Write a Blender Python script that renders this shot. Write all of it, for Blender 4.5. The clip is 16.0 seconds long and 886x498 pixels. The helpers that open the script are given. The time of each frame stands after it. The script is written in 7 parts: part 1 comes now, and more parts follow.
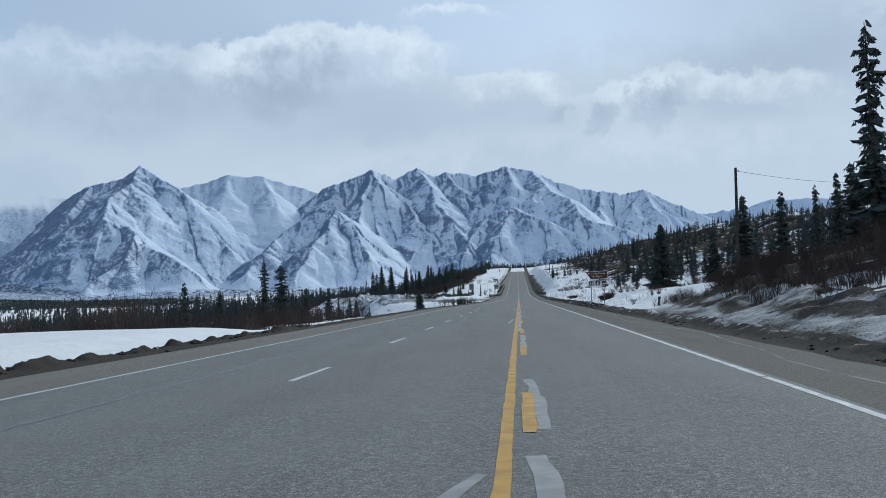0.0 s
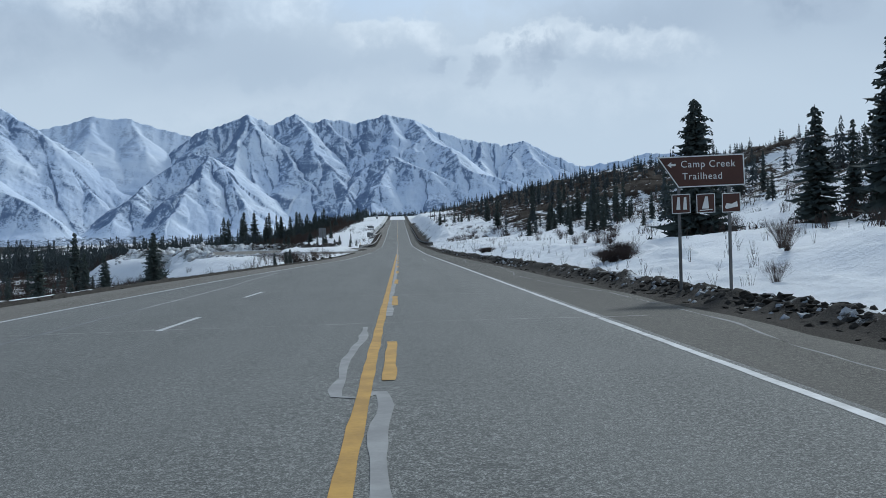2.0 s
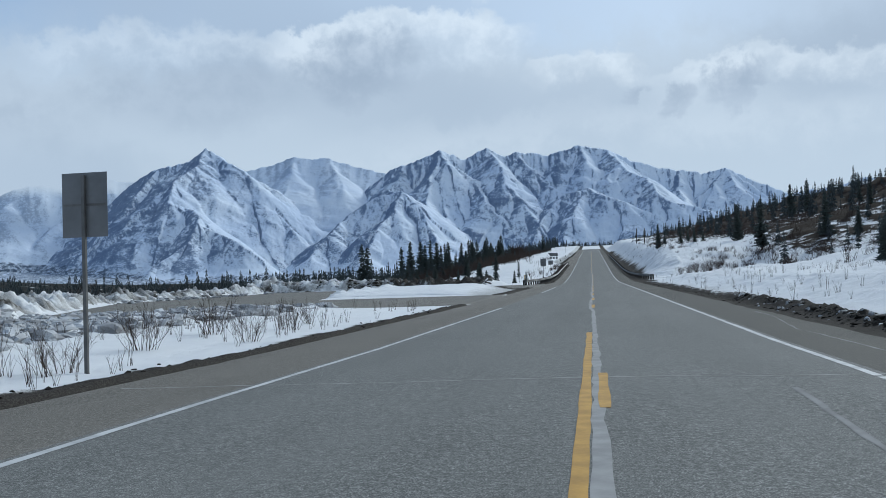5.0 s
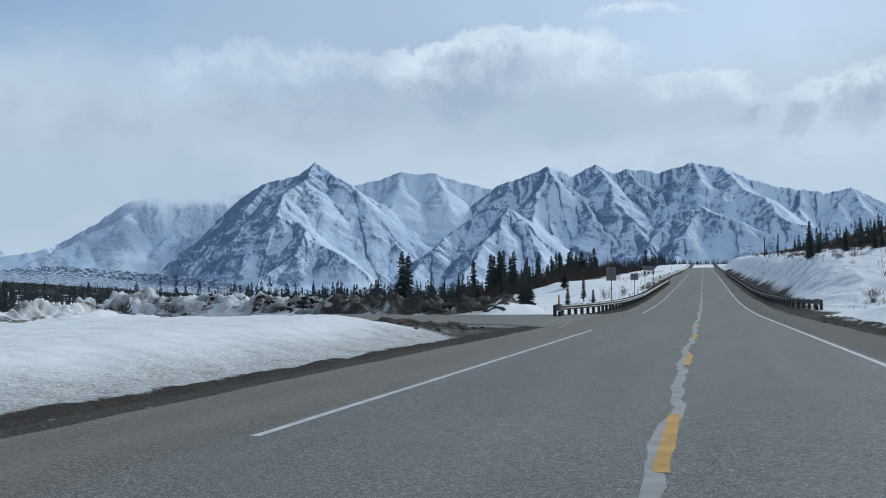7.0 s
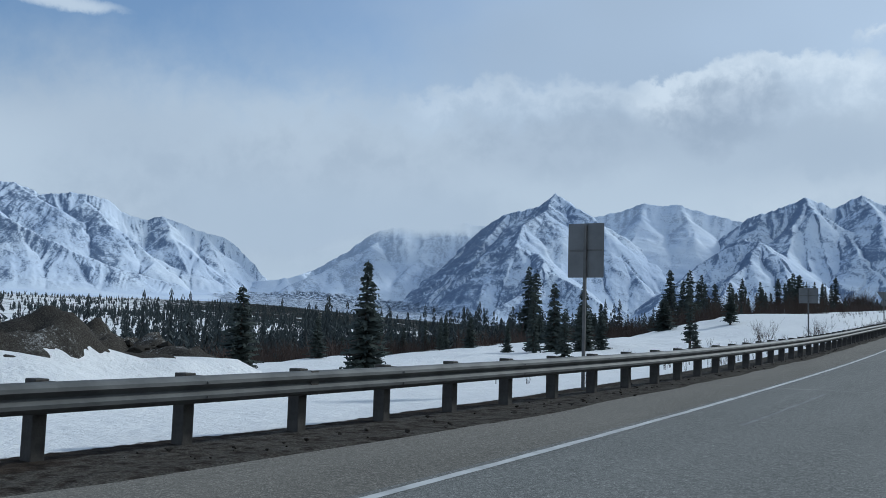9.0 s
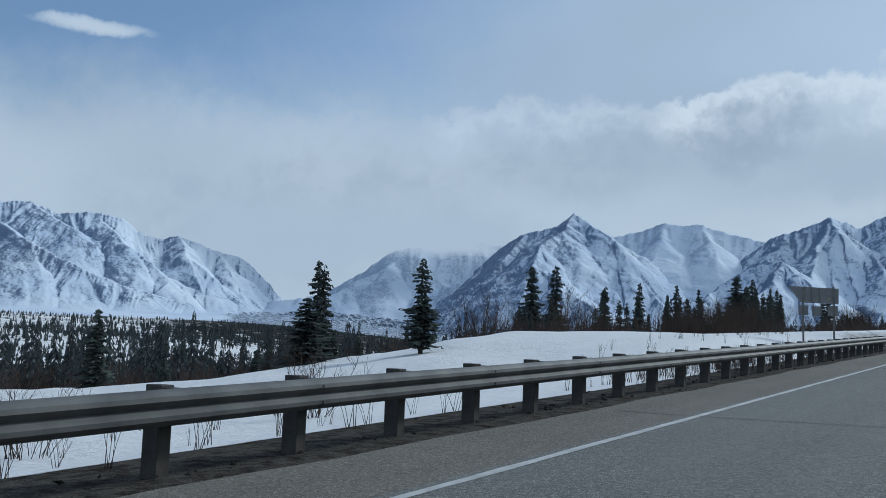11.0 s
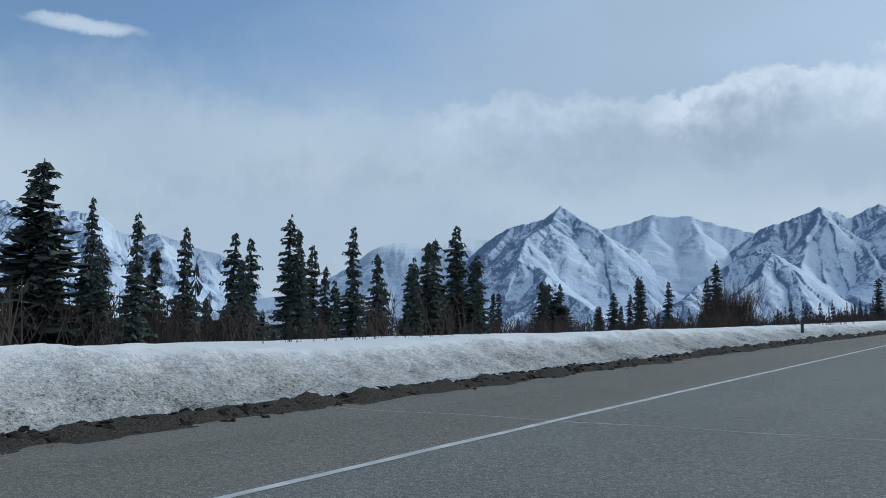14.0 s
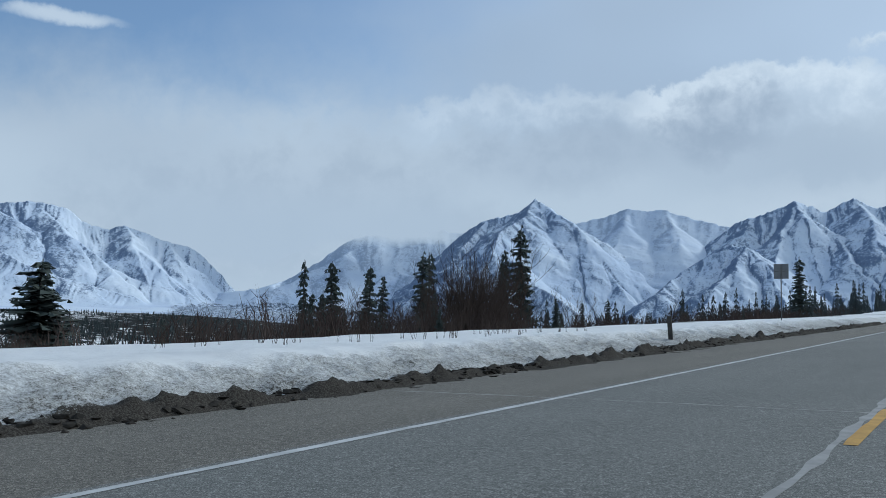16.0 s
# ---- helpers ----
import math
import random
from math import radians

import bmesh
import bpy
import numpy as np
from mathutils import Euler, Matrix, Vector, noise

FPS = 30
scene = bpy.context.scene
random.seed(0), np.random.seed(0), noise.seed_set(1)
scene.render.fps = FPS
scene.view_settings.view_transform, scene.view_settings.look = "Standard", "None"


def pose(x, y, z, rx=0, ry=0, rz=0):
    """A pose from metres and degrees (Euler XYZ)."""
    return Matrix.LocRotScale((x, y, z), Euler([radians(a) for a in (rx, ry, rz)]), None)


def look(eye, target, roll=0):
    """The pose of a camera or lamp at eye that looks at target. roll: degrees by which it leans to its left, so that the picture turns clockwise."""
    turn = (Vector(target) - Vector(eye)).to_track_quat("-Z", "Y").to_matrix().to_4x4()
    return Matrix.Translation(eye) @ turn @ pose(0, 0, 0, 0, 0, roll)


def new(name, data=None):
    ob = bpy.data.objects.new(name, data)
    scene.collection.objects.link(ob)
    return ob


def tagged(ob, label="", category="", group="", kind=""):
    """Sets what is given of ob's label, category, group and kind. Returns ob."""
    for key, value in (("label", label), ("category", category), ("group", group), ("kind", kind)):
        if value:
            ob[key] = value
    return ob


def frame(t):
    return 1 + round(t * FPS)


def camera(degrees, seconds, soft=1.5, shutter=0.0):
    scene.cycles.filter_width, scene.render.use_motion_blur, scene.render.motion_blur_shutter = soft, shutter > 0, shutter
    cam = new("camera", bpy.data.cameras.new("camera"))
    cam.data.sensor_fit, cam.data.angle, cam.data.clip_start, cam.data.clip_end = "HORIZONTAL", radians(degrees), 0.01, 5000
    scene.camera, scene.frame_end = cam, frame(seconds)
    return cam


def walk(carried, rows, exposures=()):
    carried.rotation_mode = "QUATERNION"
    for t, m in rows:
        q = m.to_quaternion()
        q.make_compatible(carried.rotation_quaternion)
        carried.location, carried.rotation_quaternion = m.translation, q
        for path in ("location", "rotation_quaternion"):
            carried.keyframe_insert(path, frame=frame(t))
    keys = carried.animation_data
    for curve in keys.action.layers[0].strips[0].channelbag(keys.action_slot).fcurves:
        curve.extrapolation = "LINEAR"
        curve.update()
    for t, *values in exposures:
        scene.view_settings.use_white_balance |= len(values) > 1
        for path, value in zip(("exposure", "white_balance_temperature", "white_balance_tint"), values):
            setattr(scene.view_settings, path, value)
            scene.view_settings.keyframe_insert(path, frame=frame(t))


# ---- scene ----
cam = camera(51.65, 16.0, 0.85)
PATH = [
    (0, 0.161, 0.00, 1.256, 92.878, 2.005, 4.746),
    (0.5, 0.280, 15.66, 1.185, 92.254, -0.401, -0.893),
    (1, 0.356, 31.31, 1.195, 91.743, -2.303, -3.089),
    (1.5, 0.377, 47.01, 1.182, 91.520, -1.915, -3.087),
    (2, 0.338, 62.72, 1.146, 89.531, 1.681, -2.745),
    (2.5, 0.238, 78.41, 1.135, 90.385, 1.753, -0.879),
    (3, 0.129, 94.05, 1.104, 91.684, 0.525, 2.297),
    (3.5, 0.037, 109.64, 1.077, 91.503, 4.016, 3.479),
    (4, -0.013, 125.19, 1.050, 92.006, 1.797, 6.331),
    (4.5, 0.055, 140.71, 1.019, 91.848, 1.919, 7.063),
    (4.7, 0.092, 146.91, 0.998, 91.910, 2.006, 8.086),
    (6.8, 0.387, 211.40, 1.184, 93.119, 0.542, 14.342),
    (7, 0.439, 217.58, 1.188, 93.272, 0.479, 15.990),
    (7.5, 0.479, 233.00, 1.239, 93.785, 0.491, 20.425),
    (8, 0.520, 248.44, 1.320, 94.133, -0.370, 26.107),
    (8.2, 0.515, 254.56, 1.348, 94.225, -0.552, 27.771),
    (10.3, 0.022, 317.78, 2.444, 96.358, -2.370, 32.276),
    (10.5, 0.003, 323.86, 2.643, 96.332, -2.232, 32.364),
    (11, 0.009, 339.06, 3.253, 96.413, -2.000, 32.474),
    (11.5, 0.000, 354.25, 3.913, 96.370, -1.732, 32.546),
    (12, 0.013, 369.50, 4.508, 96.307, -1.417, 32.597),
    (12.5, 0.065, 384.77, 5.106, 96.254, -1.368, 32.469),
    (13, 0.183, 400.05, 5.764, 96.267, -1.250, 32.378),
    (13.5, 0.334, 415.46, 6.397, 96.181, -1.338, 32.312),
    (14, 0.483, 431.11, 7.078, 96.165, -1.295, 32.249),
    (14.5, 0.626, 446.86, 7.709, 96.032, -1.532, 32.156),
    (15, 0.740, 462.77, 8.433, 95.896, -1.391, 31.973),
    (15.5, 0.849, 478.61, 9.109, 95.788, -1.658, 31.795),
    (16, 0.970, 494.46, 9.745, 95.829, -1.340, 31.012),
]
walk(cam, [(t, pose(x, y, z, rx, ry, rz)) for t, x, y, z, rx, ry, rz in PATH],
     [(0, -0.03, 5750, 4), (5, -0.03, 5750, 4), (8, -0.08, 5720, 4), (10.3, -0.22, 5640, 3), (16, -0.14, 5660, 3)])

# ---- sky and sun ----
SUN_LEFT, SUN_UP = -28.0, 33.0          # degrees to the left of the road's direction, and up
world = bpy.data.worlds.new("sky")
scene.world = world
world.use_nodes = True


def link_nodes(tree, kind, **inputs):
    """A node of that kind; inputs by name (or _i for the i-th), as values or sockets."""
    n = tree.nodes.new(kind)
    for key, v in inputs.items():
        sock = n.inputs[int(key[1:])] if key[0] == "_" and key[1:].isdigit() else n.inputs[key.replace("__", " ")]
        if isinstance(v, bpy.types.NodeSocket):
            tree.links.new(v, sock)
        else:
            sock.default_value = v
    return n


def math_node(tree, op, a, b=0.0, clamp=False):
    n = link_nodes(tree, "ShaderNodeMath", _0=a, _1=b)
    n.operation, n.use_clamp = op, clamp
    return n.outputs[0]


def ramp(tree, x, a, b, smooth=True):
    n = link_nodes(tree, "ShaderNodeMapRange", _0=x, _1=a, _2=b)
    n.interpolation_type = "SMOOTHSTEP" if smooth else "LINEAR"
    return n.outputs[0]


def mix(tree, fac, a, b, kind="MIX"):
    n = tree.nodes.new("ShaderNodeMix")
    n.data_type, n.blend_type = "RGBA", kind
    for sock, v in ((n.inputs[0], fac), (n.inputs[6], a), (n.inputs[7], b)):
        if isinstance(v, bpy.types.NodeSocket):
            tree.links.new(v, sock)
        else:
            sock.default_value = v if not isinstance(v, tuple) or len(v) == 4 else (*v, 1)
    return n.outputs[2]


def noise_tex(tree, vec, scale, detail=4.0, rough=0.55, distort=0.0):
    return link_nodes(tree, "ShaderNodeTexNoise", Vector=vec, Scale=scale, Detail=detail, Roughness=rough, Distortion=distort).outputs[0]


def build_sky():
    """Thin high overcast over a blue sky, with cumulus heaps and a clear stretch high on the left."""
    t = world.node_tree
    t.nodes.clear()
    sky = t.nodes.new("ShaderNodeTexSky")
    sky.sky_type, sky.sun_disc, sky.dust_density = "NISHITA", False, 1.0
    sky.sun_elevation, sky.sun_rotation = radians(SUN_UP), radians(-SUN_LEFT)
    co = t.nodes.new("ShaderNodeTexCoord").outputs["Generated"]
    sep = link_nodes(t, "ShaderNodeSeparateXYZ", Vector=co)
    deg = lambda v: math_node(t, "MULTIPLY", v, 57.2958)
    bearing = deg(math_node(t, "ARCTAN2", math_node(t, "MULTIPLY", sep.outputs[0], -1.0), sep.outputs[1]))
    height = deg(math_node(t, "ARCSINE", sep.outputs[2]))
    flat = link_nodes(t, "ShaderNodeMapping", Vector=co, Scale=(1.0, 1.0, 1.7)).outputs[0]
    n1, n2, n3 = noise_tex(t, flat, 3.2, 2, 0.45), noise_tex(t, flat, 9.0, 4, 0.5), noise_tex(t, co, 30.0, 6, 0.6, 0.15)
    off = lambda n, k: math_node(t, "MULTIPLY", math_node(t, "SUBTRACT", n, 0.5), k)
    bb = math_node(t, "ADD", bearing, math_node(t, "ADD", off(n2, 7.0), off(n3, 3.0)))
    hh = math_node(t, "ADD", height, math_node(t, "ADD", off(n2, -3.2), off(n3, 3.4)))

    def heap(b0, wb, h0, wh, soft=0.45):
        u = math_node(t, "DIVIDE", math_node(t, "SUBTRACT", bb, b0), wb)
        v = math_node(t, "DIVIDE", math_node(t, "SUBTRACT", hh, h0), wh)
        d = math_node(t, "ADD", math_node(t, "MULTIPLY", u, u), math_node(t, "MULTIPLY", v, v))
        return ramp(t, d, 1.0 + soft, 1.0 - soft)

    def cumulus(b0, wb, top, depth, crisp=0.5):
        """A billowing upper edge that melts away downwards."""
        u = math_node(t, "ABSOLUTE", math_node(t, "DIVIDE", math_node(t, "SUBTRACT", bb, b0), wb))
        v = math_node(t, "SUBTRACT", math_node(t, "SUBTRACT", top, math_node(t, "MULTIPLY", math_node(t, "MULTIPLY", u, u), 0.9)), hh)
        return math_node(t, "MULTIPLY", math_node(t, "MULTIPLY", ramp(t, v, -0.1, crisp), ramp(t, v, depth, 0.15 * depth)), ramp(t, u, 1.25, 0.7))

    # veil, thinner overhead on the left
    clear = math_node(t, "MULTIPLY", ramp(t, math_node(t, "ADD", bb, off(n1, 30.0)), 18.0, 52.0), ramp(t, hh, 11.0, 19.5))
    gap = math_node(t, "MULTIPLY", ramp(t, hh, 12.5, 16.0), math_node(t, "MULTIPLY", ramp(t, bb, -26.0, -6.0), 0.42))
    veil = math_node(t, "SUBTRACT", 1.0, math_node(t, "MINIMUM", math_node(t, "ADD", math_node(t, "MULTIPLY", clear, 0.82), math_node(t, "MULTIPLY", gap, n1)), 0.9))
    grey = mix(t, ramp(t, n1, 0.32, 0.68), (0.47, 0.525, 0.605), (0.585, 0.635, 0.70))
    low = mix(t, ramp(t, height, 13.0, 5.0), grey, (0.585, 0.64, 0.705))
    blue = mix(t, 1.0, sky.outputs[0], (0.105, 0.112, 0.120), "MULTIPLY")
    col = mix(t, veil, blue, low)
    soft_puff, puff = (0.70, 0.735, 0.78), mix(t, ramp(t, n3, 0.35, 0.62), (0.70, 0.735, 0.78), (0.84, 0.86, 0.885))
    dusk = mix(t, ramp(t, n3, 0.35, 0.65), (0.37, 0.425, 0.51), (0.47, 0.52, 0.60))
    for b0, wb, top, depth, k, crisp in ((11.5, 7.5, 16.9, 4.2, 0.75, 0.5), (24.5, 9.0, 15.8, 2.4, 0.45, 0.9), (3.4, 2.6, 18.6, 1.4, 0.75, 0.5), (-0.5, 3.4, 14.2, 2.4, 0.7, 0.45), (-11.5, 6.8, 13.3, 3.2, 0.65, 0.5),
                                         (-25.3, 4.2, 17.0, 3.4, 0.85, 0.4), (-2.0, 16.0, 11.0, 4.5, 0.3, 2.0)):
        col = mix(t, math_node(t, "MULTIPLY", cumulus(b0, wb, top, depth, crisp), k), col, puff)
    for b0, wb, h0, wh, k in ((14.4, 3.4, 13.2, 1.9, 0.62), (24.0, 5.0, 11.6, 2.0, 0.4), (-5.3, 0.8, 10.4, 0.8, 0.55), (-8.6, 1.7, 11.2, 1.1, 0.7), (-2.8, 0.8, 11.2, 0.5, 0.6), (36.0, 9.0, 11.0, 1.8, 0.25), (-25.3, 3.6, 14.0, 1.9, 0.8), (41.0, 14.0, 6.5, 4.0, 0.4)):
        col = mix(t, math_node(t, "MULTIPLY", heap(b0, wb, h0, wh, 0.9), k), col, dusk)
    u = math_node(t, "DIVIDE", math_node(t, "ADD", math_node(t, "SUBTRACT", bearing, 54.7), off(n3, 2.5)), 3.0)
    v = math_node(t, "DIVIDE", math_node(t, "ADD", math_node(t, "SUBTRACT", height, 18.1), off(n3, 1.3)), 0.42)
    d = math_node(t, "ADD", math_node(t, "MULTIPLY", u, u), math_node(t, "MULTIPLY", v, v))
    col = mix(t, math_node(t, "MULTIPLY", ramp(t, d, 1.9, 0.0), 0.8), col, soft_puff)
    bg = link_nodes(t, "ShaderNodeBackground", Color=col, Strength=1.0)
    out = t.nodes.new("ShaderNodeOutputWorld")
    t.links.new(bg.outputs[0], out.inputs[0])


build_sky()
sun = new("sun", bpy.data.lights.new("sun", "SUN"))
sun.data.energy, sun.data.angle, sun.data.color = 2.1, radians(5), (1.0, 0.96, 0.9)
sx = -math.sin(radians(SUN_LEFT)) * math.cos(radians(SUN_UP))
sy = math.cos(radians(SUN_LEFT)) * math.cos(radians(SUN_UP))
sun.matrix_world = look((sx * 900, sy * 900, math.sin(radians(SUN_UP)) * 900), (0, 0, 0))

# ---- materials ----


def material(name, rough=0.8, metal=0.0, spec=0.3):
    m = bpy.data.materials.new(name)
    m.use_nodes = True
    t = m.node_tree
    b = t.nodes["Principled BSDF"]
    b.inputs["Roughness"].default_value, b.inputs["Metallic"].default_value = rough, metal
    b.inputs["Specular IOR Level"].default_value = spec
    return m, t, b


def bump(t, b, height, strength=0.4, distance=0.02):
    n = link_nodes(t, "ShaderNodeBump", Strength=strength, Distance=distance, Height=height)
    t.links.new(n.outputs[0], b.inputs["Normal"])


def place_of(t):
    return t.nodes.new("ShaderNodeNewGeometry").outputs["Position"]


def simple(name, dark, light, scale=6.0, rough=0.8, metal=0.0, spec=0.3, relief=0.3, depth=0.01, fine=40.0, random_tint=0.0):
    """Two colours mottled at two scales, with fine relief."""
    m, t, b = material(name, rough, metal, spec)
    p = t.nodes.new("ShaderNodeTexCoord").outputs["Object"]
    a, f = noise_tex(t, p, scale, 5), noise_tex(t, p, fine, 4)
    fac = math_node(t, "ADD", math_node(t, "MULTIPLY", ramp(t, a, 0.3, 0.7), 0.65), math_node(t, "MULTIPLY", f, 0.35))
    col = mix(t, fac, dark, light)
    if random_tint:
        rnd = t.nodes.new("ShaderNodeObjectInfo").outputs["Random"]
        v = math_node(t, "ADD", math_node(t, "MULTIPLY", rnd, random_tint), 1 - random_tint / 2)
        h = link_nodes(t, "ShaderNodeHueSaturation", Color=col, Value=v)
        col = h.outputs[0]
    t.links.new(col, b.inputs["Base Color"])
    if relief:
        bump(t, b, f, relief, depth)
    return m


def make_asphalt(name, base, light):
    m, t, b = material(name, 0.88, 0.0, 0.16)
    p = place_of(t)
    long = link_nodes(t, "ShaderNodeMapping", Vector=p, Scale=(1.0, 0.06, 1.0)).outputs[0]
    wheel = noise_tex(t, long, 0.9, 3)
    stain = noise_tex(t, p, 0.35, 5, 0.6)
    grit = noise_tex(t, p, 70.0, 3, 0.7)
    speck = math_node(t, "MULTIPLY", ramp(t, noise_tex(t, p, 75.0, 2, 0.8), 0.38, 0.68), ramp(t, noise_tex(t, p, 21.0, 4, 0.8), 0.25, 0.7))
    blotch = noise_tex(t, p, 14.0, 6, 0.8)
    col = mix(t, ramp(t, wheel, 0.3, 0.7), base, light)
    col = mix(t, math_node(t, "MULTIPLY", ramp(t, stain, 0.35, 0.75), 0.35), col, tuple(c * 1.35 for c in light))
    col = mix(t, math_node(t, "MULTIPLY", speck, 0.95), mix(t, 0.5, col, (0.01, 0.01, 0.01)), tuple(c * 2.3 for c in light))
    col = mix(t, math_node(t, "MULTIPLY", ramp(t, blotch, 0.45, 0.75), 0.25), col, tuple(c * 0.62 for c in base))
    t.links.new(col, b.inputs["Base Color"])
    bump(t, b, grit, 0.35, 0.004)
    return m


ASPHALT = make_asphalt("asphalt", (0.140, 0.141, 0.130), (0.200, 0.200, 0.184))
PULLOUT = make_asphalt("dusty_old_asphalt", (0.138, 0.130, 0.111), (0.212, 0.200, 0.174))
SHOULDER = make_asphalt("gritty_shoulder_asphalt", (0.066, 0.063, 0.053), (0.114, 0.107, 0.091))
LOT = make_asphalt("old_asphalt", (0.122, 0.112, 0.093), (0.198, 0.183, 0.155))


def layer(t, name):
    n = t.nodes.new("ShaderNodeAttribute")
    n.attribute_name = name
    return n.outputs["Fac"]


def make_ground():
    """Snow, gravel and brown brush ground, told apart by two cover layers of the terrain."""
    m, t, b = material("terrain", 0.95, 0.0, 0.04)
    p = place_of(t)
    snow = layer(t, "snow")
    grit = layer(t, "gravel")
    wood = layer(t, "wood")
    n1, n2, n3 = noise_tex(t, p, 0.55, 6, 0.62), noise_tex(t, p, 5.0, 5, 0.65), noise_tex(t, p, 38.0, 3, 0.7)
    nf = noise_tex(t, p, 0.045, 5, 0.6)
    wob = math_node(t, "ADD", math_node(t, "MULTIPLY", n1, 0.6), math_node(t, "MULTIPLY", n2, 0.4))
    edge = math_node(t, "ADD", snow, math_node(t, "MULTIPLY", math_node(t, "SUBTRACT", wob, 0.5), 1.5))
    s_mask = ramp(t, edge, 0.42, 0.56)
    soil = mix(t, ramp(t, n2, 0.3, 0.7), (0.018, 0.0145, 0.012), (0.058, 0.045, 0.034))
    stones = mix(t, ramp(t, n3, 0.3, 0.7), (0.034, 0.031, 0.027), (0.120, 0.110, 0.094))
    g_mask = ramp(t, math_node(t, "ADD", grit, math_node(t, "MULTIPLY", math_node(t, "SUBTRACT", n2, 0.5), 0.7)), 0.4, 0.6)
    bare = mix(t, g_mask, soil, stones)
    trees = mix(t, ramp(t, n1, 0.35, 0.7), (0.012, 0.016, 0.015), (0.045, 0.042, 0.036))
    w_mask = ramp(t, math_node(t, "ADD", wood, math_node(t, "MULTIPLY", math_node(t, "SUBTRACT", nf, 0.5), 1.6)), 0.42, 0.6)
    dirty = math_node(t, "MULTIPLY", ramp(t, math_node(t, "ADD", grit, math_node(t, "MULTIPLY", n2, 0.3)), 0.15, 0.6), 0.6)
    clean = mix(t, n1, (0.74, 0.745, 0.74), (0.86, 0.86, 0.85))
    clean = mix(t, math_node(t, "MULTIPLY", ramp(t, noise_tex(t, p, 11.0, 4, 0.8), 0.55, 0.72), 0.45), clean, (0.34, 0.32, 0.29))
    snowc = mix(t, dirty, clean, (0.30, 0.29, 0.26))
    col = mix(t, s_mask, bare, snowc)
    col = mix(t, w_mask, col, trees)
    t.links.new(col, b.inputs["Base Color"])
    n4 = noise_tex(t, p, 1.6, 4, 0.6)
    hgt = math_node(t, "ADD", math_node(t, "ADD", math_node(t, "MULTIPLY", n2, 0.55), math_node(t, "MULTIPLY", n3, 0.15)), math_node(t, "MULTIPLY", n4, 1.1))
    bump(t, b, hgt, 0.6, 0.16)
    return m


TERRAIN = make_ground()


def make_grimy():
    """Ploughed snow with road dirt: clean, grey and earthy by its layer of grime."""
    m, t, b = material("grimy_snow", 0.95, 0.0, 0.04)
    p = place_of(t)
    g = layer(t, "grime")
    n1, n2, n3 = noise_tex(t, p, 1.3, 5, 0.6), noise_tex(t, p, 13.0, 5, 0.75), noise_tex(t, p, 40.0, 3, 0.75)
    mid = lambda n, k: math_node(t, "MULTIPLY", math_node(t, "SUBTRACT", n, 0.5), k)
    amp = math_node(t, "MINIMUM", math_node(t, "ADD", math_node(t, "MULTIPLY", g, 2.2), 0.12), 1.0)
    v = math_node(t, "ADD", g, math_node(t, "MULTIPLY", amp, math_node(t, "ADD", mid(n1, 0.4), math_node(t, "ADD", mid(n2, 1.1), mid(n3, 1.1)))))
    clean = mix(t, n1, (0.74, 0.745, 0.74), (0.86, 0.86, 0.85))
    dirty = mix(t, n3, (0.17, 0.165, 0.15), (0.42, 0.415, 0.39))
    soil = mix(t, ramp(t, n3, 0.38, 0.72), mix(t, n2, (0.018, 0.016, 0.014), (0.048, 0.042, 0.036)), (0.112, 0.102, 0.088))
    col = mix(t, ramp(t, v, 0.14, 0.78), clean, dirty)
    col = mix(t, ramp(t, v, 0.66, 0.84), col, soil)
    t.links.new(col, b.inputs["Base Color"])
    bump(t, b, math_node(t, "ADD", n2, math_node(t, "MULTIPLY", n3, 0.5)), 0.55, 0.06)
    return m


GRIMY = make_grimy()


def make_mountain(name, rock_strength):
    """Wind-packed snow, bare rock by the layer of rock with fine broken edges, dark brush at the foot, all tinted blue
    as by distance haze.
    """
    m, t, b = material(name, 0.85, 0.0, 0.12)
    p = place_of(t)
    n1, n2, n3 = noise_tex(t, p, 0.0032, 4, 0.55), noise_tex(t, p, 0.03, 6, 0.72, 0.4), noise_tex(t, p, 0.13, 5, 0.80)
    mid = lambda n, k: math_node(t, "MULTIPLY", math_node(t, "SUBTRACT", n, 0.5), k)
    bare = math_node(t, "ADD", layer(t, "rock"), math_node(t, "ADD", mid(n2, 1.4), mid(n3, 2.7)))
    rockm = math_node(t, "MULTIPLY", ramp(t, bare, 0.30, 0.82), rock_strength)
    # blue of the hazy distance is mixed into these base colours
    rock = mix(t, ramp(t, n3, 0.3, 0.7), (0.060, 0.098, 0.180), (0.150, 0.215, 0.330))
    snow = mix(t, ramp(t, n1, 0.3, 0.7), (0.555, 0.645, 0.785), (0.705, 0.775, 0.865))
    low = ramp(t, math_node(t, "ADD", layer(t, "brush"), mid(n2, 1.4)), 0.35, 0.65)
    low = math_node(t, "MULTIPLY", low, ramp(t, noise_tex(t, p, 0.06, 5, 0.8), 0.40, 0.56))
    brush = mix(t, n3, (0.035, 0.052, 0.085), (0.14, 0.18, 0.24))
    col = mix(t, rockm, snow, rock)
    col = mix(t, low, col, brush)
    t.links.new(col, b.inputs["Base Color"])
    bump(t, b, math_node(t, "ADD", n2, math_node(t, "MULTIPLY", n3, 0.35)), 0.35, 6.0)
    return m


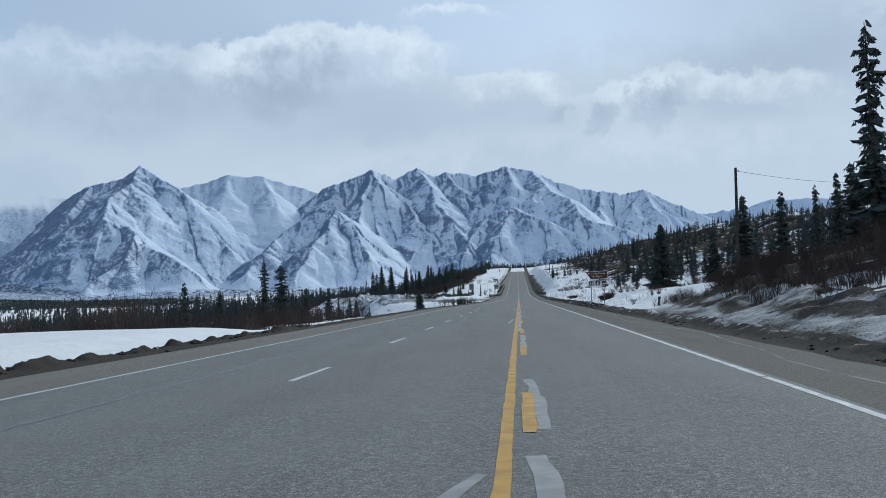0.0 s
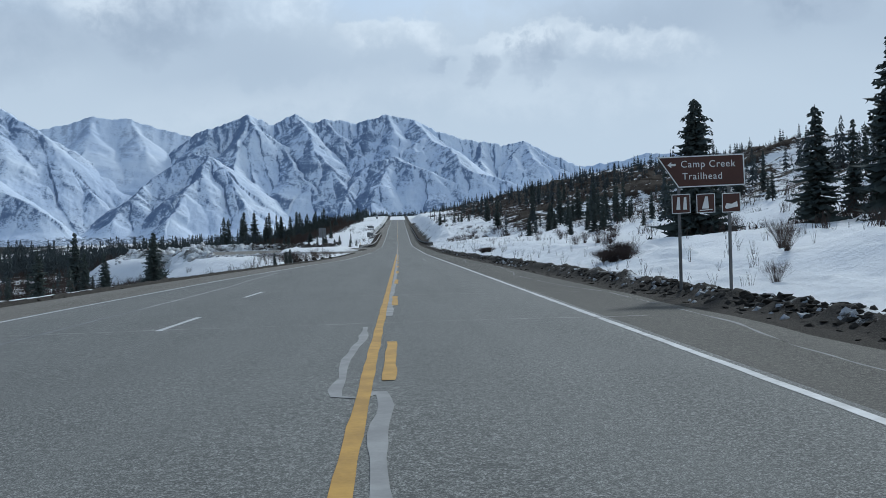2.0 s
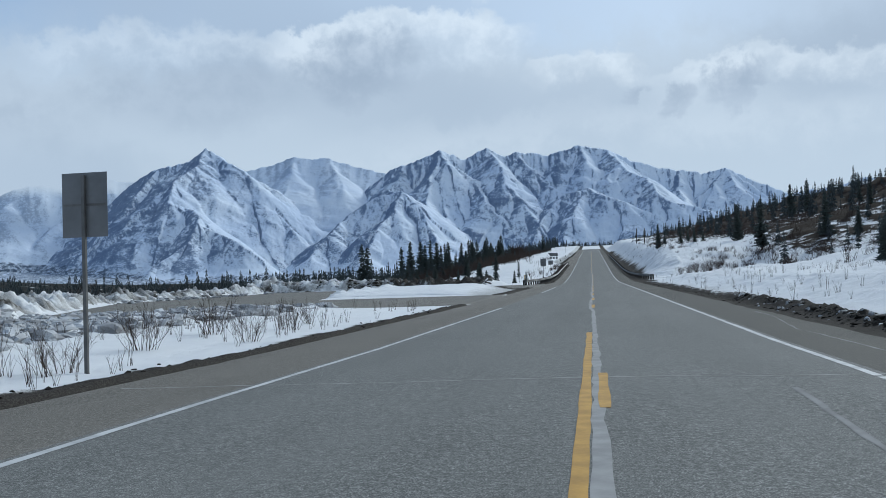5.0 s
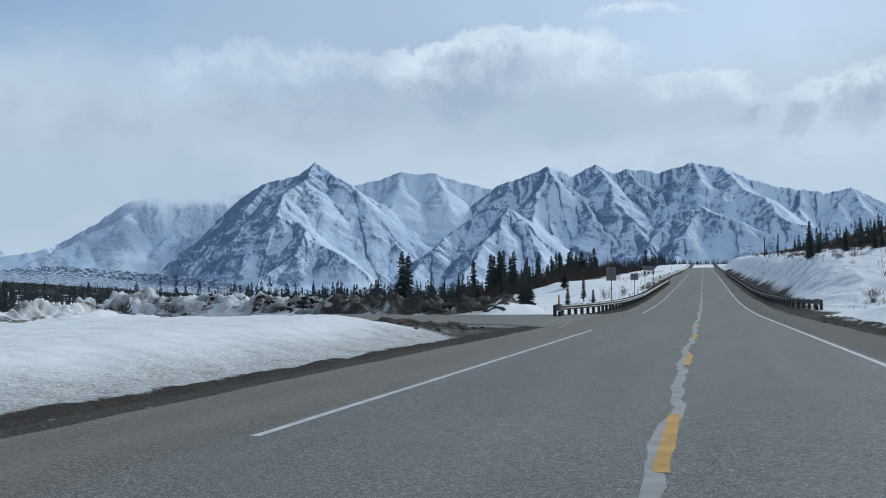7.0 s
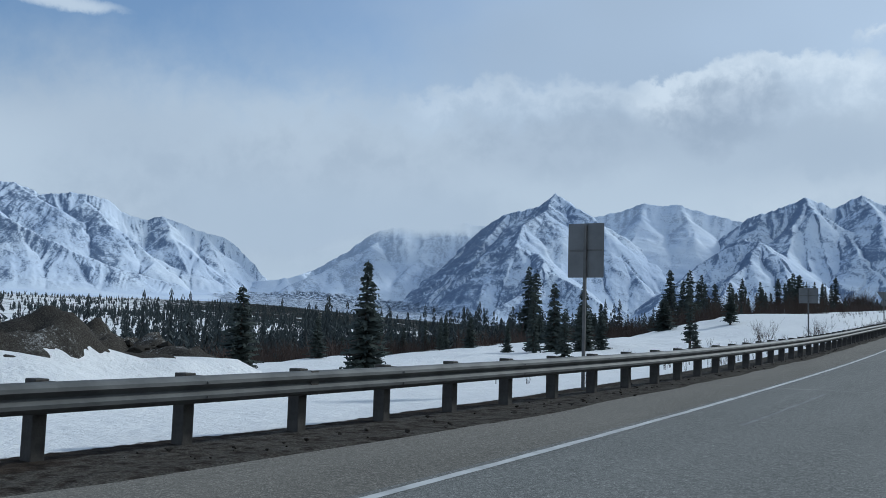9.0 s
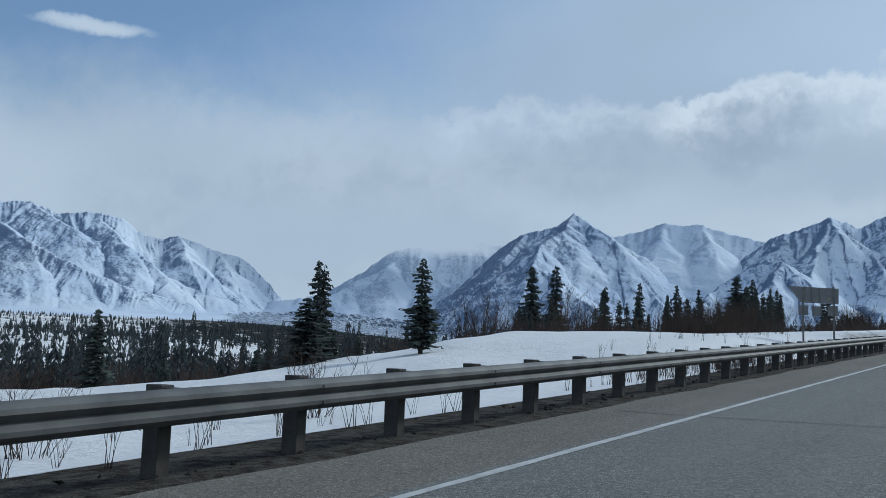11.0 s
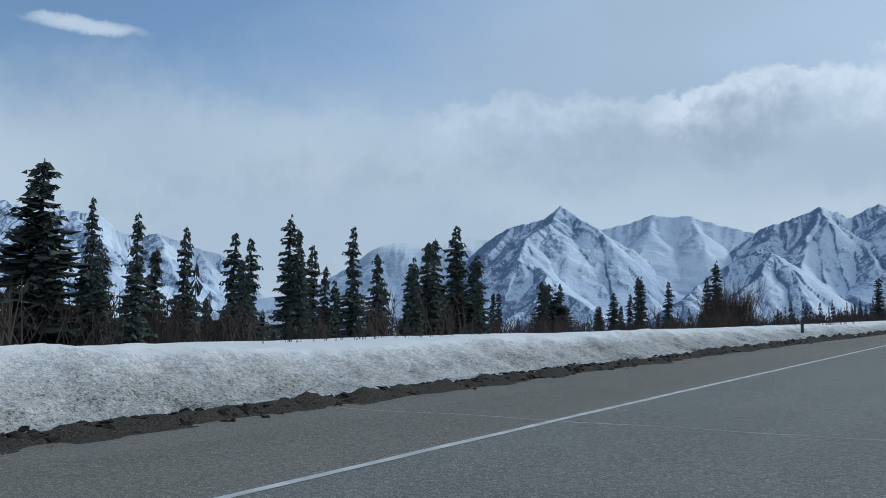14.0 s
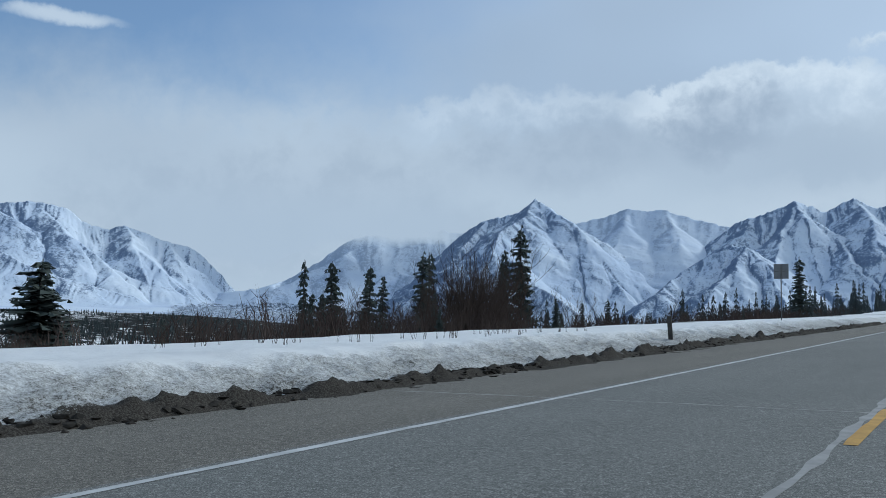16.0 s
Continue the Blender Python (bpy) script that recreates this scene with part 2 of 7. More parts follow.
MOUNTAIN = make_mountain("hazy_mountain_snow_and_rock", 0.88)
# far range: rock at about half strength, paled the way haze would
FAR_MOUNTAIN = make_mountain("hazy_far_mountain_snow", 0.5)
WHITE_PAINT = simple("white_road_paint", (0.36, 0.36, 0.35), (0.62, 0.62, 0.60), 3.0, 0.7, fine=30)
WORN_PAINT = simple("worn_white_road_paint", (0.13, 0.13, 0.128), (0.23, 0.23, 0.225), 2.0, 0.8, fine=22)
YELLOW_PAINT = simple("yellow_road_paint", (0.34, 0.19, 0.035), (0.58, 0.33, 0.06), 3.0, 0.7, fine=24)
SCRAPED = simple("ground_off_line", (0.23, 0.228, 0.218), (0.37, 0.362, 0.345), 3.0, 0.85, fine=30)
TAR = simple("crack_filler", (0.018, 0.018, 0.018), (0.05, 0.05, 0.05), 4.0, 0.5)
DUST = simple("pale_crack_edge", (0.22, 0.215, 0.20), (0.36, 0.35, 0.33), 4.0, 0.9)

# ---- terrain ----


def hash01(ix, iy, seed):
    h = (ix.astype(np.int64) * 374761393 + iy.astype(np.int64) * 668265263 + seed * 974711) & 0xFFFFFFFF
    h = ((h ^ (h >> 13)) * 1274126177) & 0xFFFFFFFF
    return ((h ^ (h >> 16)) & 0xFFFFFF) / float(0xFFFFFF)


def vnoise(x, y, seed=0):
    ix, iy = np.floor(x), np.floor(y)
    fx, fy = x - ix, y - iy
    fx, fy = fx * fx * fx * (fx * (fx * 6 - 15) + 10), fy * fy * fy * (fy * (fy * 6 - 15) + 10)
    a, b = hash01(ix, iy, seed), hash01(ix + 1, iy, seed)
    c, d = hash01(ix, iy + 1, seed), hash01(ix + 1, iy + 1, seed)
    return (a * (1 - fx) + b * fx) * (1 - fy) + (c * (1 - fx) + d * fx) * fy


def fbm(x, y, octaves=4, seed=0, gain=0.5, ridged=False):
    total, amp, norm = 0.0, 1.0, 0.0
    for k in range(octaves):
        v = vnoise(x * 2 ** k + 17.3 * k, y * 2 ** k - 9.1 * k, seed + k)
        total = total + amp * (1 - np.abs(2 * v - 1) if ridged else v)
        norm += amp
        amp *= gain
    return total / norm


def step(a, b, v):
    u = np.clip((v - a) / (b - a), 0.0, 1.0)
    return u * u * (3 - 2 * u)


def window(v, a, b, soft):
    return step(a - soft, a + soft, v) * (1 - step(b - soft, b + soft, v))


def road_z(y):
    """Height of the road's middle line: level, then a long climb to a crest."""
    y = np.asarray(y, float)
    z = -0.0018 * np.minimum(y, 175.0) + 0.0049 * np.clip(y - 175, 0, 125)
    z = z + 0.0424 * np.clip(y - 300, 0, 500) + 0.0375 * np.where(np.abs(y - 300) < 30, (30 - np.abs(y - 300)) ** 2 / 120, 0.0)
    over = np.clip(y - 800, 0, None)
    z = z + 0.0424 * np.minimum(over, 110) - 0.0424 * np.minimum(over, 110) ** 2 / 220
    return z - 0.02 * np.clip(y - 940, 0, 1500)


def left_line(y):
    """Offset of the left edge line, where the turning lane tapers away."""
    y = np.asarray(y, float)
    taper = np.interp(y, (85, 100, 110, 121, 126, 134, 140, 148, 166, 203), (-7.55, -7.3, -6.9, -6.35, -6.1, -5.5, -5.0, -4.65, -4.5, -3.75))
    return taper - 0.2 * step(262, 310, y) - 0.3 * step(412, 448, y)


def left_edge(y):
    """Offset of the left shoulder's outer edge."""
    y = np.asarray(y, float)
    return left_line(y) - 2.45 + 0.80 * window(y, 285, 394, 6) - 1.75 * step(394, 404, y) + 0.6 * step(412, 436, y) + 0.55 * step(470, 496, y)


def lot_back(y):
    """Offset of the pull-out's back edge, which spreads from its first mouth."""
    return np.clip(-23.0 - 0.42 * (np.asarray(y, float) - 184.0), -46.0, -23.0)


def lot_mask(x, y):
    """The paved pull-out with its two mouths on the left."""
    main = window(x, lot_back(y), -21.0, 0.8) * window(y, 186.0, 284.0, 0.8)
    m1 = window(x, -24.0, -4.5, 0.5) * window(y, 203.0 + 0.12 * (x + 8), 224.5 - 0.05 * (x + 8), 0.8)
    m2 = window(x, -24.0, -4.5, 0.5) * window(y, 259.5 + 6.0 * (1 - np.exp((np.clip(x, -24, -4) + 8.5) / 5.0)), 281.0, 0.6)
    return np.maximum(main, np.maximum(m1, m2))


def heap_mask(x, y):
    """Where old snow was piled up in front of the pull-out."""
    return step(-2.0, 2.0, y - 164.0 + 1.72 * np.minimum(x + 13.0, 0.0)) * step(12.0, 14.5, -x)


def terrain(x, y):
    """Height of the ground and its cover: snow, gravel, wood."""
    x, y = np.asarray(x, float), np.asarray(y, float)
    rz = road_z(y)
    d1 = fbm(x * 0.09, y * 0.09, 4, 3) - 0.5
    d2 = fbm(x * 0.6, y * 0.6, 4, 9) - 0.5
    # right: verge, then the hillside
    r = x - 7.0
    near = window(y, -300, 64, 10)
    cut = step(288, 326, y) * (1 - step(620, 760, y))
    bench = 1.0 * window(y, 94, 284, 10) * step(7.0, 13.0, x) + 1.2 * window(y, 64, 94, 10) * step(11.5, 19.0, x) + 4.7 * cut * step(6.9, 14.0, x)
    slope_near = 0.27 * np.clip(x - 8.0, 0, 14) * near
    inland = 0.055 * np.clip(np.minimum(x, 28) - 13, 0, None) * (1 - near) + (0.242 - 0.04 * step(120, 230, y)) * np.clip(np.minimum(x, 132) - 26, 0, None)
    hill = bench + slope_near + inland - 0.06 * np.clip(x - 132, 0, 1200)
    hill = hill + step(30, 110, x) * 8 * d1 + step(8, 13, x) * (2.0 * d1 * step(9, 18, x) + (0.55 + 0.6 * near) * d2)
    hill = hill * (1 - 0.6 * step(700, 1500, y))
    berm_r = 0.12 * np.exp(-((x - 7.0 - 0.4 * d1) / 0.5) ** 2) * (0.5 + 1.6 * np.clip(d2 + 0.3, 0, 1)) * (1 - 0.8 * step(266, 276, y))
    zr = hill + berm_r - 0.14 * step(5.0, 6.4, x) - 0.2 * window(x, 8.5, 12.5, 1.2) * window(y, 64, 94, 8)
    # left: verge, banks and the fall to the valley
    e = -left_edge(y)
    q = -x - e
    ql = np.clip(q, 0, None)
    reach = np.clip(8.6 + 0.43 * (y - 159) + 6.5 * step(186, 204, y) + 0.08 * np.clip(y - 204, 0, 100), 0.3, 44)
    fall = 0.10 * np.clip(ql - 1.2, 0, 60) - 0.048 * np.clip(ql - 1.2, 0, 26) * window(y, 296, 376, 14) + 0.09 * np.clip(np.minimum(ql, 4.0) - 1.9, 0, None) * window(y, 284, 392, 5) + 0.03 * np.clip(ql - 61, 0, 300) + 0.16 * np.clip(ql - reach, 0, 9) * window(y, 118, 230, 10)
    shelf_a = window(y, -300, 44, 7) * (1 - step(26, 40, ql))
    shelf_b = window(y, 128, 300, 20) * (1 - step(reach - 2.0, reach + 8.0, ql))
    shelf_c = step(356, 384, y) * (1 - step(17 + 8 * d1, 30 + 8 * d1, ql))
    keep = np.maximum(shelf_a, np.maximum(shelf_b, shelf_c))
    pave = lot_mask(x, y)
    bank = step(0.9, 4.0, ql) * (0.42 + 0.35 * d1) * shelf_a
    bank = bank + (step(1.0, 8.0, ql) * (0.12 + 0.3 * d1 + 0.22 * window(ql - reach, -5.0, 1.5, 1.5)) + 0.3 * np.clip(d2 + 0.08, 0, 1) * step(4, 7, ql)) * window(y, 142, 203, 12) * shelf_b
    bank = bank + step(0.9, 5.5, ql) * (0.66 + 0.4 * d1) * window(y, 226, 250, 4.0) * window(-x, 8, 21, 1.2)
    bank = bank + (step(0.15, 2.9, ql) * (0.80 - 0.26 * step(455, 492, y) + 0.3 * d1 + 0.10 * d2) - 0.036 * np.clip(ql - 3, 0, 24)) * shelf_c * step(392, 402, y)
    bank = bank + step(3.0, 7.0, ql) * (0.72 + 0.3 * d1) * shelf_c * (1 - step(392, 402, y))
    bank = bank + (1.0 + 0.4 * step(22, 34, -x) + 1.2 * d1 + 1.6 * d2) * window(y, 285.5, 294, 1.5) * window(-x, 13, 60, 2) + (0.6 + 2.0 * d2) * window(-x + lot_back(y), 0.5, 6.5, 1.5) * window(y, 186, 290, 4)
    zl = -fall * (1 - keep) + bank * (1 - pave) - 0.10 * step(0.0, 0.8, ql) * (1 - pave) + (1 - keep) * step(3, 12, ql) * (1.3 * d1 + 0.3 * d2)
    berm_l = 0.08 * np.exp(-((q - 0.75 + 0.35 * step(394, 402, y) - 0.2 * d1) / 0.26) ** 2) * np.clip(d2 * 3.2 + 0.55, 0, 1.4) * (1 - pave) * (1 - window(y, 284, 396, 4))
    zl = zl + berm_l
    rel = np.where(x > 0, zr, zl)
    on_road = window(x, left_edge(y) - 0.02, 6.0, 0.15)
    rel = rel * (1 - on_road) - 0.10 * on_road - 0.05 * pave * (1 - on_road)
    # the valley loses the road's climb, and rises again far away
    far = np.hypot(x, y - 255.0)
    side = step(30, 160, -x)
    base = rz * (1 - side * 0.85) * (1 - step(1300, 2300, far))
    bearing = np.degrees(np.arctan2(-x, y - 255.0))
    far_rise = (0.010 + 0.020 * step(26, 46, bearing)) * np.clip(far - 500, 0, 3700)
    z = base + rel * (1 - 0.7 * step(900, 2200, far)) + far_rise + step(300, 900, far) * 14 * (fbm(x * 0.004, y * 0.004, 3, 21) - 0.5)
    # cover
    dirt_r = window(x, 5.0, 7.5, 0.3)
    dirt_l = window(q, -1.5, 1.1 + 0.9 * window(y, 284, 394, 4) - 0.6 * step(394, 402, y), 0.15) * (1 - pave)
    gravel = np.clip(np.maximum(dirt_r, dirt_l), 0, 1)
    gravel = np.maximum(gravel, (0.30 + 0.25 * d2) * window(q, 0.2, 2.6, 0.5) * step(392, 402, y))
    gravel = np.maximum(gravel, 0.95 * window(y, 283.5, 298, 1.5) * window(-x, 16, 60, 2) * step(-0.30, 0.05, d2 + 0.5 * d1 + 0.012 * (x + 25)))
    gravel = np.maximum(gravel, 0.55 * window(-x, 6, 22, 1.0) * window(y, 245 + 0.3 * (-x - 8), 268, 2.5))
    bare = np.maximum(window(-x, 6, 22, 0.6) * window(y, 243 + 0.3 * (-x - 8), 268, 2.5), np.maximum(0.9 * window(q, -1.0, 2.2, 0.3) * window(y, 279, 394, 3), 0.95 * window(x - 1.5 * d1, 5.5, 9.0, 0.6) * window(y, 280, 560, 6)))
    brow = np.maximum(window(y, -300, 63, 4), window(y, 50, 74, 3) * step(10.0, 12.0, x))
    snow_r = 0.95 - 0.95 * brow * step(1.6, 4.2, r - 1.2 * step(50, 66, y) + 2.5 * d2) * (0.60 + 2.2 * d1 + 3.2 * d2) - 0.5 * step(290, 320, y) * step(10, 14, x) * (0.4 + 1.8 * d1 + d2) - (0.74 - 0.32 * step(95, 130, y)) * step(22, 36, x) * (0.80 + 1.3 * d1 + 0.9 * d2) + 0.3 * step(95, 120, x)
    snow_l = 0.97 - (0.55 + 0.35 * window(y + 50 * d1, 45, 190, 14)) * (1 - keep) * step(6, 18, ql - 9 * window(y, 108, 168, 6) - 25 * window(y, 290, 392, 8)) * (0.85 + 1.6 * d1 + 0.8 * d2)
    snow_l = snow_l - 0.55 * window(y, 158, 205, 8) * heap_mask(x, y) * step(4, 8, ql) * (1 - step(reach - 2, reach + 3, ql)) * step(0.0, 0.16, d2 + 0.4 * d1 + 0.03)
    snow = np.where(x > 0, snow_r, snow_l) * (1 - np.clip(gravel * 1.6 - 0.75, 0, 1)) + 0.12 * np.clip(gravel * 1.6 - 0.75, 0, 1)
    snow = snow * (1 - bare)
    gravel = np.where(bare > 0.3, np.minimum(gravel, 0.52), gravel)
    snow = np.where(far > 600, 0.8 - 0.7 * step(900, 950, y) * (1 - step(60, 150, np.abs(x))), snow)
    wood = np.maximum(0.9 * step(900, 950, y) * (1 - step(150, 400, np.abs(x))), np.where(x < 0, 0.31 * step(90, 300, far) + 0.10 * step(700, 1800, far) + 0.35 * step(900, 1500, far) * window(bearing, 22, 47, 3), 0.27 * step(28, 60, x)))
    return z, np.clip(snow, 0, 1), gravel, wood


def sheet(name, verts, nx, ny, mat, smooth=True, layers=None):
    """A grid mesh of nx by ny points, row by row."""
    k = np.arange((nx - 1) * (ny - 1))
    i, j = k % (nx - 1), k // (nx - 1)
    a = j * nx + i
    faces = np.stack([a, a + 1, a + nx + 1, a + nx], 1).astype(np.int32)
    me = bpy.data.meshes.new(name)
    me.vertices.add(len(verts))
    me.vertices.foreach_set("co", np.asarray(verts, np.float32).ravel())
    me.loops.add(faces.size)
    me.loops.foreach_set("vertex_index", faces.ravel())
    me.polygons.add(len(faces))
    me.polygons.foreach_set("loop_start", np.arange(0, faces.size, 4, dtype=np.int32))
    me.polygons.foreach_set("use_smooth", np.full(len(faces), smooth))
    me.update(calc_edges=True)
    for key, v in (layers or {}).items():
        me.attributes.new(key, "FLOAT", "POINT").data.foreach_set("value", np.asarray(v, np.float32).ravel())
    me.materials.append(mat)
    return new(name, me)


def grown(start, stop, first, factor):
    out, v, d = [], start, first
    sign = 1 if stop > start else -1
    while sign * (stop - v) > 0:
        d *= factor
        v += sign * d
        out.append(v)
    out[-1] = stop
    return out


def under_skin(x, y):
    """1 where a finely broken skin of snow or soil lies over the ground."""
    q = left_edge(y) - x
    inside = lambda v, a, b: ((v > a) & (v < b)).astype(float)
    m = inside(q, 0.1, 4.0) * inside(y, 401, 578)
    m = np.maximum(m, inside(x, 6.5, 7.7) * inside(y, -9, 273))
    m = np.maximum(m, inside(x, 6.5, 11.3) * inside(y, -9, 273))
    m = np.maximum(m, inside(x, 6.6, 13.2) * inside(y, 282, 516))
    m = np.maximum(m, inside(q, 0.4, 1.8) * inside(y, -10, 201))
    m = np.maximum(m, inside(q, 0.5, 99) * inside(x, -22, -7) * inside(y, 226, 264) * (lot_mask(x, y) < 0.02))
    m = np.maximum(m, inside(x, -61.5, -15.5) * inside(y, 286.2, 293.3))
    m = np.maximum(m, inside(x - lot_back(y), -7.5, -1.5) * inside(y, 187, 287))
    return np.maximum(m, inside(x, -28.5, -10.5) * inside(y, 140.5, 199.5) * (lot_mask(x, y) < 0.02))


def build_ground():
    xs = np.array(sorted(grown(-60, -4900, 1.0, 1.075)) + list(np.arange(-60, -26, 1.0)) + list(np.arange(-26, 26, 0.4)) + list(np.arange(26, 60.01, 1.0)) + grown(60, 4900, 1.0, 1.075))
    ys = np.array(sorted(grown(-30, -2500, 0.8, 1.09)) + list(np.arange(-30, 560, 0.7)) + list(np.arange(560, 760, 2.0)) + grown(760, 4950, 2.0, 1.06))
    gx, gy = np.meshgrid(xs, ys)
    z, snow, gravel, wood = terrain(gx, gy)
    z = z - 0.30 * under_skin(gx, gy)
    verts = np.stack([gx, gy, z], -1).reshape(-1, 3)
    ob = sheet("ground", verts, len(xs), len(ys), TERRAIN, True, {"snow": snow, "gravel": gravel, "wood": wood})
    tagged(ob, "snow-covered roadside ground with brown brush and gravel verges", "ground", kind="structure")


build_ground()


def strip_sheet(name, lo_of, hi_of, n, mat, label, y0=-40.0, drop=0.0):
    ys = np.concatenate([np.arange(y0, 560, 1.0), np.arange(560, 986, 5.0)])
    us = np.linspace(0, 1, n)
    gu, gy = np.meshgrid(us, ys)
    gx = lo_of(gy) + (hi_of(gy) - lo_of(gy)) * gu
    gz = road_z(gy) - 0.006 * np.abs(gx) - drop
    ob = sheet(name, np.stack([gx, gy, gz], -1).reshape(-1, 3), len(us), len(ys), mat)
    return tagged(ob, label, "road", kind="structure")


def build_road():
    rag = lambda y, k: 0.16 * (fbm(y * 0.5, y * 0 + k, 4, 5) - 0.5)
    seam_l, seam_r = (lambda y: left_line(y) - 0.16 + 0.2 * rag(y, 3)), (lambda y: 3.70 + 0.2 * rag(y, 9))
    ob = strip_sheet("road", seam_l, seam_r, 15, ASPHALT, "grey worn asphalt highway climbing to a crest")
    strip_sheet("shoulder_left", lambda y: left_edge(y) + rag(y, 21) * 2, seam_l, 6, LOT, "dusty brown-grey asphalt shoulder")
    strip_sheet("shoulder_right", seam_r, lambda y: 5.55 + rag(y, 27) * 2, 6, SHOULDER, "dusty brown-grey asphalt shoulder")
    return ob


road = build_road()


def road_strip(name, path, width, mat, label="", lift=0.004, ragged=0.0, seed=1, parent=None):
    """A thin marking on the road along points (x, y)."""
    pts = np.array(path, float)
    seg = np.hypot(*np.diff(pts, axis=0).T)
    s = np.concatenate([[0], np.cumsum(seg)])
    n = max(2, int(s[-1] / (0.35 if ragged else 1.0)) + 1)
    t = np.linspace(0, s[-1], n)
    cx, cy = np.interp(t, s, pts[:, 0]), np.interp(t, s, pts[:, 1])
    dx, dy = np.gradient(cx), np.gradient(cy)
    ln = np.hypot(dx, dy) + 1e-9
    nx, ny = dy / ln, -dx / ln
    w = np.full(n, width / 2.0)
    wob = ragged * (vnoise(t * 2.1 + 7 * seed, t * 0 + seed, seed) - 0.5), ragged * (vnoise(t * 1.7 + 3 * seed, t * 0 + seed + 9, seed + 3) - 0.5)
    l = np.stack([cx - nx * (w + wob[0]), cy - ny * (w + wob[0])], 1)
    r = np.stack([cx + nx * (w + wob[1]), cy + ny * (w + wob[1])], 1)
    xy = np.stack([l, r], 1).reshape(-1, 2)
    z = road_z(xy[:, 1]) - 0.006 * np.abs(xy[:, 0]) + lift
    ob = sheet(name, np.column_stack([xy, z]), 2, n, mat)
    ob.parent = parent or road
    if label:
        ob["label"] = label
    return ob


def build_markings():
    edge = lambda a, b: [(float(left_line(y)), y) for y in np.arange(a, b + 0.01, 3.0)]
    # right edge line, broken by joints
    cuts = [-30, 13.2, 27.4, 58.2, 77.4, 113.0, 168.0, 260.0, 262.0, 420.0]
    for a, b in zip(cuts, cuts[1:] + [880]):
        road_strip("edge_line", [(3.54, a + 0.12), (3.54, b)], 0.11, WHITE_PAINT, "white edge line", ragged=0.02, seed=int(a))
    for a, b in ((-30, 58), (58.3, 197), (225.6, 252.8), (283, 880)):
        road_strip("edge_line", edge(a, b), 0.11, WHITE_PAINT, "white edge line", ragged=0.02, seed=int(a) + 2)
    road_strip("old_line", [(-5.55, -30), (-5.5, 84)], 0.09, WORN_PAINT, "faint worn white line", ragged=0.05)
    road_strip("old_line", [(-5.5, 84), (-5.56, 95), (-5.8, 100), (-5.85, 106), (-6.0, 110)], 0.09, SCRAPED, "worn white line", ragged=0.05)
    for k, y in enumerate((-8.0, 3.3, 14.6, 26.1, 36.1, 45.9, 56.9, 67.7, 77.6, 87.1)):
        road_strip("lane_dash", [(-3.57 - 0.2 * (y > 80), y), (-3.52 - 0.2 * (y > 80), y + 2.8)], 0.11, WHITE_PAINT, "white lane dash", ragged=0.02, seed=k + 40)
    for y in (243.0, 268.0, 292.0):
        road_strip("lane_dash", [(-2.7, y), (-2.65, y + 7.0)], 0.07, WORN_PAINT, "worn white dash", ragged=0.03, seed=int(y))
    road_strip("centre_line", [(0, -30), (0, 178)], 0.125, YELLOW_PAINT, "solid yellow centre line", ragged=0.018)
    # the ground-off second line and the yellow dashes left of it
    for pts, w in (([(0.30, -9), (0.31, 6.4), (0.24, 7.2)], 0.16), ([(0.34, 8.6), (0.36, 10.7), (0.24, 13.6)], 0.13), ([(0.21, 20.3), (0.22, 28.2)], 0.14),
                   ([(0.14, 31), (0.14, 52), (0.13, 60), (0.21, 67), (0.16, 69), (0.22, 70), (0.14, 70.6)], 0.13), ([(0.13, 78.9), (0.11, 86), (0.15, 100), (0.15, 112), (0.12, 132), (0.08, 133.1)], 0.13), ([(0.07, 136.5), (0.13, 138), (0.11, 152), (0.15, 160), (0.10, 190)], 0.12)):
        road_strip("ground_off_line", pts, w, SCRAPED, "pale ground-off line", 0.003, 0.05, int(pts[0][1]) + 12)
    wav = [(0.02 + 0.05 * math.sin(y * 0.31) + 0.03 * math.sin(y * 1.3), y) for y in np.arange(190, 330, 0.8)]
    road_strip("ground_off_line", wav, 0.15, SCRAPED, "pale ground-off centre line", 0.003, 0.09, 6)
    road_strip("ground_off_line", [(-0.05, 330), (-0.05, 440), (-0.3, 490), (-0.3, 620), (0, 880)], 0.10, SCRAPED, "pale ground-off centre line", 0.003, 0.08, 8)
    starts = [(0.21, 8.4 + 10.47 * k) for k in range(-3, 16)] + [(0.09, 224.5 + 10.47 * k) for k in range(-3, 10)] + [(-0.17, 503.4 + 10.47 * k) for k in range(-16, 36)]
    for k, (x, y) in enumerate(starts):
        road_strip("centre_dash", [(x, y), (x, y + 3.4)], 0.13, YELLOW_PAINT, "worn yellow dash", 0.005, 0.03, k + 60)


build_markings()


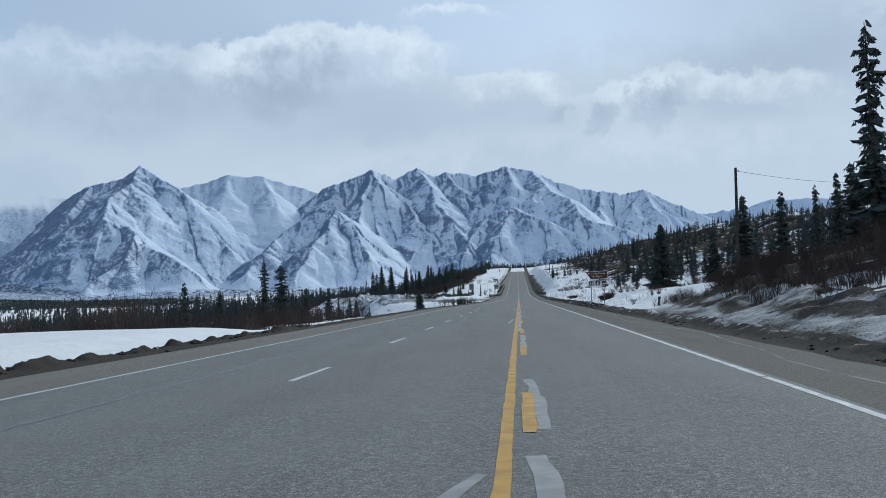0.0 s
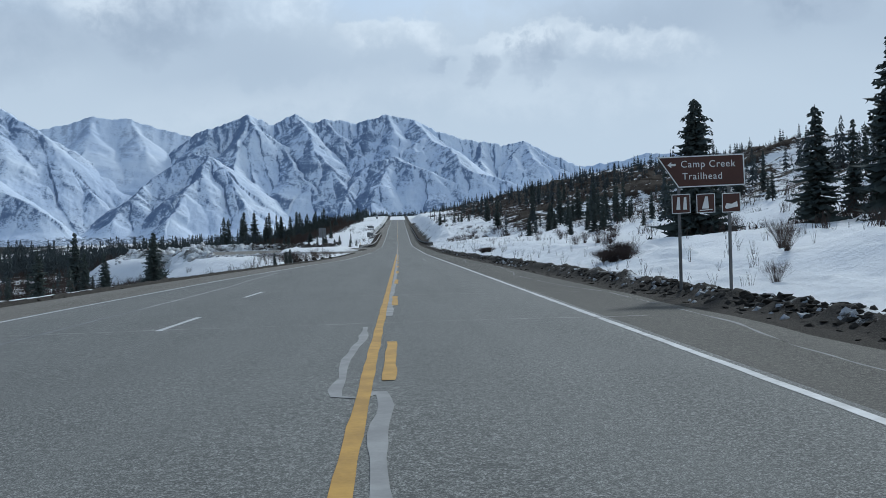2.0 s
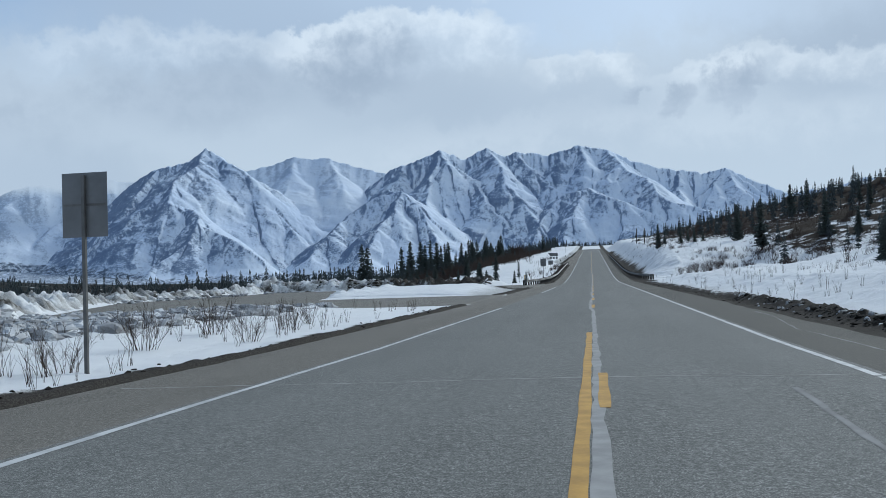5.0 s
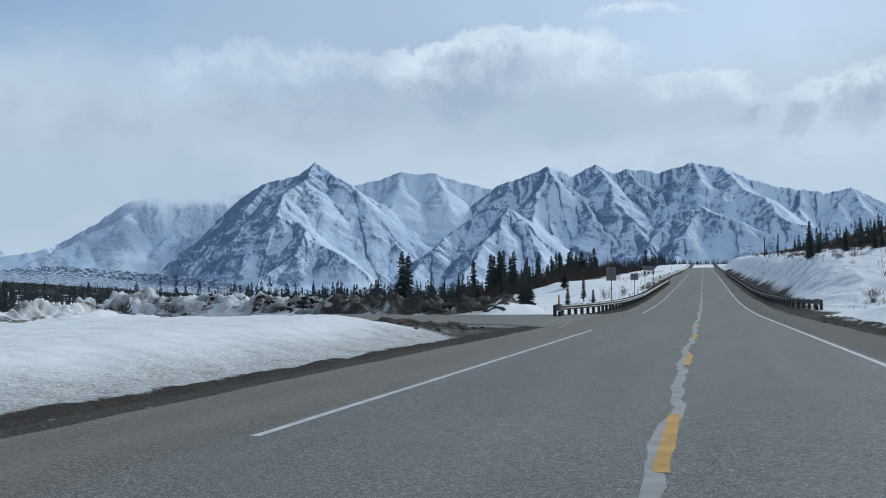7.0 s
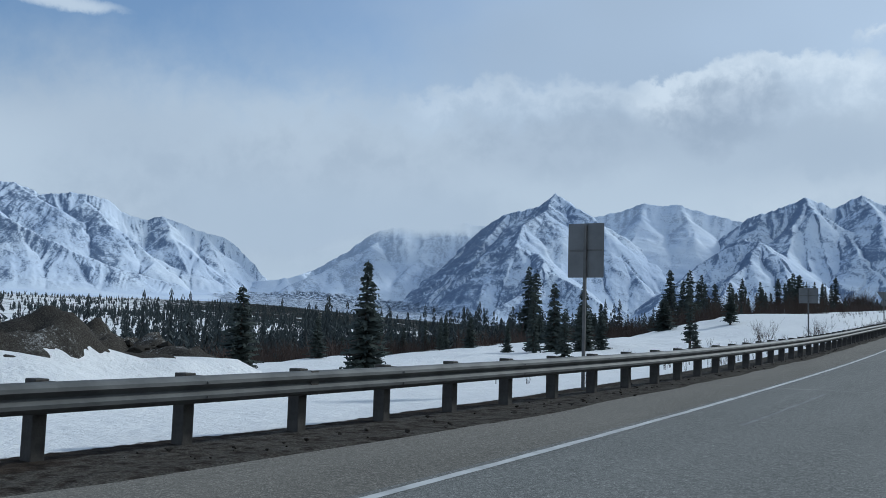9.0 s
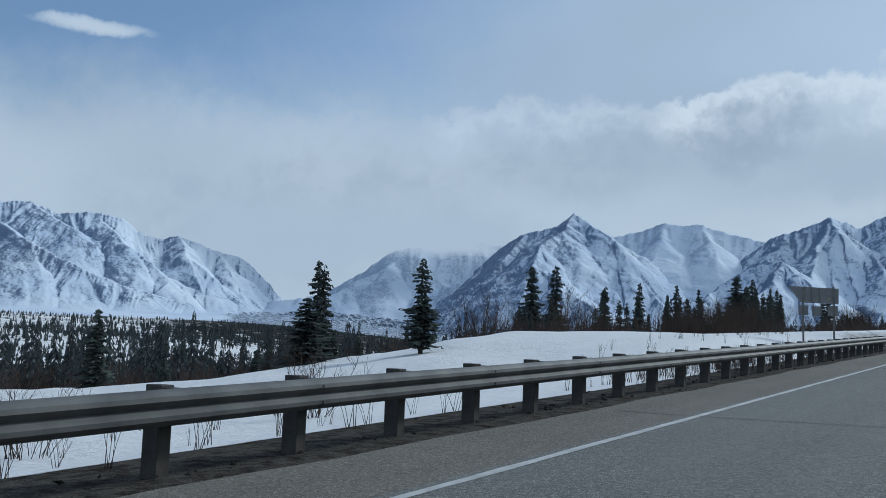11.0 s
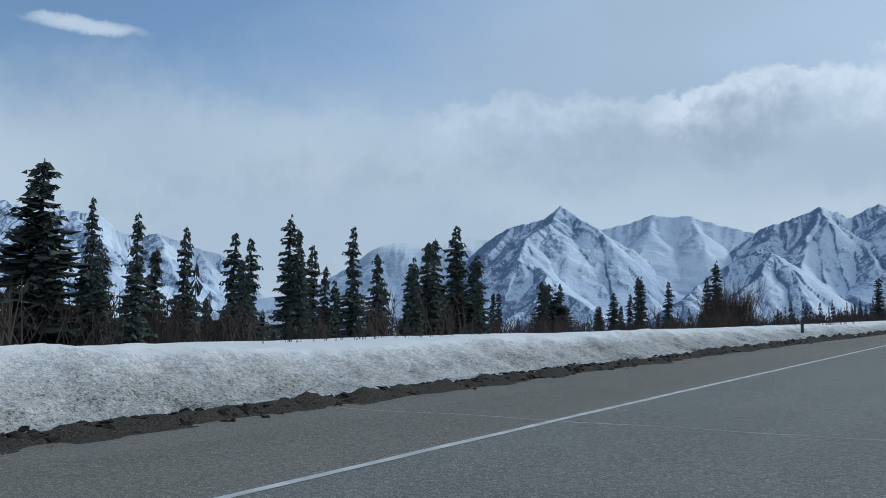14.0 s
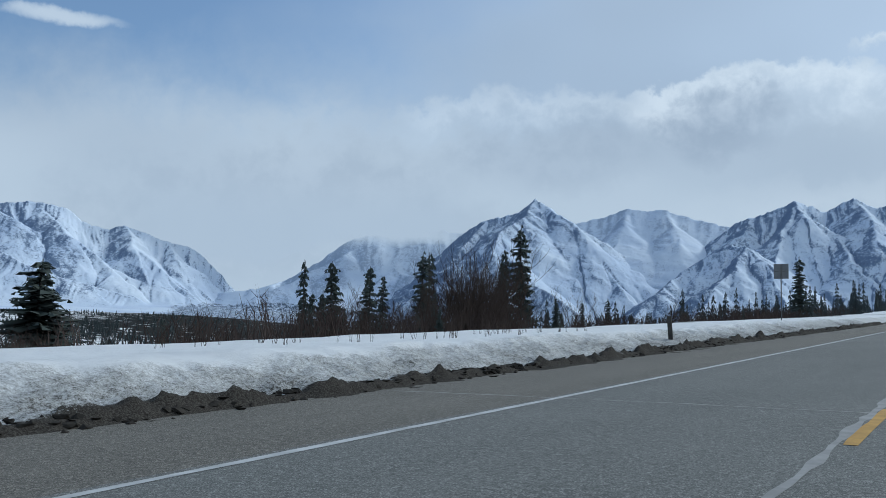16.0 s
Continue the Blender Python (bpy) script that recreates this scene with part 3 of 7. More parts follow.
def build_cracks():
    rng = random.Random(4)
    for y in (27.6, 58.3, 77.9, 113.4, 168.5, 262.0, 300.0, 352.0, 395.0, 441.0, 486.0, 506.0):
        lo = float(left_edge(y)) + 0.4
        pts, x, w = [], lo, y + rng.uniform(-0.3, 0.3)
        while x < 4.6:
            pts.append((x, w))
            x += 0.35
            w += rng.uniform(-0.05, 0.05)
        road_strip("crack", pts, 0.05, DUST if rng.random() < 0.75 else TAR, "transverse road crack", 0.0025, 0.03, int(y))
    bend = [(x, 85.75 - 0.013 * x * abs(x) - 0.13 * x + 0.03 * math.sin(7 * x)) for x in np.arange(-6.4, 5.0, 0.3)]
    for lo, hi, w, mat in ((0, 10, 0.03, DUST), (8, 19, 0.06, TAR), (17, 38, 0.06, DUST)):
        road_strip("crack", bend[lo:hi], w, mat, "transverse road crack", 0.0025, 0.03, 86 + lo)
    # loops of ground-off line beside the middle
    for pts in ([(-0.31, 40.5), (-0.32, 41.4), (-0.27, 42.8), (-0.23, 44.4), (-0.15, 47.0)], [(-0.36, 5.6), (-0.17, 6.5)],
                [(0.14, 70.6), (-0.07, 70.2), (-0.27, 70.5), (-0.24, 71.4), (-0.27, 72.9), (-0.2, 74.9), (-0.21, 76.9)], [(0.08, 133.1), (-0.17, 133.3), (-0.29, 134.9), (-0.25, 136.0), (0.07, 136.5)]):
        road_strip("ground_off_patch", pts, 0.11, SCRAPED, "pale ground-off patch", 0.0033, 0.06, int(pts[0][1]))
    for x, y, l in ((2.0, 141.0, 7.0), (2.25, 149.5, 4.0), (2.4, 158.0, 9.0), (-5.9, 118.0, 6.0)):
        road_strip("scrape", [(x, y), (x - 0.25, y + l * 0.5), (x - 0.1, y + l)], 0.08, WORN_PAINT, "pale scrape on asphalt", 0.003, 0.06, int(y))
    road_strip("scrape", [(2.3, 130.5), (2.3, 133.3), (2.25, 134.6), (2.2, 135.7), (2.32, 137.1), (2.33, 139.4)], 0.12, SCRAPED, "long pale scrape on the asphalt", 0.003, 0.04, 21)
    road_strip("seam", [(-5.53, 255.89), (-5.57, 256.68), (-5.53, 257.51), (-5.79, 258.84), (-5.84, 260.01), (-6.01, 261.89), (-6.24, 264.35)], 0.05, DUST, "ragged pale seam across the pull-out mouth", 0.0045, 0.10, 17)
    road_strip("shoulder_crack", [(4.15, 135), (4.2, 137.2), (4.16, 138.8), (4.35, 140.9), (4.52, 142.9), (4.21, 145.3)], 0.06, WORN_PAINT, "pale shoulder crack", 0.0034, 0.06, 5)
    road_strip("shoulder_crack", [(5.0 - 0.35 * math.sin(k * 0.7) - 0.1 * math.sin(k * 2.3), -20 + 3.0 * k) for k in range(0, 70)], 0.04, WORN_PAINT, "pale shoulder crack", 0.003, 0.06, 3)


build_cracks()


def build_lot():
    xs, ys = np.arange(-48, -4.0, 0.4), np.arange(184, 287, 0.4)
    gx, gy = np.meshgrid(xs, ys)
    z, *_ = terrain(gx, gy)
    m = lot_mask(gx, gy)
    z = z + 0.04 - 0.16 * (1 - m) - 0.3 * (m < 0.1)
    gate = np.maximum(0, gx - (left_edge(gy) - 0.05))
    z = z - 1.2 * (gate > 0.1) * 0.12
    ob = sheet("pullout", np.stack([gx, gy, z], -1).reshape(-1, 3), len(xs), len(ys), PULLOUT)
    tagged(ob, "grey-brown paved pull-out beside the highway", "pavement", kind="structure")


build_lot()


def rough_sheet(name, label, gx, gy, rise, grime, fade):
    """A finely broken skin of snow or soil on the ground; rise in metres, sunk where fade is 0."""
    z = terrain(gx, gy)[0] + np.where(fade > 0.02, rise * fade + 0.03, 0) - 0.16 * (1 - fade)
    ob = sheet(name, np.stack([gx, gy, z], -1).reshape(-1, 3), gx.shape[1], gx.shape[0], GRIMY, True, {"grime": grime})
    return tagged(ob, label, "snow bank", kind="structure")


def build_rough():
    jag = lambda x, y, f, s: fbm(x * f, y * f, 4, s, 0.6) - 0.5
    soft = lambda x, y, f, s: fbm(x * f, y * f, 2, s, 0.5) - 0.5
    # long bank left of the climb
    gq, gy = np.meshgrid(np.arange(-1.0, 5.2, 0.055), np.arange(398.5, 582, 0.12))
    gx = left_edge(gy) - gq
    lip = 2.5 + 1.3 * jag(gx * 0, gy, 0.25, 61)
    face = window(gq, 0.25, lip, 0.45)
    rise = face * (0.22 * jag(gx, gy, 0.9, 62) + 0.16 * jag(gx, gy, 2.8, 63) + 0.07 * soft(gx, gy, 7.0, 47)) + 0.06 * jag(gx, gy, 0.5, 64)
    rise = rise + 0.16 * np.exp(-((gq - lip) / 0.4) ** 2) * (jag(gx, gy, 0.8, 46) + 0.25)
    toe = np.exp(-((gq - 0.12 - 0.4 * jag(gx * 0, gy, 0.4, 65)) / 0.20) ** 2)
    rise = rise + toe * (0.02 + (0.30 + 0.35 * step(455, 480, gy)) * np.clip(jag(gx, gy, 1.8, 66) + 0.04, 0, 1) + 0.12 * jag(gx, gy, 4.0, 51))
    grime = 0.60 * face * (1 - 0.5 * step(1.2, 2.9, gq + 0.6 * jag(gx, gy, 0.5, 49))) + 0.22 * face * jag(gx, gy, 0.6, 60) + 0.75 * toe + 0.95 * (1 - step(0.0, 0.22, gq + 0.35 * jag(gx, gy, 0.7, 56)))
    rise = rise + 0.06 * (1 - step(0.0, 0.2, gq)) * (jag(gx, gy, 1.5, 55) + 0.3)
    rough_sheet("snow_bank", "dirty ploughed snow bank with a gritty face and dark toe", gx, gy, rise, grime, step(-0.95, -0.3, gq + 0.6 * jag(gx, gy, 0.35, 54)) * (1 - step(4.4, 5.1, gq)) * window(gy, 399.5, 580, 1))
    # right verge
    gq, gy = np.meshgrid(np.concatenate([np.arange(-0.6, 3.0, 0.08), np.arange(3.0, 7.6, 0.16)]), np.arange(-12, 276, 0.12))
    gx = 5.62 + gq
    crest = np.exp(-((gq - 1.25 - 0.5 * jag(gx * 0, gy, 0.2, 67)) / 0.45) ** 2)
    wall = window(gy, 78, 200, 12)
    rise = crest * (0.03 + 0.10 * wall + 0.34 * np.clip(jag(gx, gy, 1.2, 68) + 0.08, 0, 1) + (0.16 + 0.12 * wall) * jag(gx, gy, 4.0, 53)) + step(0.6, 1.6, gq) * (0.12 * jag(gx, gy, 2.4, 69) + 0.35 * step(2, 4, gq) * jag(gx, gy, 0.6, 59))
    grime = 1.0 - 0.85 * step(0.9, 2.2, gq + 0.9 * jag(gx, gy, 0.25, 70)) - (0.36 - 0.26 * wall) * crest + 1.7 * crest * jag(gx, gy, 2.4, 52) + 0.35 * step(1.5, 3, gq) * jag(gx, gy, 0.2, 58) + 0.5 * step(0.8, 1.6, gq) * window(gy, -40, 56, 6) * (0.5 + jag(gx, gy, 0.5, 57)) + 0.28 * (1 - step(1.6, 3.4, gq + 1.4 * jag(gx, gy, 0.2, 50)))
    brown = window(gy, -40, 66, 5) * step(3.0, 4.6, gq + 2.4 * jag(gx, gy, 0.22, 45))
    grime = np.maximum(grime, brown * (0.72 + 1.9 * jag(gx, gy, 0.45, 44))) + 0.2 * window(gy, -40, 62, 6) * step(1.2, 2.4, gq)
    rise = rise + window(gy, -40, 66, 5) * step(1.6, 3.0, gq) * (0.3 * jag(gx, gy, 1.0, 43) + 0.12 * jag(gx, gy, 3.5, 42))
    rough_sheet("verge_right", "dark ploughed dirt and dirty ice along the road edge", gx, gy, rise, grime, step(-0.6, -0.2, gq + 0.3 * jag(gx, gy, 0.4, 41)) * (1 - step(6.4, 7.4, gq)) * window(gy, -11, 275, 1))
    # left verge before the pull-out
    for y0, y1, high, name in ((-12, 47, 0.5, "verge_left"), (47, 203, 0.10, "verge_left")):
        near = 0.36 if y0 > 0 else 0.0
        gq, gy = np.meshgrid(np.arange(-0.3, 2.6, 0.07), np.arange(y0, y1, 0.13))
        gx = left_edge(gy) - gq
        crest = np.exp(-((gq - 0.62 + near - 0.25 * jag(gx * 0, gy, 0.3, 71)) / 0.26) ** 2)
        rise = crest * (0.02 + high * 1.5 * np.clip(soft(gx, gy, 1.5, 72) + 0.04, 0, 0.6)) + 0.05 * step(0.2, 0.8, gq) * soft(gx, gy, 3.5, 73)
        grime = 1.1 - 1.05 * step(0.85, 1.25, gq + 1.1 * near + 0.5 * jag(gx, gy, 0.6, 74))
        rough_sheet(name, "dark ploughed clods of dirt along the road edge", gx, gy, rise, grime, step(-0.3, -0.1, gq) * (1 - step(2.1, 2.55, gq)) * window(gy, y0 + 0.6, y1 - 0.6, 0.5))
    # snow and bare ground between the pull-out's two mouths
    gx, gy = np.meshgrid(np.arange(-23.5, -6.6, 0.1), np.arange(224, 267, 0.13))
    gq = left_edge(gy) - gx
    bare = step(-1.5, 1.5, gy - 247.5 - 0.35 * (-gx - 8) + 5 * jag(gx, gy, 0.3, 91))
    foot = 1 - step(1.0, 1.7, gq + 0.8 * jag(gx, gy, 0.4, 92))
    rise = 0.12 * jag(gx, gy, 1.0, 93) + 0.05 * soft(gx, gy, 4.0, 94) + 0.10 * foot * np.clip(soft(gx, gy, 2.0, 95), 0, 1) + 0.9 * window(gx, -22, -19.5, 0.8) * (1 - bare) * np.clip(jag(gx, gy, 0.6, 96) + 0.1, 0, 1)
    rise = rise + window(gx, -13.5, -8.6, 1.0) * window(gy, 249.0, 255.0, 1.0) * (1.5 * np.clip(jag(gx, gy, 0.5, 89) + 0.08, 0, 0.5) + 0.5 * jag(gx, gy, 2.0, 90) + 0.04)
    grime = np.maximum(0.52 * (1 - step(2.0, 5.0, gq + 1.5 * jag(gx, gy, 0.3, 97))), np.maximum(1.2 * foot, (0.93 - 0.17 * step(255, 259, gy) + 0.4 * jag(gx, gy, 0.5, 98)) * bare))
    rough_sheet("island_verge", "snow patch with a dirty edge and bare gravel by the pull-out", gx, gy, rise, grime, step(0.0, 0.3, gq) * window(gx, -23, -6.7, 0.3) * (1 - step(0.05, 0.35, lot_mask(gx, gy))))
    # cut bank right of the climb
    gx, gy = np.meshgrid(np.arange(5.85, 15.0, 0.16), np.arange(277, 520, 0.3))
    wave = jag(gx, gy, 0.16, 101)
    rise = step(7.0, 10.0, gx) * (0.9 * wave + 0.25 * jag(gx, gy, 0.8, 102)) + 0.10 * jag(gx, gy, 1.6, 103)
    grime = 1.05 - 0.95 * step(7.6, 9.6, gx + 3.2 * wave) + 0.5 * step(8.5, 10, gx) * np.clip(jag(gx, gy, 0.35, 104), 0, 1)
    rough_sheet("cut_bank", "snowy cut bank with a bare brown toe behind the guardrail", gx, gy, rise, grime, step(5.85, 6.2, gx) * (1 - step(13.6, 14.8, gx)) * window(gy, 279, 518, 1.5))
    # heaps round the pull-out; grime is dirt and also paints shade into hollows
    ridged = lambda x, y, f, s: fbm(x * f, y * f, 4, s, 0.6, True) - 0.55
    gx, gy = np.meshgrid(np.arange(-64, -9.5, 0.14), np.arange(284.2, 295.5, 0.14))
    low = step(-13.0, -18.0, gx)
    rise = low * (1.1 * jag(gx, gy, 0.35, 75) + 0.85 * ridged(gx, gy, 0.8, 76) + 0.7 * ridged(gx, gy, 2.0, 77))
    dark = step(-38, -26, gx + 12 * jag(gx, gy, 0.12, 78))
    grime = 0.56 + 0.40 * dark + 1.1 * jag(gx, gy, 0.6, 79) - 0.5 * np.clip(rise, -0.4, 0.5) * (1 - dark)
    rough_sheet("ploughed_heap", "jagged ploughed heap of dirty snow and dark soil", gx, gy, rise, grime, window(gy, 284.8, 294.5, 0.5) * window(gx, -63, -14.0, 0.8))
    gs, gy = np.meshgrid(np.arange(-1.5, 10.5, 0.18), np.arange(180, 292, 0.18))
    gx = lot_back(gy) - gs
    rise = 0.8 * ridged(gx, gy, 0.38, 81) + 0.9 * ridged(gx, gy, 0.9, 82) + 0.4 * ridged(gx, gy, 2.2, 83)
    grime = 0.64 + 1.2 * jag(gx, gy, 0.55, 84) - 0.4 * np.clip(rise, -0.4, 0.5)
    rough_sheet("ploughed_heap", "jagged ploughed heap of grey snow behind the pull-out", gx, gy, rise, grime, window(gs, 0.2, 4.2 + 4.8 * step(192, 222, gy), 0.8) * window(gy, 184, 290, 1.5))
    gx, gy = np.meshgrid(np.arange(-31, -8.2, 0.17), np.arange(136, 203, 0.17))
    heap = heap_mask(gx, gy + 4 * jag(gx, gy, 0.3, 39))
    lum = step(2, 6, -gx - 7.0)
    rise = 0.50 * lum * (heap * (0.75 * ridged(gx, gy, 0.42, 85) + 0.95 * ridged(gx, gy, 1.0, 86) + 0.45 * ridged(gx, gy, 2.4, 40) - 0.12) + 0.10 * jag(gx, gy, 4.0, 87))
    grime = (0.04 + 0.42 * heap) + (0.5 + 0.8 * heap) * jag(gx, gy, 0.6, 88) - 1.0 * heap * np.clip(rise + 0.15, -0.4, 0.5)
    rough_sheet("ploughed_heap", "lumpy mound of old dirty ploughed snow with darkened hollows", gx, gy, rise, grime, window(gx, -30, -9.0, 0.9) * window(gy, 138, 201.5, 1.0) * (1 - lot_mask(gx, gy)))


build_rough()

# ---- mountains ----
CENTRE_Y, RANGE = 255.0, 4640.0
# crests: degrees left of the road, degrees up
FRONT = [(64, 7.8), (58, 7.54), (56.3, 7.66), (55.0, 7.14), (53.1, 7.36), (51.3, 7.12), (50.5, 6.45), (49.0, 6.07), (48.2, 6.33), (45.9, 5.6), (44.3, 5.2), (42.6, 3.7), (41.0, 1.8),
         (36, 1.2), (34, 1.9), (32.6, 2.8), (30.8, 4.4), (29.7, 5.4), (28.4, 6.66), (27.2, 7.38), (25.1, 7.93), (24.1, 8.75), (22.8, 7.84), (21.5, 7.0), (20.1, 6.2), (18.1, 5.05), (16.8, 4.3),
         (15.3, 5.33), (13.9, 6.33), (12.6, 7.24), (10.9, 7.76), (9.4, 8.43), (8.0, 7.77), (6.4, 8.44), (5.3, 7.85), (4.6, 8.07), (3.2, 7.95), (2.5, 7.78), (0.6, 8.33),
         (-1.1, 8.01), (-2.4, 7.28), (-4.4, 6.6), (-6.9, 6.14), (-8.3, 6.35), (-10.0, 5.43), (-12.2, 4.4), (-15, 3.0), (-20, 2.4), (-34, 2.2)]
BACK = [(66, 5), (48, 3.0), (45, 2.6), (43, 2.4), (41, 2.6), (39.8, 3.1), (37.1, 4.7), (35.6, 5.9), (34.4, 6.4), (31.6, 6.6), (29.8, 6.8), (27, 6.6), (24, 6.6), (21.5, 7.37), (19.7, 7.82),
        (18.7, 8.2), (17.5, 8.05), (16.5, 8.1), (15.8, 7.77), (13.5, 7.2), (11, 6.4), (2, 6), (-8, 5.2), (-11, 4.5), (-14.4, 4.85), (-16, 5.2), (-19.4, 5.1), (-25, 4.6), (-36, 4.4)]


def front_ridges():
    """Ridges that run down from the crest: points of (degrees left, metres from the centre, height)."""
    pointed = [[(24.1, 4640, 711), (24.8, 4446, 606), (26.0, 4288, 509), (26.2, 4158, 441), (26.4, 4080, 400), (25.4, 4062, 372), (24.7, 3936, 316), (24.7, 3838, 275), (23.4, 3756, 225), (22.1, 3646, 168)],
               [(24.7, 3838, 275), (25.5, 3708, 198), (27.0, 3614, 126), (27.7, 3544, 80)],
               [(27.2, 4640, 598), (28.1, 4434, 462), (29.9, 4172, 279), (31.6, 3994, 146)],
               [(29.7, 4640, 437), (31.0, 4426, 297), (32.5, 4248, 170)],
               [(24.1, 4640, 711), (22.8, 4530, 621), (21.6, 4444, 544), (20.1, 4422, 478), (18.1, 4396, 386), (17.0, 4354, 331)],
               [(22.8, 4625, 634), (21.8, 4419, 501), (20.4, 4257, 384), (18.8, 4083, 260)]]
    shoulder = [[(12.1, 4080, 428), (13.6, 4058, 388), (15.4, 3992, 318), (16.8, 3806, 214), (17.9, 3640, 123)], [(12.1, 4080, 428), (11.2, 3986, 359), (10.7, 3864, 282), (9.8, 3698, 176)],
                [(12.1, 4080, 428), (12.5, 3902, 328), (13.7, 3744, 230), (14.4, 3558, 125)], [(12.1, 4080, 428), (12.4, 4230, 425), (12.8, 4400, 470)]]
    middle = [[(9.3, 4640, 680), (9.0, 4482, 592), (7.3, 4380, 501), (6.6, 4130, 360), (5.7, 4000, 280), (4.2, 3794, 154)], [(9.3, 4640, 680), (10.1, 4386, 523), (10.4, 4104, 354), (9.7, 3882, 216), (8.6, 3760, 132)],
              [(11.8, 4640, 611), (12.2, 4518, 528), (11.3, 4312, 388), (10.4, 4178, 290)], [(6.4, 4640, 682), (5.7, 4474, 581), (5.2, 4284, 470), (4.1, 4094, 350), (3.2, 3916, 241), (2.7, 3774, 156)],
              [(4.6, 4640, 655), (3.3, 4494, 546), (2.5, 4304, 427), (1.6, 4258, 377)], [(0.6, 4640, 676), (1.7, 4522, 581), (2.5, 4424, 505), (2.9, 4298, 421)],
              [(0.6, 4640, 676), (0.2, 4466, 561), (1.4, 4448, 504), (1.0, 4370, 450)], [(14.9, 4640, 450), (15.2, 4480, 360), (16.0, 4300, 250)], [(13.3, 4640, 540), (13.9, 4500, 440), (14.6, 4330, 330)]]
    round_top = [[(0.1, 4150, 415), (0.7, 4036, 348), (1.1, 3874, 259), (1.7, 3744, 183), (2.3, 3646, 126)], [(0.1, 4150, 415), (-1.0, 4020, 355), (-2.3, 3966, 313), (-4.1, 3904, 257), (-5.7, 3886, 225), (-8.5, 3800, 150)],
                 [(0.1, 4150, 415), (1.4, 4132, 384), (2.6, 4038, 314), (3.4, 3864, 213)], [(-2.3, 4050, 319), (-1.9, 3908, 239), (-1.5, 3786, 170), (-1.6, 3700, 123)], [(0.1, 4150, 415), (0.0, 4280, 420), (0.1, 4400, 480)]]
    right_end = [[(-1.1, 4640, 650), (-1.8, 4418, 546), (-3.5, 4236, 447), (-4.3, 4030, 350), (-5.2, 3964, 309), (-6.8, 3946, 269), (-8.8, 3928, 229)], [(-4.3, 4300, 383), (-3.4, 4290, 348), (-2.3, 4168, 267), (-1.9, 4066, 208)],
                 [(-8.2, 4640, 510), (-7.6, 4510, 427), (-6.7, 4468, 377), (-6.5, 4322, 289)], [(-8.2, 4640, 510), (-9.2, 4454, 400), (-10.0, 4412, 357), (-11.0, 4402, 316)], [(-3.3, 4640, 569), (-2.7, 4526, 495), (-1.0, 4500, 463)],
                 [(-5.5, 4640, 520), (-5.3, 4500, 430), (-5.9, 4350, 350)]]
    west = [[(59.7, 4450, 586), (57.9, 4232, 478), (56.0, 4034, 376), (53.2, 3916, 280), (49.6, 3882, 208), (47.3, 3864, 155)], [(56.3, 4640, 624), (54.0, 4466, 494), (51.1, 4424, 380), (48.5, 4394, 288), (46.5, 4380, 218)],
            [(53.1, 4640, 599), (50.9, 4410, 431), (48.8, 4264, 308), (46.8, 4250, 230)], [(48.2, 4640, 514), (47.5, 4466, 403), (45.9, 4336, 296), (44.1, 4230, 195)], [(55.0, 4640, 581), (53.4, 4426, 418), (52.3, 4308, 325)],
            [(45.9, 4640, 440), (45.2, 4500, 350), (44.3, 4380, 250)]]
    return pointed + shoulder + middle + round_top + right_end + west


def far_ridges():
    return [[(18.7, 4790, 680), (18.9, 4650, 590), (19.5, 4450, 450)], [(16.5, 4790, 675), (16.0, 4660, 590), (15.6, 4500, 480)], [(34.4, 4790, 500), (35.6, 4640, 420), (38, 4480, 290), (40.5, 4330, 190)],
            [(31.6, 4790, 520), (31.9, 4640, 410), (33.5, 4450, 270)], [(42, 4790, 500), (41.4, 4600, 360), (40.8, 4400, 220)]]


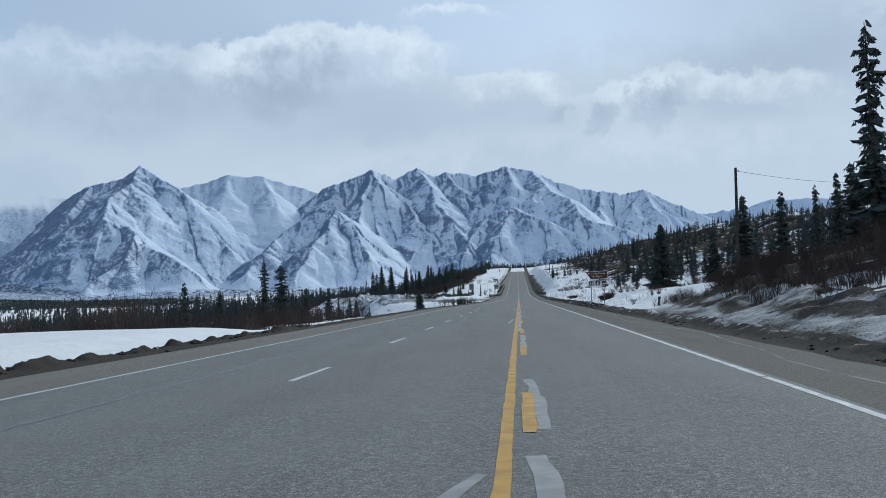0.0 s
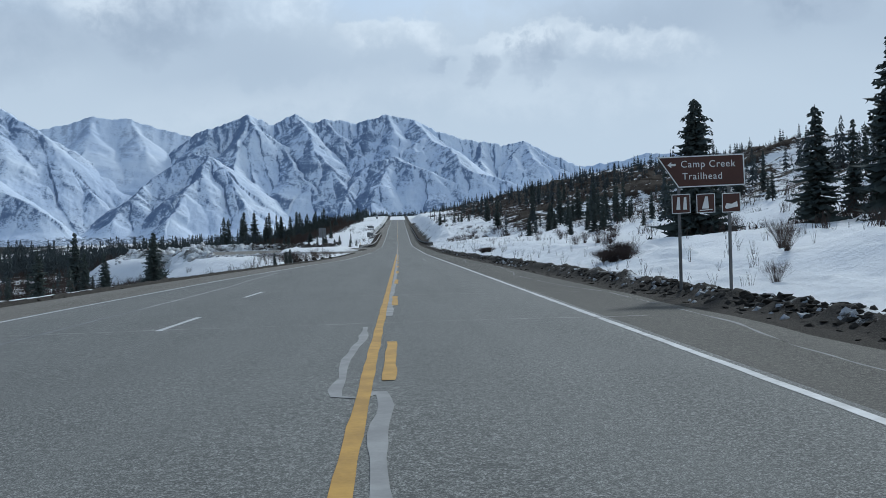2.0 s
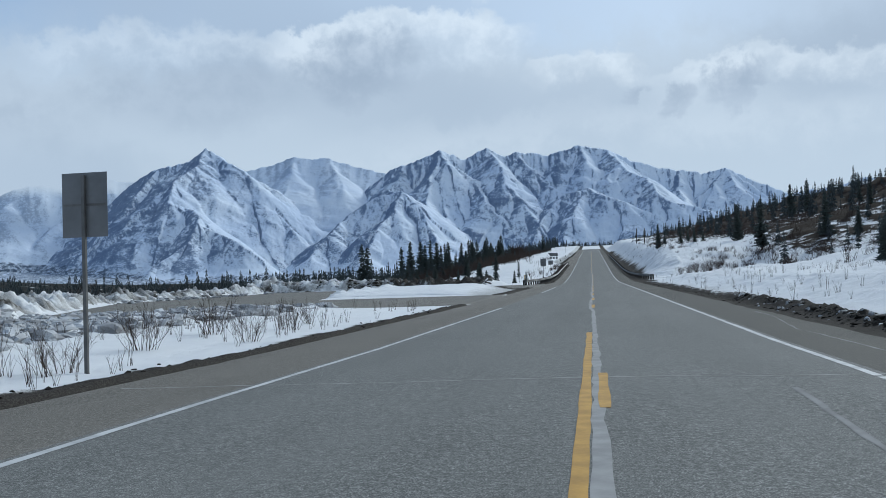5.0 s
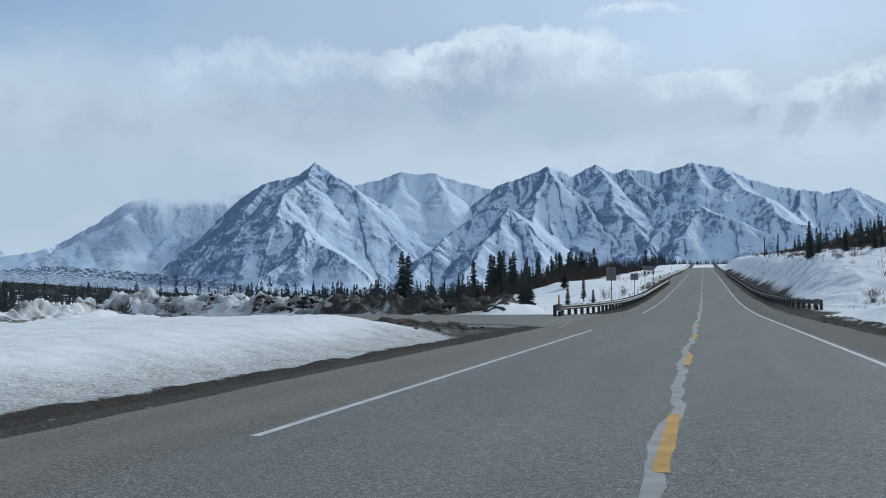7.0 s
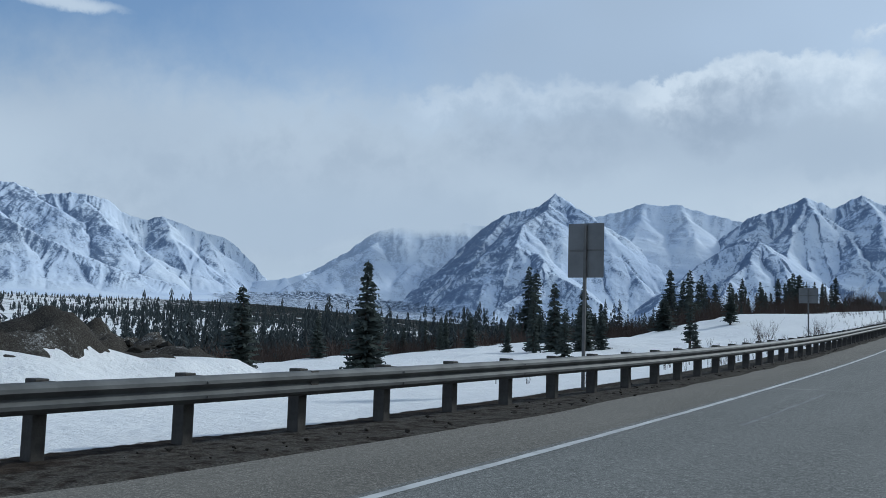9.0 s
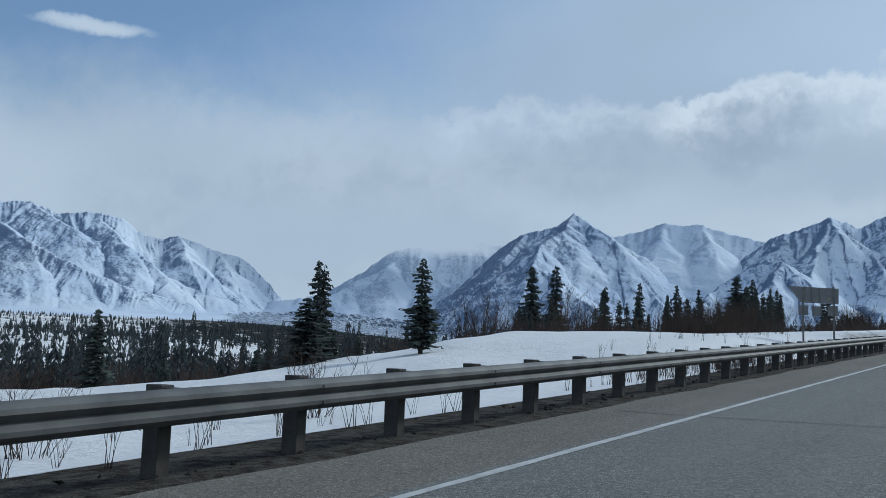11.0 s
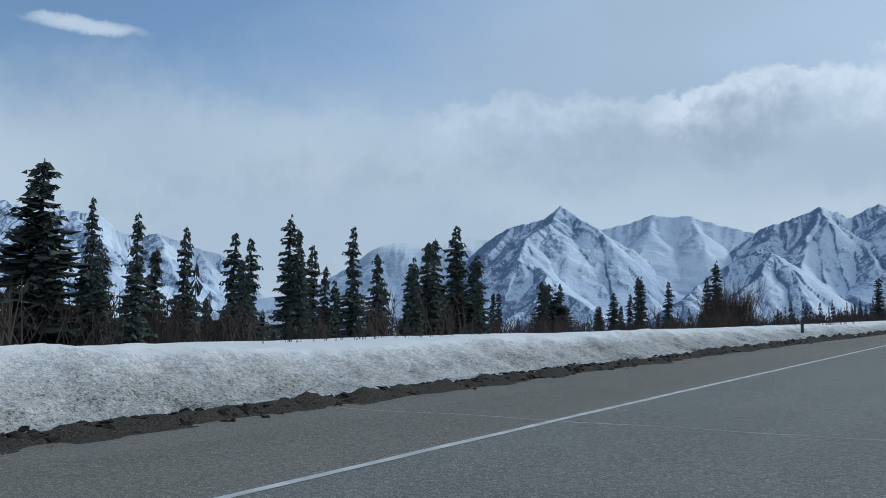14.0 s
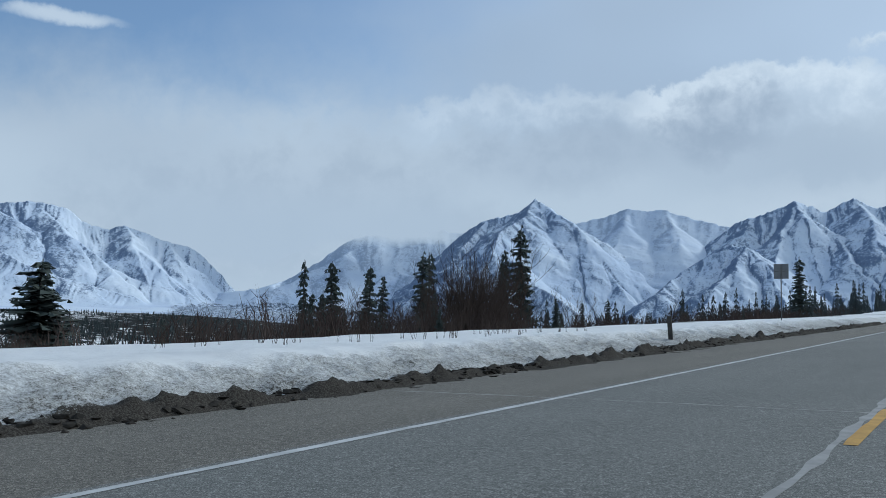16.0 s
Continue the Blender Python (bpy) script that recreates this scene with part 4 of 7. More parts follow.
def build_range(name, label, mat, crest_list, ridges, crest_r, near_r, far_r, na, nr, seed, wall, rugged, stony):
    aa = np.linspace(66, -36, na)
    rr = np.concatenate([np.linspace(near_r, crest_r + 16, nr - 8), np.linspace(crest_r + 26, far_r, 8)])
    ga, gr = np.meshgrid(aa, rr)
    ca, ce = np.array([c[0] for c in crest_list][::-1], float), np.array([c[1] for c in crest_list][::-1], float)
    wob = 0.26 * (fbm(ga * 2.6, ga * 0 + 5, 5, 33 + seed, 0.65) - 0.5)
    crest = crest_r * np.tan(np.radians(np.interp(ga, ca, ce) + wob * np.exp(-np.clip(crest_r - gr, 0, None) / 90.0)))
    px, py = -np.sin(np.radians(ga)) * gr, np.cos(np.radians(ga)) * gr
    w1, w2 = fbm(px * 0.007, py * 0.007, 4, 41 + seed) - 0.5, fbm(px * 0.007 + 50, py * 0.007, 4, 43 + seed) - 0.5
    wx, wy = px + 46 * w1, py + 46 * w2
    back, front = np.clip(gr - crest_r, 0, None), np.clip(crest_r - gr, 0, None)
    h = crest - wall * front - 0.9 * back
    along, away = np.radians(ga) * crest_r, front.copy()
    for k, pts in enumerate(ridges):
        lo, hi = min(p[0] for p in pts) - 6, max(p[0] for p in pts) + 6
        cols = np.where((aa > lo) & (aa < hi))[0]
        c0, c1 = cols[0], cols[-1] + 1
        x, y = wx[:, c0:c1], wy[:, c0:c1]
        start = 900.0 * (k + 1)
        for (a0, r0, h0), (a1, r1, h1) in zip(pts, pts[1:]):
            ax, ay = -math.sin(radians(a0)) * r0, math.cos(radians(a0)) * r0
            bx, by = -math.sin(radians(a1)) * r1, math.cos(radians(a1)) * r1
            dx, dy = bx - ax, by - ay
            n = math.hypot(dx, dy)
            u = np.clip(((x - ax) * dx + (y - ay) * dy) / (n * n), 0, 1)
            ox, oy = x - ax - u * dx, y - ay - u * dy
            d = np.hypot(ox, oy)
            best = np.minimum(h0 + (h1 - h0) * u - 0.76 * (np.sqrt(d * d + 36) - 6), crest[:, c0:c1])
            over = best > h[:, c0:c1]
            h[:, c0:c1] = np.where(over, best, h[:, c0:c1])
            side = np.where(ox * dy - oy * dx > 0, 0.0, 5000.0)
            along[:, c0:c1] = np.where(over, start + u * n + side, along[:, c0:c1])
            away[:, c0:c1] = np.where(over, d, away[:, c0:c1])
            start += n
    # gullies and ribs down the fall line of each face
    s = along + 40 * w2 + 150 * (fbm(px * 0.0021, py * 0.0021, 3, 67 + seed) - 0.5)
    high = np.clip(h / 160.0, 0, 1) * rugged
    rib1, rib2 = fbm(s / 105, away / 520, 2, 51 + seed, 0.5, True) - 0.6, fbm(s / 34, away / 210, 2, 55 + seed, 0.55, True) - 0.6
    lump_ = fbm(wx * 0.006, wy * 0.006, 3, 59 + seed, 0.5) - 0.5
    h = h + high * (34 * rib1 * np.clip(away / 90, 0, 1) + 15 * rib2 * np.clip(away / 30, 0, 1) + 5 * (fbm(s / 13, away / 90, 2, 65 + seed, 0.5, True) - 0.6) * np.clip(away / 14, 0, 1) + 34 * lump_ * np.clip(front / 120, 0, 1) + 5 * (fbm(wx * 0.05, wy * 0.05, 3, 57 + seed, 0.55, True) - 0.6) * np.clip(front / 30, 0, 1))
    foot, *_ = terrain(px, py + CENTRE_Y)
    apron = foot - 6 + 0.035 * np.clip(gr - 3000, 0, 1700)
    k = 18.0
    h = np.maximum(h, apron) + k * np.exp(-np.abs(h - apron) / k) * 0.5
    h = np.where(gr < near_r + 60, foot - 20, h)
    verts = np.stack([px, py + CENTRE_Y, h], -1).reshape(-1, 3)
    # bare rock on steep ribs and the crest's edge, in streaks down the fall line; extra rock on left-turned faces
    # paints their shaded side
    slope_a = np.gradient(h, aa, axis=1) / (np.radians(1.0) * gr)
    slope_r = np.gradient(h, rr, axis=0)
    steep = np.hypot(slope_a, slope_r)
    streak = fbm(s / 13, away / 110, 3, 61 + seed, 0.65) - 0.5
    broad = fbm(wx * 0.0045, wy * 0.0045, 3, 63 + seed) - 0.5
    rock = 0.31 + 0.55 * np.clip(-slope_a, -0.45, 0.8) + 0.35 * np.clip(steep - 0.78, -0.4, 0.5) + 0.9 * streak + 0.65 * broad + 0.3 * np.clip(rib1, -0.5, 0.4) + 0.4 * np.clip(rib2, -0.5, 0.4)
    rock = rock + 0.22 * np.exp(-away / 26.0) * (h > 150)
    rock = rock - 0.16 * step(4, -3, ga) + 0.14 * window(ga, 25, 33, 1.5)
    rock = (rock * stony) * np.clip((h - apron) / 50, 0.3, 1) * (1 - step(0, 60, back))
    line = apron + 11 + 26 * window(ga, 29, 41, 2) - 45 * step(43, 48, ga)
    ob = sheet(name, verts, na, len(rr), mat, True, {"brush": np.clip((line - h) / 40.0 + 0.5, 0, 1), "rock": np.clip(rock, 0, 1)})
    tagged(ob, label, "mountains", kind="structure")


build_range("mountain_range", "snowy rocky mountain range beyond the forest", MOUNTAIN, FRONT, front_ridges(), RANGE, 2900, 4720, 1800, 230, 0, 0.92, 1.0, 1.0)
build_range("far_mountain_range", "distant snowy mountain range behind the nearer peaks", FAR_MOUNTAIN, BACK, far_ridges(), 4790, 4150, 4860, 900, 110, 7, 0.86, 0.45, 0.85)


def build_cloud_bank():
    """Low cloud that hangs in the far valley and hides the tops behind it."""
    m = bpy.data.materials.new("low_cloud")
    m.use_nodes = True
    t = m.node_tree
    t.nodes.clear()
    p = place_of(t)
    n1, n2 = noise_tex(t, p, 0.004, 5, 0.6, 0.3), noise_tex(t, p, 0.0016, 3, 0.5)
    thick = math_node(t, "ADD", layer(t, "thick"), math_node(t, "MULTIPLY", math_node(t, "SUBTRACT", n1, 0.5), 0.9))
    alpha = math_node(t, "MULTIPLY", ramp(t, thick, 0.12, 0.85), layer(t, "reach"))
    # the cloud's brightness is emitted in sky tones, not light falling on it
    glow = link_nodes(t, "ShaderNodeEmission", Color=mix(t, n2, (0.475, 0.535, 0.615), (0.545, 0.60, 0.675)), Strength=1.0)
    clear = t.nodes.new("ShaderNodeBsdfTransparent")
    both = link_nodes(t, "ShaderNodeMixShader", _0=alpha, _1=clear.outputs[0], _2=glow.outputs[0])
    out = t.nodes.new("ShaderNodeOutputMaterial")
    t.links.new(both.outputs[0], out.inputs[0])
    aa, ee = np.linspace(50, 26, 90), np.linspace(2.0, 11.0, 50)
    ga, ge = np.meshgrid(aa, ee)
    r = 4702.0
    base = 5.3 - 1.5 * window(ga, 38, 46, 2.5)
    thick = step(0, 1.5, ge - base)
    reach = window(ga, 28.5, 47.5, 2.0) * (1 - step(6.8, 10.0, ge))
    verts = np.stack([-np.sin(np.radians(ga)) * r, np.cos(np.radians(ga)) * r + CENTRE_Y, r * np.tan(np.radians(ge))], -1).reshape(-1, 3)
    ob = sheet("cloud_bank", verts, len(aa), len(ee), m, True, {"thick": thick, "reach": reach})
    tagged(ob, "pale low cloud hanging in the far mountain valley", "cloud", kind="structure")


build_cloud_bank()

# ---- helpers for things ----


def part(name, bm, mat, parent, label=""):
    """One mesh object from a bmesh, under a thing or a part."""
    me = bpy.data.meshes.new(name)
    bm.to_mesh(me)
    bm.free()
    me.materials.append(mat)
    ob = new(name, me)
    ob.parent = parent
    if label:
        ob["label"] = label
    return ob


def thing(name, label, category, m, group=""):
    ob = new(name)
    ob.empty_display_size = 0.2
    ob.matrix_basis = m
    return tagged(ob, label, category, group)


def box(bm, x0, y0, z0, x1, y1, z1, bevel=0.0):
    m = Matrix.Translation(((x0 + x1) / 2, (y0 + y1) / 2, (z0 + z1) / 2)) @ Matrix.Diagonal((x1 - x0, y1 - y0, z1 - z0, 1))
    made = bmesh.ops.create_cube(bm, size=1.0, matrix=m)
    if bevel:
        edges = list({e for v in made["verts"] for e in v.link_edges})
        bmesh.ops.bevel(bm, geom=edges, offset=bevel, segments=1, affect="EDGES")
    return bm


def rod(bm, a, b, r0, r1, sides=8):
    a, b = Vector(a), Vector(b)
    q = (b - a).to_track_quat("Z", "Y").to_matrix().to_4x4()
    bmesh.ops.create_cone(bm, cap_ends=True, segments=sides, radius1=r0, radius2=r1, depth=(b - a).length, matrix=Matrix.Translation((a + b) / 2) @ q)
    return bm


def ground_z(x, y):
    return float(terrain(np.array([float(x)]), np.array([float(y)]))[0][0])


def tri_mesh(name, verts, tris, mat, smooth=False):
    me = bpy.data.meshes.new(name)
    verts, tris = np.asarray(verts, np.float32), np.asarray(tris, np.int32)
    me.vertices.add(len(verts))
    me.vertices.foreach_set("co", verts.ravel())
    me.loops.add(tris.size)
    me.loops.foreach_set("vertex_index", tris.ravel())
    me.polygons.add(len(tris))
    me.polygons.foreach_set("loop_start", np.arange(0, tris.size, 3, dtype=np.int32))
    me.polygons.foreach_set("use_smooth", np.full(len(tris), smooth))
    me.update(calc_edges=True)
    me.materials.append(mat)
    return me


def make_leafy(name, dark, light):
    """A rough plant material that varies from clump to clump and tree to tree."""
    m, t, b = material(name, 0.9, 0.0, 0.05)
    g = t.nodes.new("ShaderNodeNewGeometry")
    rnd = t.nodes.new("ShaderNodeObjectInfo").outputs["Random"]
    n = noise_tex(t, g.outputs["Position"], 1.3, 4)
    fac = math_node(t, "ADD", math_node(t, "MULTIPLY", n, 0.5), math_node(t, "ADD", math_node(t, "MULTIPLY", g.outputs["Random Per Island"], 0.35), math_node(t, "MULTIPLY", rnd, 0.15)))
    t.links.new(mix(t, fac, dark, light), b.inputs["Base Color"])
    return m


NEEDLES = make_leafy("spruce_needles", (0.038, 0.049, 0.047), (0.098, 0.114, 0.100))
FAR_NEEDLES = make_leafy("far_spruce_needles", (0.036, 0.046, 0.050), (0.090, 0.103, 0.102))
BARK = simple("bark", (0.035, 0.028, 0.024), (0.10, 0.085, 0.072), 5.0, 0.9, fine=30, relief=0.5)
TWIGS = make_leafy("bare_twigs", (0.040, 0.029, 0.024), (0.105, 0.080, 0.066))
RED_TWIGS = make_leafy("dark_bare_twigs", (0.040, 0.030, 0.027), (0.105, 0.080, 0.069))
WEATHERED = simple("weathered_wood", (0.036, 0.033, 0.030), (0.095, 0.087, 0.077), 4.0, 0.85, fine=45, relief=0.5)
STEEL = simple("galvanised_steel", (0.085, 0.084, 0.082), (0.17, 0.168, 0.163), 2.5, 0.6, 0.25, 0.4, fine=18, relief=0.15)
RAIL = simple("weathered_rail_steel", (0.075, 0.078, 0.077), (0.165, 0.168, 0.163), 2.0, 0.6, 0.25, 0.4, fine=14, relief=0.15)
SIGN_BACK = simple("sign_back_aluminium", (0.135, 0.138, 0.14), (0.205, 0.21, 0.215), 1.5, 0.5, 0.45, 0.4, fine=14, relief=0.08)
BROWN = simple("brown_sign_face", (0.060, 0.026, 0.020), (0.085, 0.038, 0.028), 2.0, 0.45, fine=20, relief=0.05)
SIGN_WHITE = simple("sign_white", (0.62, 0.62, 0.60), (0.78, 0.78, 0.76), 3.0, 0.5, fine=20, relief=0.05)
YELLOW = simple("yellow_plastic", (0.50, 0.30, 0.03), (0.66, 0.42, 0.05), 3.0, 0.5)
# darker steel tone; on the rail's far end plate it carries backlit shade
DARK_STEEL = simple("darkened_steel", (0.045, 0.044, 0.042), (0.10, 0.098, 0.094), 2.5, 0.7, 0.2, 0.3, fine=18)
BLACK = simple("black_iron", (0.012, 0.012, 0.012), (0.03, 0.03, 0.03), 3.0, 0.6)
CLOD = simple("dirty_ice_clod", (0.014, 0.0125, 0.011), (0.060, 0.054, 0.046), 3.0, 0.95, 0.0, 0.05, fine=16, relief=0.7, depth=0.03)
RUBBLE = simple("ploughed_snow_rubble", (0.11, 0.108, 0.105), (0.68, 0.69, 0.70), 0.9, 0.8, fine=3.0, relief=0.6, depth=0.06)

# ---- plants ----


def spruce_mesh(seed, height=10.0, width=1.25, thin=0.0, bare=0.08, club=0.0, fine=1.0):
    """Crown of a narrow northern spruce: whorls of drooping fronds with ragged edges."""
    rng = np.random.RandomState(seed)
    V, F = [], []
    levels = int((68 - 16 * thin) * fine)
    for k in range(levels):
        u = bare + (1 - bare) * (k + rng.uniform(-1.3, 1.3)) / levels
        u = min(max(u, 0.01), 0.995)
        r = width * ((1 - u) ** 0.75) * rng.uniform(0.45, 1.12) + 0.08
        r *= 1 + club * math.exp(-((u - 0.87) / 0.07) ** 2)
        count = max(3, int(round((6.5 - 3 * u) * (1 - 0.35 * thin) * fine)))
        off = rng.uniform(0, 6.28)
        for j in range(count):
            if rng.rand() < 0.10 + 0.2 * thin:
                continue
            a = off + 6.283 * (j + rng.uniform(-0.25, 0.25)) / count
            L = r * rng.uniform(0.5, 1.3)
            z = u * height + rng.uniform(-0.16, 0.16)
            dx, dy = math.cos(a), math.sin(a)
            w = min(0.20, 0.28 * L) * rng.uniform(0.6, 1.3) / fine
            drop = L * rng.uniform(0.10, 0.48) * (1 - 0.5 * u)
            spine = [(0.0, 0.06), (0.38, -0.28), (0.75, -0.85), (1.0, -0.80)]
            base = len(V)
            for s, d in spine:
                V.append((dx * L * s, dy * L * s, z + drop * d))
            for s, d, side in ((0.30, -0.50, 1), (0.68, -1.15, 1), (0.30, -0.50, -1), (0.68, -1.15, -1)):
                ww = w * side * rng.uniform(0.7, 1.3)
                V.append((dx * L * s - dy * ww, dy * L * s + dx * ww, z + drop * d - 0.06 - rng.uniform(0, 0.12)))
            p0, p1, p2, p3, l1, l2, r1, r2 = range(base, base + 8)
            F += [(p0, l1, p1), (p1, l1, l2), (p1, l2, p2), (p2, l2, p3), (p0, p1, r1), (p1, r2, r1), (p1, p2, r2), (p2, p3, r2)]
            for _ in range(int(4 * fine)):
                s = rng.uniform(0.25, 1.0)
                b2 = len(V)
                cx, cy, cz = dx * L * s, dy * L * s, z - drop * 0.6 * s
                V.append((cx, cy, cz))
                t = rng.uniform(-1, 1)
                V.append((cx - dy * w * t * 1.4, cy + dx * w * t * 1.4, cz - rng.uniform(0.12, 0.30)))
                V.append((cx + dx * 0.12, cy + dy * 0.12, cz - rng.uniform(0.15, 0.38)))
                F.append((b2, b2 + 1, b2 + 2))
    return V, F


def trunk_mesh(bm, height, r, rng, lean=0.0):
    n = 5
    last = Vector((0, 0, -0.5))
    for k in range(n):
        u = (k + 1) / n
        nxt = Vector((lean * u + rng.uniform(-0.03, 0.03), rng.uniform(-0.03, 0.03), height * u))
        rod(bm, last, nxt, r * (1 - 0.92 * k / n), r * (1 - 0.92 * u), 7)
        last = nxt
    for k in range(10):
        z = rng.uniform(0.05, 0.5) * height
        a = rng.uniform(0, 6.28)
        l = rng.uniform(0.25, 0.7)
        rod(bm, (0, 0, z), (math.cos(a) * l, math.sin(a) * l, z - rng.uniform(0.0, 0.3)), 0.02, 0.006, 4)
    return bm


SPRUCE_KINDS = []


def spruce_kinds():
    spec = [(1, 1.45, 0.0, 0.05, 0.0), (2, 1.15, 0.15, 0.10, 0.35), (3, 1.0, 0.35, 0.16, 0.8), (4, 1.7, 0.0, 0.03, 0.0), (5, 0.9, 0.55, 0.2, 0.5), (6, 1.3, 0.2, 0.06, 0.2), (7, 1.7, 0.0, 0.02, 0.0)]
    for seed, width, thin, bare, club in spec:
        V, F = spruce_mesh(seed, 10.0, width, thin, bare, club, 1.45 if seed == 7 else 1.0)
        crown = tri_mesh("crown", V, F, NEEDLES)
        bm = trunk_mesh(bmesh.new(), 10.0, 0.13, random.Random(seed), 0.05)
        me = bpy.data.meshes.new("trunk")
        bm.to_mesh(me)
        bm.free()
        me.materials.append(BARK)
        SPRUCE_KINDS.append((me, crown))


spruce_kinds()
SPRUCE_WORDS = ["full dark green spruce tree standing in snow", "narrow dark spruce tree with a clubbed top", "thin ragged black spruce with bare lower trunk",
                "broad dense dark green spruce tree", "sparse snag-like black spruce tree", "medium dark green spruce tree", "tall full dark green spruce tree on the snowy bank"]


def spruce(x, y, top, kind, fat=1.0, base=None, turn=None, group="roadside spruces", lean=0.0):
    """A spruce with its foot on the ground and its tip at the height top."""
    z = ground_z(x, y) if base is None else base
    h = max(1.2, top - z)
    s = h / 10.0
    sw = 1.18 * fat * (0.45 * s + 0.55 * max(0.45, s)) if h > 3 else fat * s * 1.5
    m = pose(x, y, z - 0.05, lean, 0, (x * 57 + y * 31) % 360 if turn is None else turn) @ Matrix.Diagonal((sw, sw, s, 1))
    ob = thing("spruce", SPRUCE_WORDS[kind], "tree", m, group)
    for name, me in zip(("trunk", "crown"), SPRUCE_KINDS[kind]):
        p = new(name, me)
        p.parent = ob
    return ob


